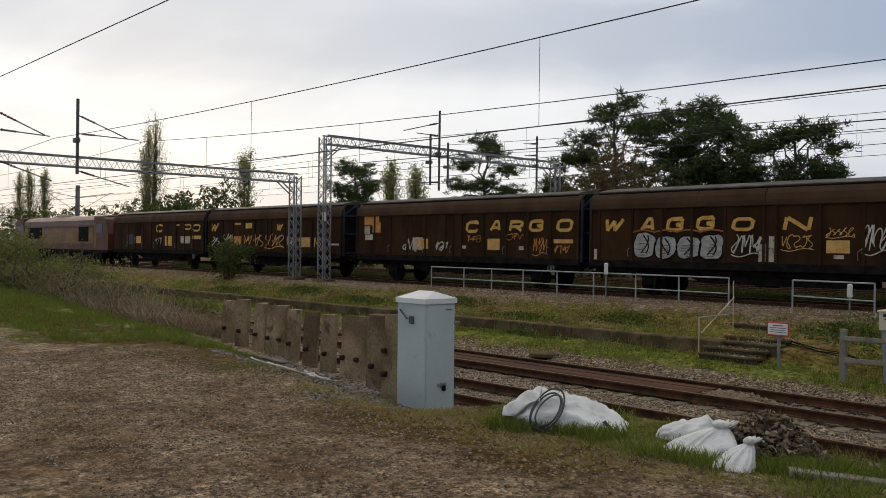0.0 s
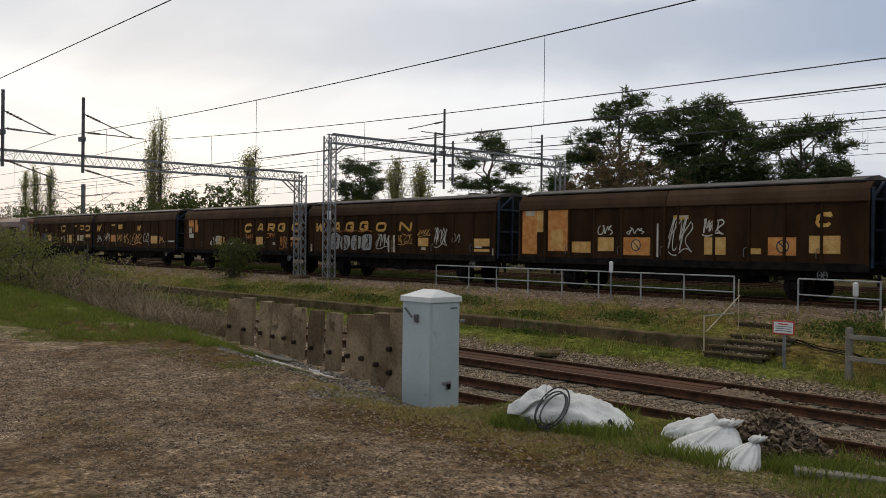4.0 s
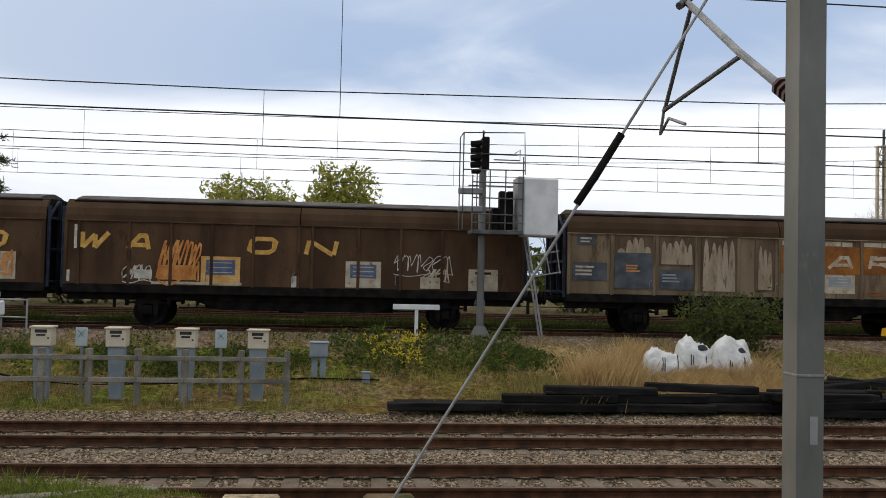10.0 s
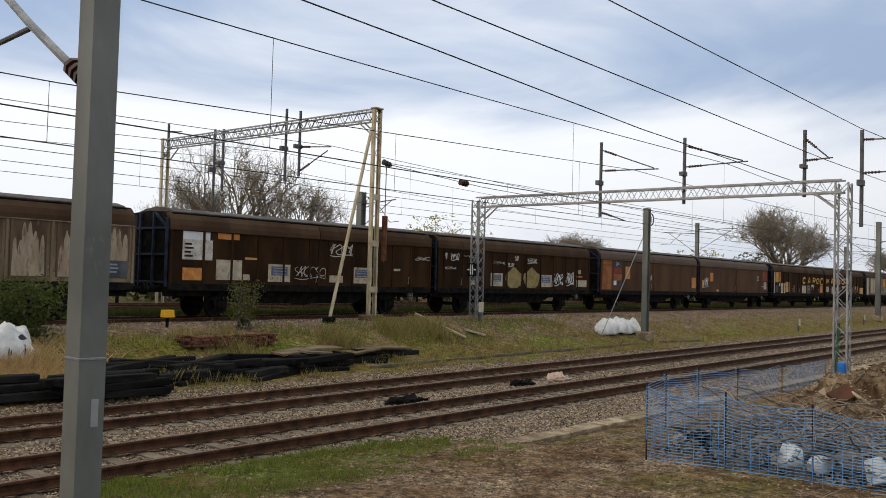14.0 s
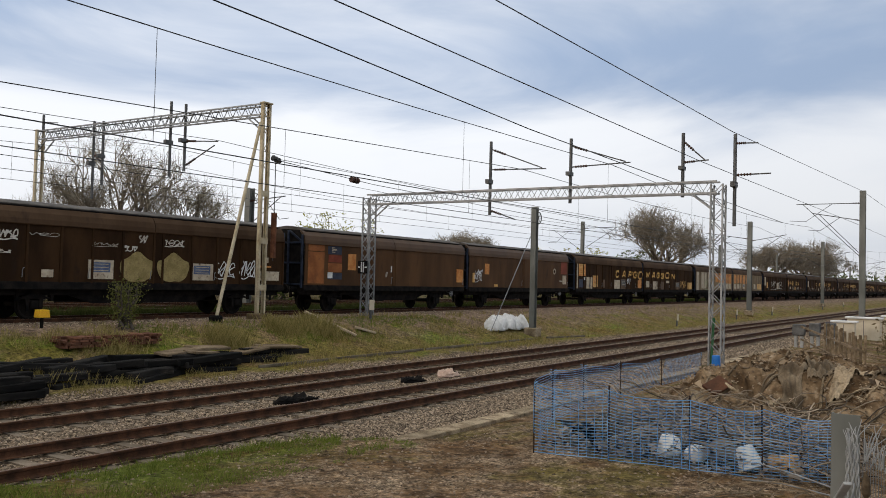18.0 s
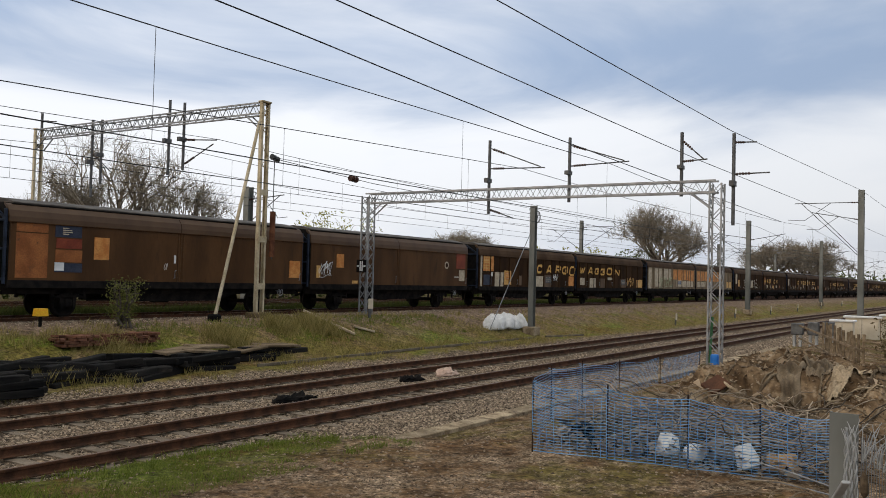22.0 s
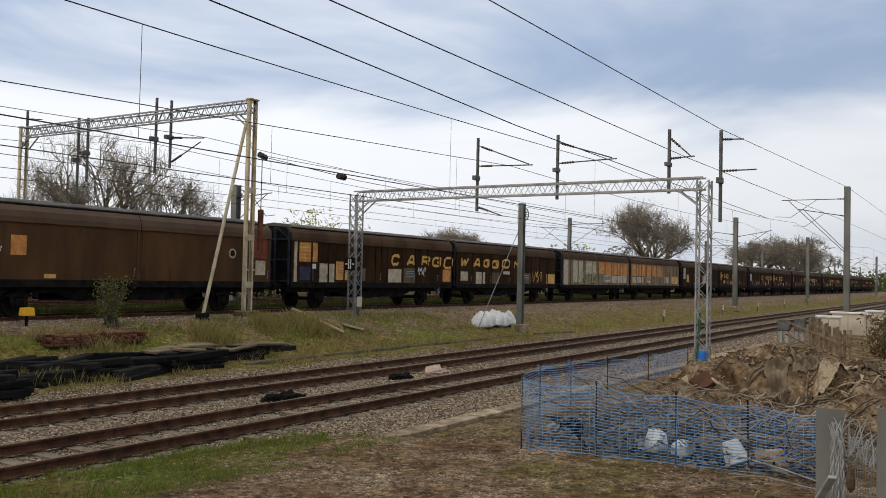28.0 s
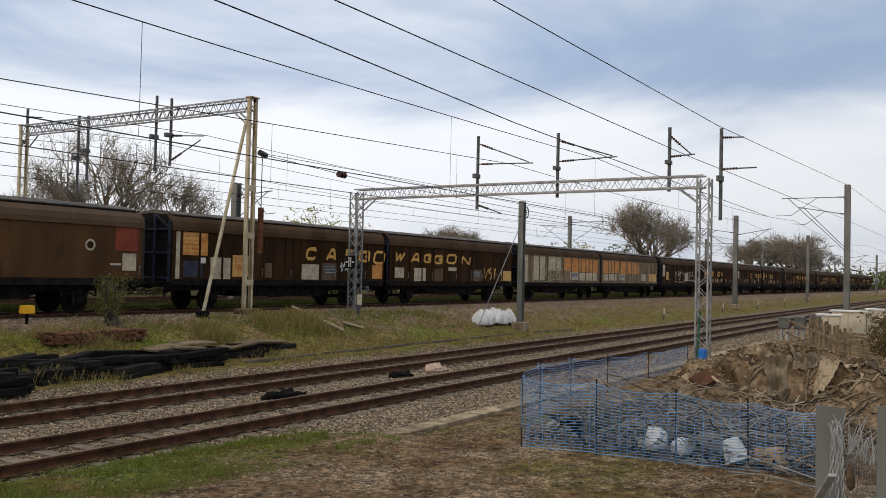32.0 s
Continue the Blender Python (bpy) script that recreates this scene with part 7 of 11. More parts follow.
def build_single_wires():
    runs = (
        ("earth_wire", [(-180, 9.2, E + 5.4), (-37, 8.2, E + 4.84), (4, 8.1, E + 5.2), (31.6, 8.26, E + 5.55), (70, 8.9, E + 7.25), (140, 8.9, E + 7.2), (400, 8.9, E + 7.2)], 0.013),
        ("feeder_wire", [(4, 12.4, E + 5.25), (14, 12.4, E + 5.02), (24, 12.5, E + 4.75), (31.6, 12.4, E + 4.62), (60, 12.4, E + 4.3)], 0.016),
        ("feeder_wire", [(4, 9.4, E + 4.7), (11, 9.4, E + 4.6), (31.6, 9.4, E + 4.55), (70, 9.4, E + 4.9), (200, 9.4, E + 5.2)], 0.013),
        ("feeder_wire", [(25.3, 24.5, E + 4.6), (31, 24.0, E + 4.2), (41, 22.0, E + 3.7), (87, 21.5, E + 3.2)], 0.014),
        ("feeder_wire", [(25.3, 24.6, E + 4.66), (60, 25.5, E + 4.9), (87, 26.0, E + 5.1)], 0.012),
    )
    for name, pts, r in runs:
        solid(name, Geo().tube(pts, r, 5), WIRE, "thin dark wire strung above the railway", "wire", "overhead wires")
    g = Geo().tube([(41, 21.0, 5.6), (36.8, 21.0, 0.5)], 0.02, 6)
    solid("mast_stay", g, GALV, "thin steel stay from a mast to the ground", "stay")
    g = Geo()
    insulator(g, (29.6, 24.1, E + 4.28), (30.1, 24.05, E + 4.24), 0.14, 3)
    solid("line_insulator", g, INSULATOR, "dark bulky insulator in an anchored wire", "insulator")


build_single_wires()


def build_signal():
    s = thing("railway_signal", "grey signal post with caged platform, ladder and white backing box", "signal", at=(3.38, 24.9, 0))
    part("post", Geo().tube([(0, 0, 1.2), (0, 0, 6.9)], 0.105, 12), DARK_GALV2, s)
    part("base_plate", Geo().lathe([(0.28, 1.2), (0.28, 1.3), (0.14, 1.55)], 12), DARK_GALV2, s)
    head = part("signal_head", Geo().box(-0.05, -0.20, 6.05, 0.16, 0.20, 7.0, 0.03), BLACK, s, "black multi-lamp signal head")
    for i in range(4):
        z = 6.22 + 0.2 * i
        g = Geo().tube([(-0.05, 0, z), (-0.36, 0, z - 0.03)], 0.105, 10, 0.095, False)
        part("lamp_hood", g, BLACK, head)
    part("lamp_hood", Geo().tube([(-0.05, 0.0, 6.02), (-0.33, 0, 6.0)], 0.08, 10, 0.07, False), BLACK, head)
    part("finial", Geo().tube([(0, 0, 6.9), (0, 0, 7.2)], 0.03, 6), BLACK, s)
    part("platform", Geo().box(-0.35, -0.5, 4.18, 1.12, 0.6, 4.30, 0.01), DARK_GALV, s)
    cage = part("safety_cage", Geo().tube([(-0.62, -0.45, 7.05), (1.13, -0.45, 7.1), (1.16, -0.45, 5.9)], 0.018, 6), DARK_GALV, s)
    for pts in ([(-0.62, -0.45, 7.05), (-0.62, -0.45, 4.3)], [(-0.62, -0.45, 6.0), (1.16, -0.45, 6.02)], [(-0.35, -0.48, 5.65), (1.12, -0.48, 5.65)], [(-0.35, -0.48, 5.2), (1.12, -0.48, 5.2)], [(-0.35, -0.48, 4.75), (1.12, -0.48, 4.72)], [(-0.35, -0.48, 4.3), (-0.35, -0.48, 5.85)], [(1.10, -0.48, 4.3), (1.10, -0.48, 6.4)], [(0.1, -0.45, 6.45), (0.95, -0.45, 6.45)], [(0.25, -0.45, 6.3), (1.0, -0.45, 6.3), (1.0, -0.45, 6.6), (0.86, -0.45, 6.5)], [(-0.62, -0.45, 7.05), (-0.62, 0.5, 7.05), (-0.62, 0.5, 4.3)], [(0.15, -0.47, 4.3), (0.15, -0.47, 6.0)], [(0.6, -0.47, 4.3), (0.6, -0.47, 6.0)], [(-0.35, 0.5, 5.65), (1.12, 0.5, 5.65)], [(-0.35, 0.5, 5.0), (1.12, 0.5, 5.0)], [(-0.1, 0.5, 4.3), (-0.1, 0.5, 6.0)], [(-0.35, -0.47, 4.5), (1.12, -0.47, 4.5)]):
        part("cage_bar", Geo().tube(pts, 0.018, 6), DARK_GALV, cage)
    for z in (5.42, 4.9):
        part("bracket_arm", Geo().box(-0.72, -0.16, z - 0.09, 0.0, -0.02, z + 0.09, 0.03), GALV2, s)
    for x in (0.3, 0.5, 0.72):
        part("cable_box", Geo().box(x, -0.1, 4.3, x + 0.17, 0.25, 4.95 + 0.5 * (x > 0.4), 0.02), BLACK, s)
    box = part("backing_box", Geo().box(1.14, -0.35, 4.16, 2.16, 0.55, 5.84, 0.05), WHITE, s, "plain white steel box")
    part("box_edge", Geo().box(0.98, -0.36, 4.2, 1.135, 0.50, 5.86, 0.02), GALV2, box)
    for y in (-0.25, 0.20):
        part("ladder_rail", Geo().bar((1.28, y, 4.18), (1.82, y, 1.0), 0.06, 0.05), GALV2, s)
    for i in range(11):
        u = (i + 0.5) / 11
        part("rung", Geo().tube([(lerp(1.28, 1.82, u), -0.25, lerp(4.18, 1.0, u)), (lerp(1.28, 1.82, u), 0.20, lerp(4.18, 1.0, u))], 0.014, 6), GALV2, s)
    g = Geo()
    for pts in ([(1.75, -0.3, 4.1), (1.95, -0.3, 3.1)], [(2.1, -0.3, 4.1), (2.25, -0.3, 3.1)], [(1.4, -0.3, 3.6), (2.2, -0.3, 3.75)], [(1.5, -0.3, 3.0), (2.28, -0.3, 3.15)]):
        g.tube(pts, 0.02, 6)
    part("step_frame", g, GALV2, s)


build_signal()


def build_lineside_small():
    # white T-shaped marker
    t = thing("marker_post", "white T-shaped marker beside the track", "marker", at=(1.55, 24.9, 1.2))
    part("upright", Geo().box(-0.05, -0.03, 0, 0.05, 0.03, 0.86, 0.008), WHITE, t)
    part("crossbar", Geo().box(-0.68, -0.035, 0.78, 0.66, 0.035, 0.93, 0.01), WHITE, t)
    # four cream-topped location cases
    for i, x in enumerate((-7.1, -5.48, -3.95, -2.35)):
        c = thing("lineside_case", "cream steel case on a tapered grey stand", "lineside case", "cream cases on stands", at=(x, 20.3, 0))
        g = Geo().prism([(-0.20, -0.05), (0.20, -0.05), (0.20, 0.0), (0.15, 0.0), (0.15, 0.0), (-0.15, 0.0), (-0.20, 0.0)], "y", -0.16, 0.16)
        part("foot", Geo().box(-0.22, -0.16, -0.08, 0.22, 0.16, 0.04, 0.01), CONCRETE, c)
        part("stand", Geo().prism([(-0.13, 0.04), (0.13, 0.04), (0.19, 1.2), (-0.19, 1.2)], "y", -0.10, 0.10), BLUE_GREY, c, "tapered blue-grey stand")
        b = part("case", Geo().box(-0.22, -0.17, 1.20, 0.22, 0.17, 1.62, 0.015), CREAM_BOX, c)
        part("lid", Geo().box(-0.25, -0.20, 1.60, 0.25, 0.20, 1.645, 0.012), CREAM_BOX, b)
        part("vent", Geo().box(-0.13, -0.178, 1.50, 0.13, -0.168, 1.57, 0.003), BLACK_TEXT, b, "dark vent slots")
        part("vent", Geo().box(-0.10, -0.179, 1.43, 0.10, -0.168, 1.47, 0.003), BLACK_TEXT, b, "dark vent slots")
        part("lock", Geo().lathe([(0.022, -0.185), (0.022, -0.168)], 8, "y", (0.16, 0, 1.38)), BLACK_TEXT, b)
    for x in (-6.35, -3.23):
        c = thing("marker_plate", "small white plate with a black cross on a post", "marker", "crossed marker plates", at=(x, 20.6, 0))
        part("post", Geo().box(-0.03, -0.03, -0.1, 0.03, 0.03, 1.2), GALV, c)
        p = part("plate", Geo().box(-0.13, -0.07, 1.18, 0.13, -0.03, 1.60, 0.008), CABINET, c, "pale grey plate")
        g = Geo().bar((-0.07, -0.074, 1.38), (0.07, -0.074, 1.54), 0.02, 0.006).bar((0.07, -0.0745, 1.38), (-0.07, -0.0745, 1.54), 0.02, 0.006)
        part("cross", g, BLACK_TEXT, p)
    c = thing("lineside_case", "blue-grey steel case on a twin stand", "lineside case", at=(-1.03, 21.6, 0.2))
    part("case", Geo().box(-0.22, -0.15, 0.70, 0.22, 0.15, 1.06, 0.03), BLUE_GREY, c)
    part("cap", Geo().box(-0.24, -0.17, 1.04, 0.24, 0.17, 1.09, 0.02), BLUE_GREY, c)
    for x in (-0.1, 0.1):
        part("leg", Geo().box(x - 0.07, -0.06, -0.05, x + 0.07, 0.06, 0.70, 0.01), BLUE_GREY, c)
    c = thing("cable_box", "small blue-grey cable box low on the bank", "cable box", at=(0.13, 21.4, 0.30))
    part("body", Geo().box(-0.10, -0.08, -0.1, 0.10, 0.08, 0.26, 0.02), BLUE_GREY, c)
    part("lid", Geo().box(-0.12, -0.10, 0.255, 0.12, 0.10, 0.29, 0.01), BLUE_GREY, c)
    # post and rail fence
    f = thing("rail_fence", "grey weathered post-and-rail timber fence", "fence", at=(0, 19.8, 0))
    xs = (-7.94, -6.95, -5.94, -4.9, -3.88, -2.66, -1.65)
    for x in xs:
        part("post", Geo().box(x - 0.07, -0.06, -0.25, x + 0.07, 0.06, 1.20, 0.012), WOOD, f)
    for a, b in zip(xs[:-1], xs[1:]):
        for z in (0.52, 1.0):
            part("rail", Geo().box(a + 0.005, -0.09, z - 0.05, b - 0.005, -0.055, z + 0.055, 0.008), WOOD, f)
    # warning sign
    s = thing("warning_sign", "white rectangular sign with a red border on a grey post", "sign", at=(-9.43, 19.8, 0))
    part("post", Geo().tube([(0, 0, -0.2), (0, 0, 1.25)], 0.04, 8), GALV, s)
    p = part("board", Geo().box(-0.27, -0.06, 0.92, 0.27, -0.04, 1.25, 0.005), RED_SIGN, s, "red border")
    part("face", Geo().box(-0.235, -0.066, 0.955, 0.235, -0.058, 1.215, 0.003), WHITE, p)
    g = Geo().box(-0.12, -0.069, 1.155, 0.12, -0.064, 1.185)
    part("text_bar", g, RED_SIGN, p)
    for i, w in enumerate((0.2, 0.17, 0.2)):
        part("text_bar", Geo().box(-w, -0.069, 1.105 - i * 0.05, w, -0.064, 1.120 - i * 0.05), DARK_GALV, p)
    # handrails
    for x0, x1, y, posts in ((-26.3, -13.1, 24.2, (-26.3, -24.4, -22.9, -21.3, -19.7, -18.1, -16.4, -14.8, -13.1)), (-11.05, -8.84, 24.0, (-11.05, -8.84))):
        h = thing("handrail", "pale grey tubular handrail on the bank", "handrail", "handrails", at=(0, y, 0))
        part("top_rail", Geo().tube([(x0, 0, 2.10), (x1, 0, 2.09)], 0.024, 8), PALE_RAIL, h)
        part("lower_rail", Geo().tube([(x0, 0, 1.66), (x1, 0, 1.62)], 0.021, 8), PALE_RAIL, h)
        for x in posts:
            part("post", Geo().tube([(x, 0, 0.9), (x, 0, 2.10)], 0.025, 8), PALE_RAIL, h)
    h = thing("handrail", "thin pale broken handrail beside old steps", "handrail", "handrails", at=(-11.6, 19.9, 0))
    part("sloping_rail", Geo().tube([(-0.09, 0.3, 0.78), (-0.09, 2.0, 1.65)], 0.018, 8), OLD_STEEL, h)
    part("level_rail", Geo().tube([(0.02, 0.0, 1.21), (-0.09, 1.7, 1.20)], 0.018, 8), PALE_RAIL, h)
    part("post", Geo().tube([(0.02, 0.0, 0.0), (0.02, 0.0, 1.22)], 0.020, 8), OLD_STEEL, h)
    part("post", Geo().tube([(-0.28, 2.3, 0.6), (-0.28, 2.3, 2.09)], 0.014, 8), OLD_STEEL, h)
    # old steps up the bank, loose ballast spilt on the treads
    rnd = random.Random(31)
    for y, z, x0, x1 in ((19.78, 0.33, -11.52, -9.95), (20.12, 0.47, -11.58, -9.95), (20.50, 0.60, -11.19, -9.75), (21.30, 0.66, -11.62, -9.95), (22.40, 0.90, -12.05, -10.70), (23.50, 1.08, -12.70, -11.40)):
        st = thing("step", "dark mossy step with a pale worn edge set in the bank", "step", "steps up the bank", at=(x0, y, z))
        part("tread", Geo().box(0, 0.02, -0.07, x1 - x0, 0.36, 0.0, 0.012), KERB, st)
        part("nosing", Geo().box(-0.01, -0.03, -0.045, x1 - x0 + 0.01, 0.045, 0.012, 0.010), KERB, st, "worn step edge")
        part("riser", Geo().box(0.02, 0.0, -0.42, x1 - x0 - 0.02, 0.05, -0.045), SLEEPER_OLD2, st, "dark riser")
        g = Geo()
        for _ in range(110):
            e = rnd.uniform(0.012, 0.028)
            p = Vector((rnd.uniform(0.3, x1 - x0), rnd.uniform(0.08, 0.34), 0.01 + 0.02 * rnd.random()))
            g.add([p + Vector((rnd.gauss(0, e), rnd.gauss(0, e), rnd.gauss(0, e * 0.6))) for _ in range(4)], [(0, 1, 2), (0, 2, 3), (0, 3, 1), (1, 3, 2)])
        tagged(part("spilt_gravel", g, BALLAST, st), kind="stuff")
    # low retaining wall
    w = thing("retaining_wall", "low dark concrete retaining wall along the bank", "retaining wall", kind="structure", at=(0, 20.5, 0))
    x = -64.0
    while x < -12.9:
        part("wall_block", Geo().box(x + 0.01, -0.17, -0.4, x + 2.39, 0.17, 0.62, 0.03), KERB, w)
        x += 2.4
    # lamp-like white fittings on the handrail
    for x, y, z in ((-17.55, 24.15, 1.9), (-9.6, 24.3, 1.5)):
        c = thing("fitting_box", "small white fitting on a post by the handrail", "fitting", at=(x, y, z))
        part("post", Geo().tube([(0, 0, -0.9), (0, 0, 0.3)], 0.025, 6), GALV, c)
        part("box", Geo().box(-0.07, -0.06, 0.15, 0.07, 0.06, 0.55, 0.04), WHITE, c)
    # yellow box
    c = thing("yellow_marker_box", "bright yellow box on a short dark stand", "marker box", at=(15.3, 24.1, 1.15))
    part("box", Geo().prism([(-0.18, 0.34), (0.18, 0.34), (0.15, 0.57), (-0.15, 0.57)], "y", -0.13, 0.13), YELLOW, c)
    part("stand", Geo().tube([(0, 0, -0.15), (0, 0, 0.33)], 0.05, 8), BLACK, c)
    # short track markers down the line
    for x, y in ((62, 20.0), (71, 20.2), (80, 20.4), (95, 20.6), (110, 20.8), (127, 21.0), (146, 21.2), (30.6, 23.6)):
        z = ground_height(x, y)
        c = thing("track_marker", "short white track marker in rough grass", "marker", "track markers", at=(x, y, z))
        part("post", Geo().box(-0.06, -0.05, -0.15, 0.06, 0.05, 0.45, 0.01), DARK_GALV, c)
        part("plate", Geo().box(-0.17, -0.08, 0.40, 0.17, -0.04, 0.85, 0.01), CREAM_BOX, c)


build_lineside_small()


def build_sleeper_piles():
    """Heaps of tarred timber sleepers between the tracks and the bank."""
    rnd = random.Random(5)

    def one(x, y, z, turn, tilt=0.0, length=2.6):
        ob = solid("old_sleeper", shared(("oldsleeper", round(length, 1)), lambda: Geo().box(-length / 2, -0.14, 0, length / 2, 0.14, 0.18, 0.02).mesh("old_sleeper")), SLEEPER_OLD,
                   "black tarred timber sleeper in a loose heap", "sleeper", "heaped old sleepers", at=pose(x, y, z, 0, tilt, turn))
        return ob
    low = ((1.9, 19.15, 3), (2.05, 19.45, 1), (4.4, 19.1, 0), (4.5, 19.4, 2), (6.7, 19.15, -2), (6.8, 19.5, 1), (8.4, 19.3, -3), (8.5, 19.6, 2))
    for x, y, a in low:
        one(x, y, 0.0, a)
    for x, y, z, a in ((4.45, 19.25, 0.18, 1), (6.6, 19.35, 0.18, 0), (5.4, 19.3, 0.36, 2), (8.3, 19.5, 0.18, 3), (7.9, 19.7, 0.38, -6)):
        one(x, y, z, a, 0.8 if z > 0.3 else 0)
    # a stack by the mast, then a tumbled heap
    for i in range(9):
        one(10.7 + rnd.uniform(-0.5, 0.5), 18.85 + 0.36 * (i % 3), -0.04 + 0.17 * (i // 3), rnd.uniform(-9, 9), rnd.uniform(-1, 2))
    for cx, cy, count in ((12.9, 20.3, 9), (14.6, 20.3, 9), (16.3, 20.2, 9), (17.9, 20.4, 9)):
        for i in range(count):
            x, y = cx + rnd.uniform(-0.7, 0.7), cy + rnd.uniform(-0.5, 0.5)
            one(x, y, ground_height(x, y) - 0.02 + 0.16 * (i // 3), rnd.uniform(-22, 22), rnd.uniform(-4, 4))
    for x, y, z, a in ((20.9, 20.9, 0.10, 4), (22.3, 21.1, 0.14, -3), (21.5, 21.0, 0.30, 8), (20.2, 20.7, 0.08, -6)):
        one(x, y, z, a, rnd.uniform(-3, 3))
    for x, y, z, a, tilt, long, wide in ((17.4, 20.5, 0.60, 10, -3, 1.5, 0.55), (18.7, 20.7, 0.64, -4, 2, 1.4, 0.50), (18.1, 20.3, 0.56, 16, 4, 1.3, 0.45), (20.6, 20.8, 0.46, 6, -4, 1.4, 0.50), (21.9, 21.0, 0.50, -5, 2, 1.5, 0.55), (22.9, 21.2, 0.44, 9, 5, 1.0, 0.40)):
        solid("weathered_board", Geo().obox(pose(x, y, z, 5, tilt, a), long, wide, 0.075, 0.012), WOOD_TAN, "tan weathered board lying across old sleepers", "board", "boards on the heap")
    base = ground_height(16.5, 22.4)
    for i in range(240):
        course, row, col = i // 60, (i // 20) % 3, i % 20
        x, y = 14.75 + 0.165 * col + 0.08 * (course % 2) + rnd.uniform(-0.03, 0.03), 22.15 + 0.24 * row + rnd.uniform(-0.02, 0.02)
        if course > 1 and rnd.random() < 0.3:
            continue
        loose = rnd.random() < 0.12 + 0.12 * course
        solid("loose_brick", shared(("brick",), lambda: Geo().box(-0.075, -0.11, -0.035, 0.075, 0.11, 0.035, 0.006).mesh("loose_brick")), BRICK,
              "old dark red brick in a rough stack", "brick", "stacked bricks", at=pose(x, y, base + 0.02 + 0.078 * course, rnd.uniform(-14, 14) * loose, rnd.uniform(-14, 14) * loose, rnd.uniform(-35, 35) * loose + rnd.uniform(-4, 4)))
    for a, b in (((26.3, 23.6, 1.50), (27.5, 21.9, ground_height(27.5, 21.9) + 0.07)), ((28.2, 22.5, ground_height(28.2, 22.5) + 0.08), (28.9, 22.0, ground_height(28.9, 22.0) + 0.08))):
        solid("timber_plank", Geo().bar(a, b, 0.24, 0.09, 0.01), WOOD_PALE, "pale timber plank lying down the bank", "plank", "planks on the bank")


build_sleeper_piles()


def build_extras():
    rnd = random.Random(31)
    # rust-stained boards between the rails, ending in a spill of sand
    f = thing("track_infill", "rust-stained boards laid between the rails of the second track", "boards", kind="structure")
    for k in range(4):
        y0 = 16.03 + k * 0.335
        x = -46.0 + 0.7 * k
        while x < -9.8:
            x1 = min(-9.6, x + 4.2)
            part("board", Geo().box(x + 0.01, y0, -0.20, x1 - 0.01, y0 + 0.315, -0.085 + 0.012 * (k % 2), 0.008), RUSTY_BOARD, f)
            x = x1
    g = Geo()
    for i in range(700):
        x, y, s = rnd.gauss(-9.0, 0.45), rnd.uniform(15.98, 17.3), rnd.uniform(0.015, 0.05)
        z = -0.16 + 0.10 * math.exp(-((x + 9.1) ** 2) * 2) * rnd.random()
        g.add([(x - s, y - s * 0.6, z), (x + s, y - s * 0.5, z), (x + s * 0.3, y + s, z), (x, y, z + s * 0.8)], [(0, 1, 3), (1, 2, 3), (2, 0, 3)])
    solid("sand_spill", g, SAND, "spill of pale sandy stones between the rails", "stones", kind="stuff")
    # a disused rail half sunk at the foot of the bank
    for a, b in (((20.0, 19.8), (29.5, 20.0)), ((29.7, 20.0), (40.0, 20.1)), ((41.0, 20.08), (44.8, 19.6))):
        solid("disused_rail", Geo().bar((*a, ground_height(*a) + 0.04), (*b, ground_height(*b) + 0.05), 0.06, 0.10, 0.01), WOOD_BROWN, "dull brown disused rail half sunk in rough grass", "rail", "disused rails")
    # dark post fence behind the far tracks
    f = thing("boundary_fence", "low dark post-and-wire fence behind the far tracks", "fence", at=(0, 42.0, 0))
    for i in range(38):
        x = -70 + i * 3.9 + rnd.uniform(-0.2, 0.2)
        part("post", Geo().box(x - 0.07, -0.06, 0.6, x + 0.07, 0.06, 2.05 + rnd.uniform(-0.08, 0.05), 0.01), BLACK, f)
    for z in (1.2, 1.58, 1.95):
        part("wire", Geo().tube([(-70, -0.07, z), (75, -0.07, z)], 0.022, 4), BLACK, f)
    # round cover beside the track
    solid("access_cover", Geo().lathe([(0.36, -0.1), (0.36, -0.02), (0.33, 0.0)], 20, "z", (-15.75, 18.75, 0.0)), KERB, "round concrete cover set in the ballast edge", "cover")
    # cable on the bank
    pts = [(-10.3, 21.6, 0.62), (-9.2, 21.2, 0.52), (-8.4, 20.9, 0.44), (-7.6, 20.6, 0.36), (-6.4, 20.75, 0.30), (-5.0, 20.9, 0.32), (-3.0, 21.2, 0.35), (-1.2, 21.4, 0.35), (0.4, 21.3, 0.30)]
    for k in range(3):
        solid("bank_cable", Geo().tube([(x + rnd.uniform(-0.1, 0.1), y + 0.05 * k, max(z, ground_height(x, y) + 0.03) + 0.02 * k + 0.05 * math.sin(3 * x + k)) for x, y, z in pts], 0.013, 6), BLACK, "black cable trailing along the bank", "cable", "cables on the bank")


build_extras()


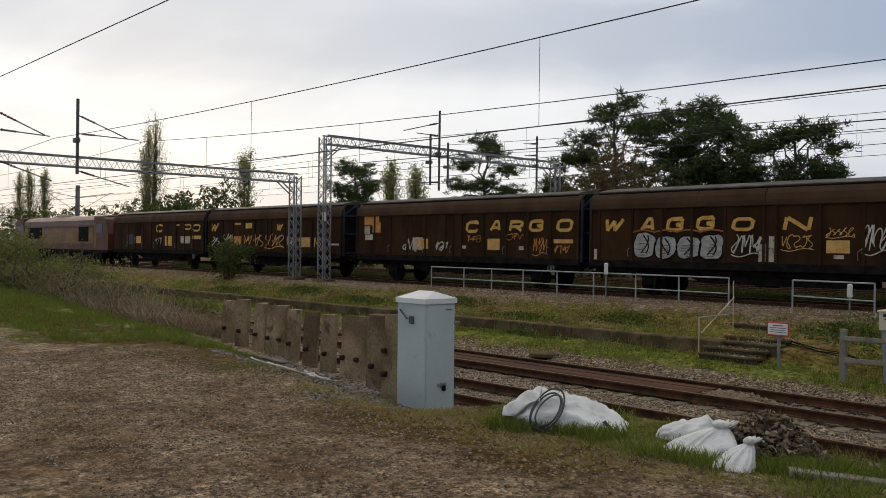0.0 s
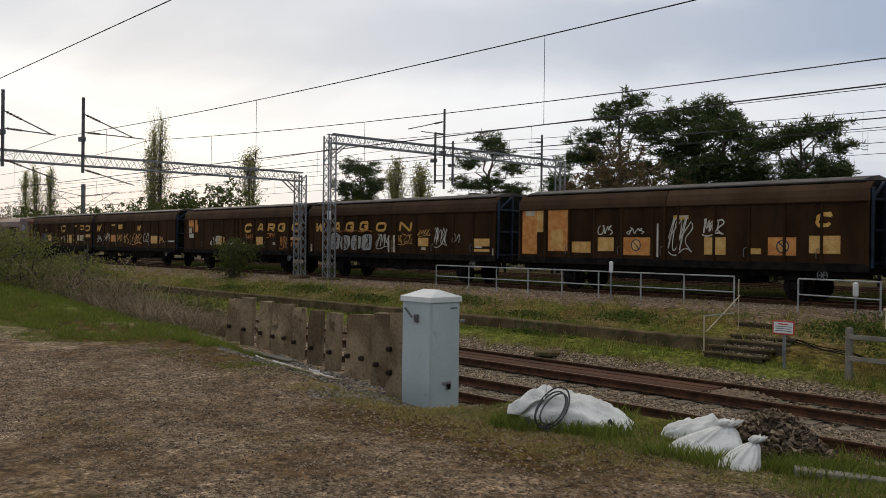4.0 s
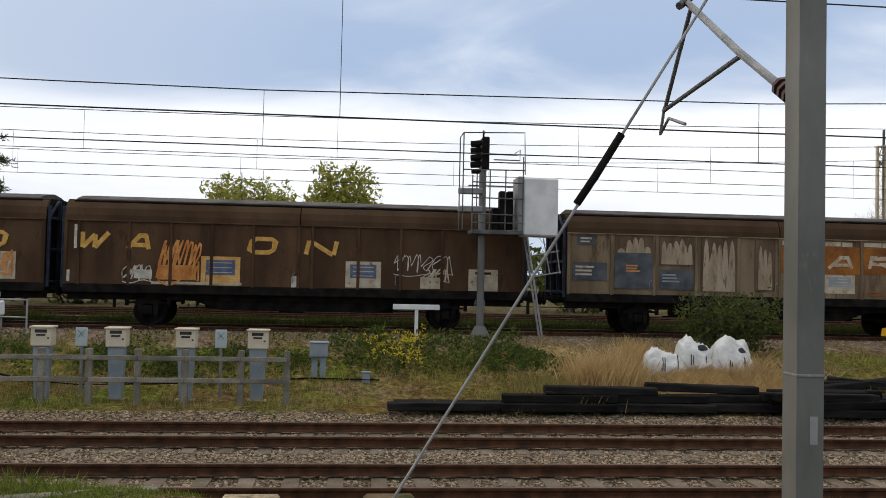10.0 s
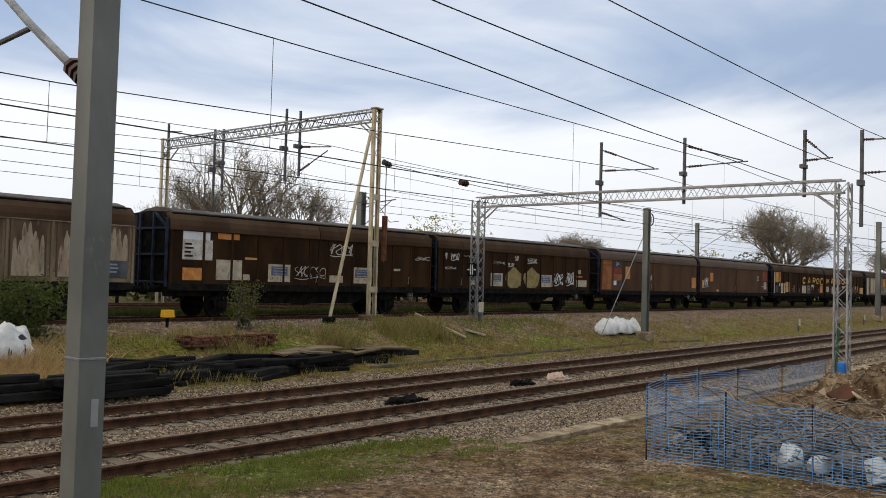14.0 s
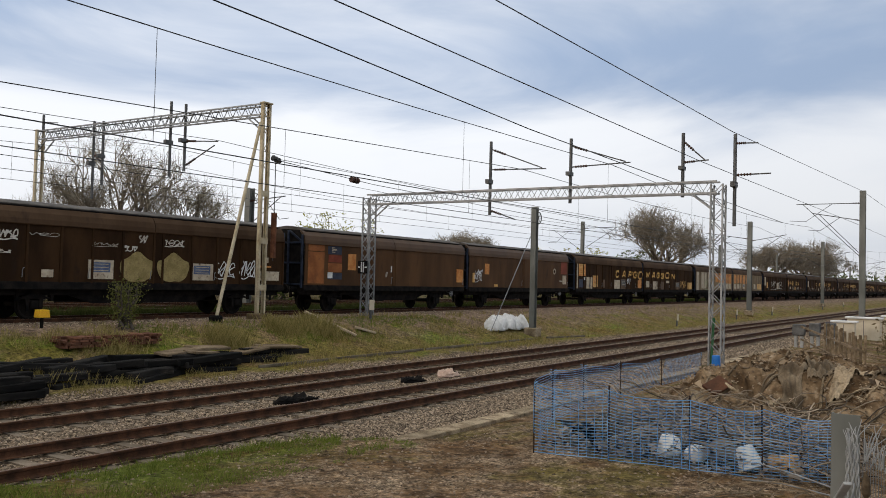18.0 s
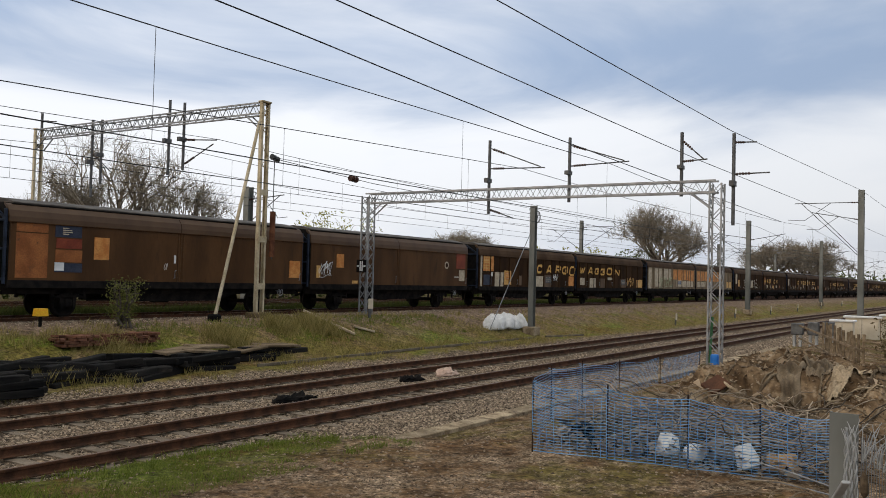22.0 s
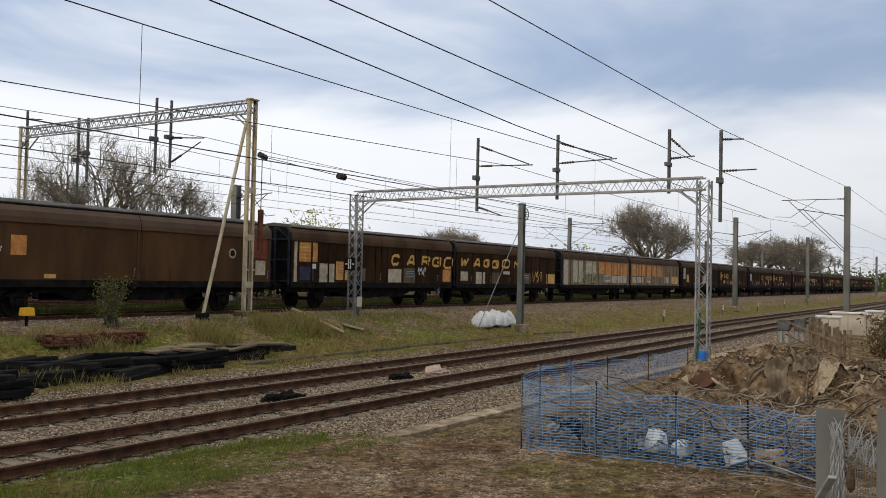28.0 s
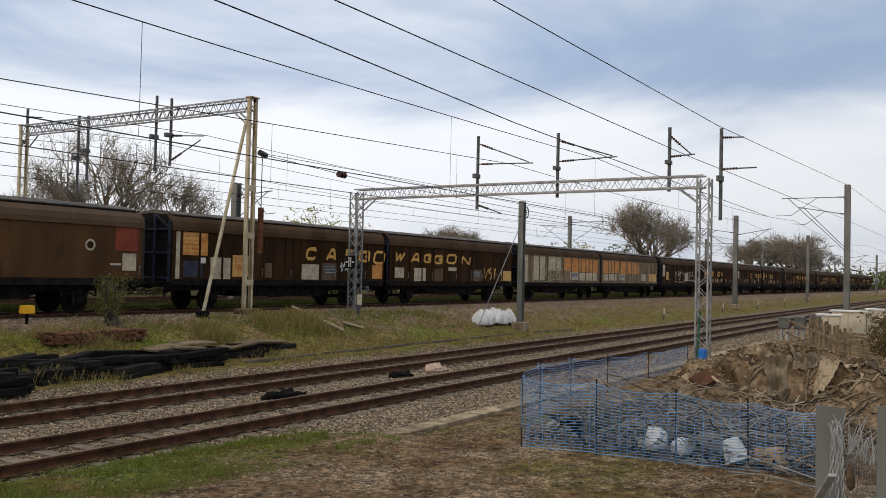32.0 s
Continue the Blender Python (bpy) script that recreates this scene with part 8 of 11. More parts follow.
def build_cabinet():
    c = thing("equipment_cabinet", "tall pale grey-green steel cabinet standing beside the track", "cabinet", at=(-8.415, 7.655, 0))
    part("body", Geo().box(-0.27, -0.26, 0.72, 0.27, 0.26, 2.20, 0.012), CABINET, c)
    cap = Geo().add([(-0.288, -0.278, 2.19), (0.298, -0.278, 2.19), (0.298, 0.278, 2.19), (-0.288, 0.278, 2.19), (-0.288, -0.278, 2.255), (0.298, -0.278, 2.255), (0.298, 0.278, 2.255), (-0.288, 0.278, 2.255), (-0.14, 0.0, 2.345), (0.15, 0.0, 2.345)],
                    [(0, 3, 2, 1), (0, 1, 5, 4), (1, 2, 6, 5), (2, 3, 7, 6), (3, 0, 4, 7), (4, 5, 9, 8), (5, 6, 9), (6, 7, 8, 9), (7, 4, 8)])
    part("roof_cap", cap, WHITE, c, "pale hipped cap")
    door = part("door", Geo().box(0.268, -0.235, 0.80, 0.286, 0.250, 2.17, 0.006), CABINET, c)
    part("hinge", Geo().box(0.28, 0.235, 1.92, 0.30, 0.33, 1.955, 0.004), GALV, door)
    part("catch", Geo().box(0.284, -0.06, 1.13, 0.30, 0.10, 1.17, 0.004), GALV, door)
    part("padlock", Geo().box(0.296, 0.02, 1.07, 0.325, 0.075, 1.14, 0.01), BLACK, door, "black padlock")
    part("plate", Geo().box(0.284, 0.08, 2.10, 0.292, 0.20, 2.12, 0.002), GALV, door)
    g = Geo().tube([(-0.20, -0.275, 2.10), (-0.05, -0.285, 1.99)], 0.012, 6).box(-0.02, -0.29, 1.93, 0.06, -0.258, 2.03, 0.01)
    part("hasp", g, DARK_GALV, c)
    part("plinth", Geo().box(-0.33, -0.31, 0.4, 0.36, 0.36, 0.80, 0.02), CONCRETE, c)


build_cabinet()


def build_blocks():
    """A row of old concrete blocks stood on end, bolts rusting in their faces."""
    rnd = random.Random(12)
    places = BLOCK_PLACES
    for i, (x, y) in enumerate(places):
        z = ground_height(x, y)
        w = 0.265 + 0.15 * (i in (3, 7))
        h = BLOCK_TOPS[i] - z
        turn = math.degrees(math.atan2(y, x)) + 90 + 180 + rnd.uniform(-6, 6) - 30
        b = thing("concrete_block", "weathered concrete block stood on end with rusty bolts", "concrete block", "row of concrete blocks", at=(x, y, z - 0.2), turn=turn)
        lean = 0.07 + rnd.uniform(-0.03, 0.05)
        g = Geo()
        n = 5
        vs, fs = [], []
        for k in range(n + 1):
            zz = (h + 0.2) * k / n
            for px, py in ((-w / 2, -0.14), (w / 2, -0.14), (w / 2 - 0.03, 0.02), (-w / 2 + 0.03, 0.02)):
                j = 0.009
                vs.append((px + lean * k / n + rnd.uniform(-j, j), py + rnd.uniform(-j, j), zz + (rnd.uniform(-0.012, 0.012) if k == n else 0)))
        for k in range(n):
            for q in range(4):
                a, c = k * 4 + q, k * 4 + (q + 1) % 4
                fs.append((a, c, c + 4, a + 4))
        fs += [(3, 2, 1, 0), tuple(range(n * 4, n * 4 + 4))]
        g.add(vs, fs)
        part("block", g, BLOCK, b)
        bolts = ((-0.02, 0.52),) if w < 0.4 else ((-0.13, 0.54), (0.13, 0.52))
        if i == 9:
            bolts = ((-0.06, 0.86), (-0.06, 0.54))
        for bx, bz in bolts:
            g = Geo().box(bx - 0.036, -0.20, bz - 0.036, bx + 0.036, -0.13, bz + 0.036, 0.012).lathe([(0.024, -0.22), (0.024, -0.19)], 8, "y", (bx, 0, bz))
            part("bolt", g, RUST2, b, "dark rusty bolt")


BLOCK_TOPS = (1.74, 1.80, 1.76, 1.76, 1.74, 1.73, 1.76, 1.81, 1.91, 1.99)
BLOCK_PLACES = ((-16.41, 9.32), (-15.75, 9.29), (-15.11, 9.28), (-14.32, 9.19), (-13.61, 9.08), (-12.86, 8.96), (-12.04, 8.77), (-10.98, 8.47), (-9.98, 8.13), (-9.12, 7.72))
build_blocks()


def cloth_lump(at, size, seed, sag=0.25, rings=14, segs=26):
    """A slumped sack: a lump flattened below, creased by folds."""
    g = Geo()
    vs, fs = [], []
    for i in range(rings + 1):
        th = math.pi * i / rings
        for k in range(segs):
            ph = 2 * math.pi * k / segs
            d = Vector((math.sin(th) * math.cos(ph), math.sin(th) * math.sin(ph), math.cos(th)))
            o = Vector((seed * 3.1, seed * 1.7, seed * 0.9))
            q = 1 + 0.32 * noise.noise(d * 1.2 + o) + 0.10 * noise.noise(d * 3.4 + o) + 0.07 * abs(noise.noise(d * 7.0 + o)) + 0.05 * abs(noise.noise(d * 13.0 + o))
            z = d.z * q
            z = z * (0.35 if z < 0 else 1)
            vs.append((at[0] + d.x * q * size[0], at[1] + d.y * q * size[1], at[2] + z * size[2]))
    for i in range(rings):
        for k in range(segs):
            a, b = i * segs + k, i * segs + (k + 1) % segs
            fs.append((a, a + segs, b + segs, b))
    return g.add(vs, fs)


def draped(profile, depth, seed, nx=96, na=54, crease=0.035):
    """A slumped woven bag: its outline from end to end as (x, height), crumpled into folds."""
    g = Geo()
    x0, x1 = profile[0][0], profile[-1][0]
    o = Vector((seed * 3.1, seed * 1.7, seed * 0.9))

    def height(x):
        for (a, p), (b, q) in zip(profile, profile[1:]):
            if x <= b:
                return lerp(p, q, (x - a) / (b - a))
        return profile[-1][1]
    for i in range(nx + 1):
        u = i / nx
        x = lerp(x0, x1, u)
        taper = 0.30 + 0.70 * math.sin(math.pi * min(1, max(0, u))) ** 0.6
        h = height(x)
        for k in range(na):
            a = -0.5 + (math.pi + 1.0) * k / (na - 1)
            c, s = math.cos(a), math.sin(a)
            c = math.copysign(abs(c) ** 0.85, c)
            s = math.copysign(abs(s) ** 0.8, s)
            d = Vector((x * 1.8, c, s * 0.8))
            long_fold = (1 - abs(noise.noise(Vector((x * 1.3 + s * 1.6, c * 2.2 + x * 1.1, s * 2.6)) + o))) ** 6
            slant_fold = (1 - abs(noise.noise(Vector((x * 2.6 - c * 2.2, c * 1.2 + x, s * 1.8 - x)) + o * 1.7))) ** 7
            q = crease * (1.1 * noise.noise(d * 1.1 + o) + 1.0 * long_fold + 0.8 * slant_fold - 0.7)
            g.v.append((x + 0.6 * q, (depth * taper + q) * c, max(-0.08, (h + 1.3 * q) * s if s > 0 else 0.10 * s)))
    for i in range(nx):
        for k in range(na - 1):
            a, b = i * na + k, (i + 1) * na + k
            g.f.append((a, b, b + 1, a + 1))
        g.f.append((i * na + na - 1, (i + 1) * na + na - 1, (i + 1) * na, i * na))
    g.f.append(tuple(range(na)))
    g.f.append(tuple(range(nx * na, nx * na + na)))
    return g


def tied_sack(wide, deep, tall, lean, seed):
    """A sack gathered into pleats that run up to a tied neck; the loose mouth flares above the tie."""
    rnd = random.Random(seed)
    n = 80
    phase = [rnd.uniform(0, 6.28) for _ in range(4)]

    def ring(z, r, pleat, cx):
        out = []
        for k in range(n):
            a = 2 * math.pi * k / n
            fold = abs(math.sin(4.5 * a + phase[0] + 0.8 * math.sin(2 * a + phase[1]))) * 0.6 + abs(math.sin(7.5 * a + phase[2] + 0.7 * math.sin(3 * a + phase[3]))) * 0.4
            bulge = 1 + 0.34 * noise.noise((math.cos(a) * 1.3 + seed, math.sin(a) * 1.3, z * 5))
            q = r * (bulge + pleat * (fold - 0.5))
            out.append((cx + wide * q * math.cos(a), deep * q * math.sin(a), z + 0.03 * pleat * fold * (1 - r)))
        return out

    def skin(rings):
        g = Geo()
        for q in rings:
            g.v += q
        g.f = [(i * n + k, i * n + (k + 1) % n, (i + 1) * n + (k + 1) % n, (i + 1) * n + k) for i in range(len(rings) - 1) for k in range(n)]
        g.f += [tuple(reversed(range(n))), tuple(range((len(rings) - 1) * n, len(rings) * n))]
        return g
    body = []
    for i in range(27):
        v = i / 26
        r = 0.16 + 0.84 * (1 - v ** 1.9) ** 0.9 if v < 1 else 0.16
        body.append(ring(-0.06 + (tall + 0.06) * v, r * (0.93 + 0.07 * min(1, 5 * v)), 0.05 + 0.30 * v, lean * v ** 1.3))
    mouth = []
    for i in range(9):
        v = i / 8
        mouth.append(ring(tall - 0.01 + 0.055 * v, 0.13 + 0.13 * math.sin(2.4 * v) ** 0.8, 0.9, lean + 0.05 * v))
    return skin(body), skin(mouth)


def build_bags():
    z = ground_height(-5.9, 7.6)
    b = thing("bulk_bag", "large slumped dirty-white bulk bag with dark straps on grass", "bulk bag", at=(-5.29, 6.62, z), turn=33)
    part("sack", draped([(-0.50, 0.08), (-0.42, 0.22), (-0.33, 0.32), (-0.22, 0.37), (-0.05, 0.355), (0.14, 0.33), (0.26, 0.27), (0.42, 0.18), (0.52, 0.11), (0.60, 0.03)], 0.35, 3, crease=0.028), BAG, b, smooth=True)
    flap = Geo()
    for i in range(25):
        u = i / 24
        for k in range(15):
            v = k / 14 - 0.5
            wide = 0.30 - 0.17 * u ** 0.8
            sag = -0.10 * (abs(v) * 2) ** 1.7
            flap.v.append((-0.20 - 0.36 * u, -0.16 + wide * v + 0.03 * math.sin(6 * u), 0.40 - 0.19 * u ** 1.25 + sag + 0.022 * math.sin(9 * v + 5 * u) + 0.014 * math.sin(17 * v - 9 * u)))
    flap.f = [(i * 15 + k, i * 15 + k + 1, (i + 1) * 15 + k + 1, (i + 1) * 15 + k) for i in range(24) for k in range(14)]
    flap = part("flap", flap, BAG, b, "loose flap hanging off the bag", smooth=True)
    thick = flap.modifiers.new("thickness", "SOLIDIFY")
    thick.thickness = 0.012
    for dx, r, lift in ((-0.13, 0.150, 0.0), (-0.115, 0.175, 0.012), (-0.10, 0.130, 0.006)):
        loop = []
        for i in range(29):
            a = 2 * math.pi * i / 28
            z = 0.225 + lift + 1.0 * r * math.sin(a)
            loop.append((dx + 0.06 * math.sin(a) + 0.80 * r * math.cos(a), -0.40 + 1.25 * max(0.0, z - 0.17) ** 1.2 - lift, z))
        part("strap", Geo().tube(loop, 0.0085, 6), DARK_STRAP if r != 0.130 else DARK_GALV, b, "dark webbing strap")
    part("strap", Geo().tube([(0.40, -0.24, 0.14), (0.46, -0.235, 0.07), (0.48, -0.23, 0.0)], 0.016, 6), DARK_STRAP, b)
    part("strap", Geo().tube([(-0.36, -0.30, 0.12), (-0.30, -0.38, 0.06), (-0.33, -0.42, -0.02)], 0.02, 6), DARK_STRAP, b)
    z = ground_height(-4.1, 7.4)
    sacks = (
        (-4.20, 7.05, 0.18, 11, [(-0.28, 0.03), (-0.22, 0.10), (0.0, 0.17), (0.17, 0.22), (0.27, 0.14)]),
    )
    for x, y, depth, seed, prof in sacks:
        b = thing("rubble_sack", "small white rubble sack slumped on grass", "sack", "small white sacks", at=(x, y, z), turn=31)
        part("sack", draped(prof, depth, seed, 64, 36, 0.026), BAG, b, smooth=True)
    for x, y, wide, deep, tall, lean, seed in ((-3.87, 6.62, 0.29, 0.21, 0.215, 0.20, 14), (-3.43, 6.40, 0.18, 0.17, 0.18, 0.13, 17)):
        b = thing("rubble_sack", "small white rubble sack tied at the neck", "sack", "small white sacks", at=(x, y, z), turn=31)
        body, neck = tied_sack(wide, deep, tall, lean, seed)
        part("sack", body, BAG, b, smooth=True)
        part("tied_neck", neck, BAG, b, "gathered neck of the sack", smooth=True)
    rnd = random.Random(9)
    g = Geo()
    for i in range(2600):
        a, r = rnd.uniform(0, 6.28), rnd.random() ** 0.5
        x, y = -3.42 + 0.46 * r * math.cos(a), 7.06 + 0.32 * r * math.sin(a)
        p = Vector((x, y, z + 0.36 * (1 - r * r) * rnd.random() ** 0.35))
        s = rnd.uniform(0.010, 0.027)
        g.add([p + Vector((rnd.gauss(0, s), rnd.gauss(0, s), rnd.gauss(0, s * 0.7))) for _ in range(4)], [(0, 1, 2), (0, 2, 3), (0, 3, 1), (1, 3, 2)])
    solid("scrap_mound", g, SCRAP_BROWN, "heap of brown broken scrap between white sacks", "scrap")
    solid("timber_plank", Geo().bar((-2.98, 6.45, ground_height(-3, 6.4) + 0.045), (-1.66, 7.43, ground_height(-1.7, 7.4) + 0.045), 0.13, 0.055, 0.008), WOOD, "grey timber plank lying in the grass", "plank", "planks in the yard")
    solid("concrete_slab", Geo().box(-1.14, 7.16, 0.9, -0.66, 7.62, ground_height(-1, 7.3) + 0.05, 0.02), CONCRETE, "flat concrete slab at the yard edge", "slab")
    for a, b, w, h, mat in (((-21.2, 8.75), (-18.2, 8.8), 0.13, 0.08, SLEEPER_OLD2), ((-18.1, 8.78), (-15.9, 8.75), 0.12, 0.08, WOOD), ((-14.6, 8.55), (-13.15, 8.62), 0.16, 0.04, WOOD)):
        solid("timber_edging", Geo().bar((*a, ground_height(*a) + 0.03), (*b, ground_height(*b) + 0.03), w, h, 0.012), mat, "weathered timber edging half sunk at the yard border", "edging", "timber edging")
    rnd = random.Random(19)
    for i in range(11):
        x, y, d = rnd.uniform(-13.6, -10.2), 0, rnd.uniform(-0.7, 0.7)
        y = 7.95 + 0.16 * (-11.8 - x) + rnd.uniform(-0.42, 0.25)
        pts = []
        for k in range(6):
            pts.append((x, y, ground_height(x, y) + 0.035 + 0.03 * rnd.random()))
            x, y, d = x + 0.11 * math.cos(d), y + 0.11 * math.sin(d), d + rnd.uniform(-0.5, 0.5)
        solid("plastic_strip", Geo().tube(pts, rnd.uniform(0.007, 0.020), 4, 0.005), PALE_STRIP if i % 3 else BAG, "torn white plastic strip lying on slate chippings", "plastic scrap", "scraps by the blocks")
    # bulk bags on the bank
    bank_bags = (
        (7.85, 21.95, 0.36, 21, [(-0.66, 0.10), (-0.58, 0.50), (-0.40, 0.66), (-0.1, 0.52), (0.2, 0.50), (0.40, 0.30), (0.58, 0.06)], 0.0),
        (8.70, 22.3, 0.42, 24, [(-0.50, 0.20), (-0.40, 0.62), (-0.18, 0.78), (0.1, 0.60), (0.35, 0.62), (0.52, 0.36), (0.60, 0.10)], 0.03),
        (9.68, 22.2, 0.45, 27, [(-0.58, 0.18), (-0.48, 0.62), (-0.20, 0.86), (0.05, 0.66), (0.34, 0.74), (0.52, 0.46), (0.60, 0.12)], 0.05),
    )
    for x, y, depth, seed, prof, up in bank_bags:
        zz = ground_height(x, y) + up
        b = thing("bulk_bag", "white bulk bag with dark straps among dry grass", "bulk bag", "white bags on the bank", at=(x, y, zz), turn=8)
        part("sack", draped(prof, depth, seed, 56, 30, 0.05), BAG, b, smooth=True)
        for dx in (-0.28, -0.22, 0.14):
            h = 0.40
            part("strap", Geo().tube([(dx, -depth * 1.02, 0.08), (dx + 0.03, -depth * 0.93, h * 0.6), (dx + 0.08, -depth * 0.55, h * 1.2)], 0.014, 5), DARK_STRAP, b)
        if seed > 21:
            # solid dark lump in place of the shade inside the mouth
            part("open_mouth", cloth_lump((0.1, -depth * 0.66, 0.46), (0.16, 0.06, 0.11), seed + 5, rings=8, segs=12), DARK_STRAP, b, "dark lump standing for the shaded mouth of the bag", smooth=True)
    b = thing("bulk_bag", "row of slumped white gravel bags beside a mast", "bulk bag", at=(39.9, 21.85, ground_height(39.9, 21.85) - 0.03))
    for i in range(5):
        part("sack", draped([(-0.6, 0.16), (-0.4, 0.50), (-0.1, 0.66), (0.2, 0.52), (0.5, 0.48), (0.62, 0.12)], 0.5, 31 + i, 34, 22, 0.09), BAG, b, smooth=True, m=pose(-1.4 + i * 0.68, 0.1 * (i % 2), 0.04 * (i % 3), 0, 0, 20 * i))
    # rags on the track
    solid("rag", draped([(-0.75, 0.02), (-0.5, 0.10), (-0.2, 0.03), (0.1, 0.09), (0.35, 0.03), (0.7, 0.01)], 0.22, 41, 60, 24, 0.07), BLACK, "crumpled black rag lying between the rails", "rag", smooth=True, at=pose(16.4, 14.9, -0.17))
    solid("rag", draped([(-0.5, 0.02), (-0.35, 0.08), (-0.1, 0.04), (0.1, 0.12), (0.3, 0.04), (0.5, 0.01)], 0.22, 44, 60, 24, 0.07), BLACK, "crumpled black rag lying in the ballast", "rag", smooth=True, at=pose(21.9, 15.2, -0.17))
    solid("rag", draped([(-0.5, 0.02), (-0.3, 0.15), (0.0, 0.07), (0.2, 0.17), (0.5, 0.02)], 0.24, 43, 60, 24, 0.07), PINK_RAG, "crumpled pale pink sheet lying between the rails", "rag", smooth=True, at=pose(23.9, 15.2, -0.16))


build_bags()


def build_right_yard():
    rnd = random.Random(21)
    # cable trough with lids
    t = thing("cable_trough", "grey concrete cable trough flush with the ballast", "cable trough", kind="structure", at=(0, 9.68, 0))
    x = 12.9
    i = 0
    while x < 46:
        part("lid", shared(("lid",), lambda: Geo().box(0.01, -0.22, -0.1, 0.99, 0.22, 0.03, 0.012).mesh("lid")), CONCRETE, t, m=pose(x, rnd.uniform(-0.02, 0.02), ground_height(x, 9.68) + 0.05 + rnd.uniform(-0.006, 0.006)))
        x += 1.0
        i += 1
    # blue net fence
    net = thing("barrier_net", "sagging blue plastic mesh barrier round a scrap pile", "barrier net")
    path = [(31.0, 9.1, 0.05, 0.75), (26.5, 9.0, 0.08, 0.8), (21.8, 8.5, 0.1, 0.9), (17.6, 7.7, 0.2, 0.95), (14.4, 6.9, 0.35, 1.0), (11.5, 5.8, 0.47, 1.02), (11.65, 4.7, 0.5, 0.98), (11.8, 3.6, 0.5, 0.93), (12.0, 2.7, 0.52, 0.88), (12.35, 1.75, 0.55, 0.84)]
    path = [(x, y, min(z, ground_height(x, y) + 0.02), h) for x, y, z, h in path]
    for s, (a, b) in enumerate(zip(path, path[1:])):
        pa, pb = Vector(a[:3]), Vector(b[:3])
        length = (pb - pa).length
        g = Geo()
        rows = 22
        side = Vector((pb.y - pa.y, pa.x - pb.x, 0)).normalized()

        def at(u, v):
            h = lerp(a[3], b[3], u)
            sag = 0.07 * 4 * u * (1 - u)
            p = pa.lerp(pb, u) + side * (0.07 * math.sin(u * 5 + s * 1.3) * (0.4 + v) + 0.03 * math.sin(v * 4 + s))
            return Vector((p.x, p.y, p.z + h * v - sag * v))
        n = max(6, round(length / 0.35))
        for r in range(rows + 1):
            v = r / rows
            w = 0.0040 if 0 < r < rows else 0.0055
            for k in range(n):
                p, q = at(k / n, v), at((k + 1) / n, v)
                g.add([p + Vector((0, 0, -w)), q + Vector((0, 0, -w)), q + Vector((0, 0, w)), p + Vector((0, 0, w))], [(0, 1, 2, 3)])
        m = max(8, round(length / 0.115))
        for k in range(m):
            u = k / m
            du = (0.0022 if k % 3 else 0.0034) / length
            for r in range(4):
                g.add([at(u - du, r / 4), at(u + du, r / 4), at(u + du, (r + 1) / 4), at(u - du, (r + 1) / 4)], [(0, 1, 2, 3)])
        part("net_panel", g, BLUE_NET, net)
        part("stake", Geo().tube([pa + Vector((0, 0, -0.1)), pa + Vector((0.02, 0.02, a[3] + 0.06))], 0.012, 6), RUST2, net, "thin rusty stake")
    # rubble heap
    def heap(x, y):
        dx, dy = (x - 17.0) / 3.4, (y - 3.4) / (2.5 if y > 3.4 else 4.6)
        r = math.hypot(dx, dy)
        h = 1.14 * max(0.0, 1 - r * r) ** 0.75 if r < 1 else 0.0
        h *= 1 + 0.30 * noise.noise((x * 0.8, y * 0.8, 2.0))
        h -= 0.42 * math.exp(-((x - 15.05) / 0.30) ** 2 - ((y - 2.62) / 0.34) ** 2) + 0.16 * math.exp(-((x - 15.2) / 0.22) ** 2 - ((y - 3.55) / 0.25) ** 2)
        h += (0.20 * noise.noise((x * 1.9, y * 1.9, 5.0)) + 0.12 * noise.noise((x * 4.5, y * 4.5, 1.0)) + 0.11 * noise.noise((x * 9, y * 9, 1.0))) * min(1, 3 * max(0, 1 - r))
        return ground_height(x, y) + h - (0.1 if r >= 1 else 0.0)
    g = Geo()
    n = 96
    for j in range(n + 1):
        for i in range(n + 1):
            x, y = 13.4 + 7.2 * i / n, -1.4 + 7.6 * j / n
            g.v.append((x, y, heap(x, y)))
    g.f = [(j * (n + 1) + i, j * (n + 1) + i + 1, (j + 1) * (n + 1) + i + 1, (j + 1) * (n + 1) + i) for j in range(n) for i in range(n)]
    h = thing("rubble_heap", "large heap of soil, rubble, cloth and tangled roots", "rubble heap")
    part("soil", g, SOIL, h, smooth=False)
    g = Geo()
    for i in range(15000):
        a, r = rnd.uniform(0, 6.28), rnd.random() ** 0.55
        x, y = 16.8 + 3.6 * r * math.cos(a), 2.4 + 3.9 * r * math.sin(a)
        e = rnd.uniform(0.010, 0.030) * (2.2 if rnd.random() < 0.05 else 1)
        p = Vector((x, y, heap(x, y) + e * 0.25))
        g.add([p + Vector((rnd.gauss(0, e), rnd.gauss(0, e), rnd.gauss(0, e * 0.6))) for _ in range(4)], [(0, 1, 2), (0, 2, 3), (0, 3, 1), (1, 3, 2)])
    tagged(part("rubble", g, RUBBLE, h), kind="stuff")
    for i in range(60):
        x, y = rnd.uniform(14.0, 16.2), rnd.uniform(0.6, 4.4)
        pts, d = [], rnd.uniform(-0.5, 2.2)
        for k in range(8):
            pts.append((x, y, heap(x, y) + 0.01 + 0.03 * rnd.random()))
            x += 0.11 * math.cos(d)
            y -= 0.11 * math.sin(d)
            d += rnd.uniform(-0.4, 0.4)
        part("cloth_strip", Geo().tube(pts, rnd.uniform(0.010, 0.032), 5, 0.008), HESSIAN if i % 3 else CONCRETE, h)
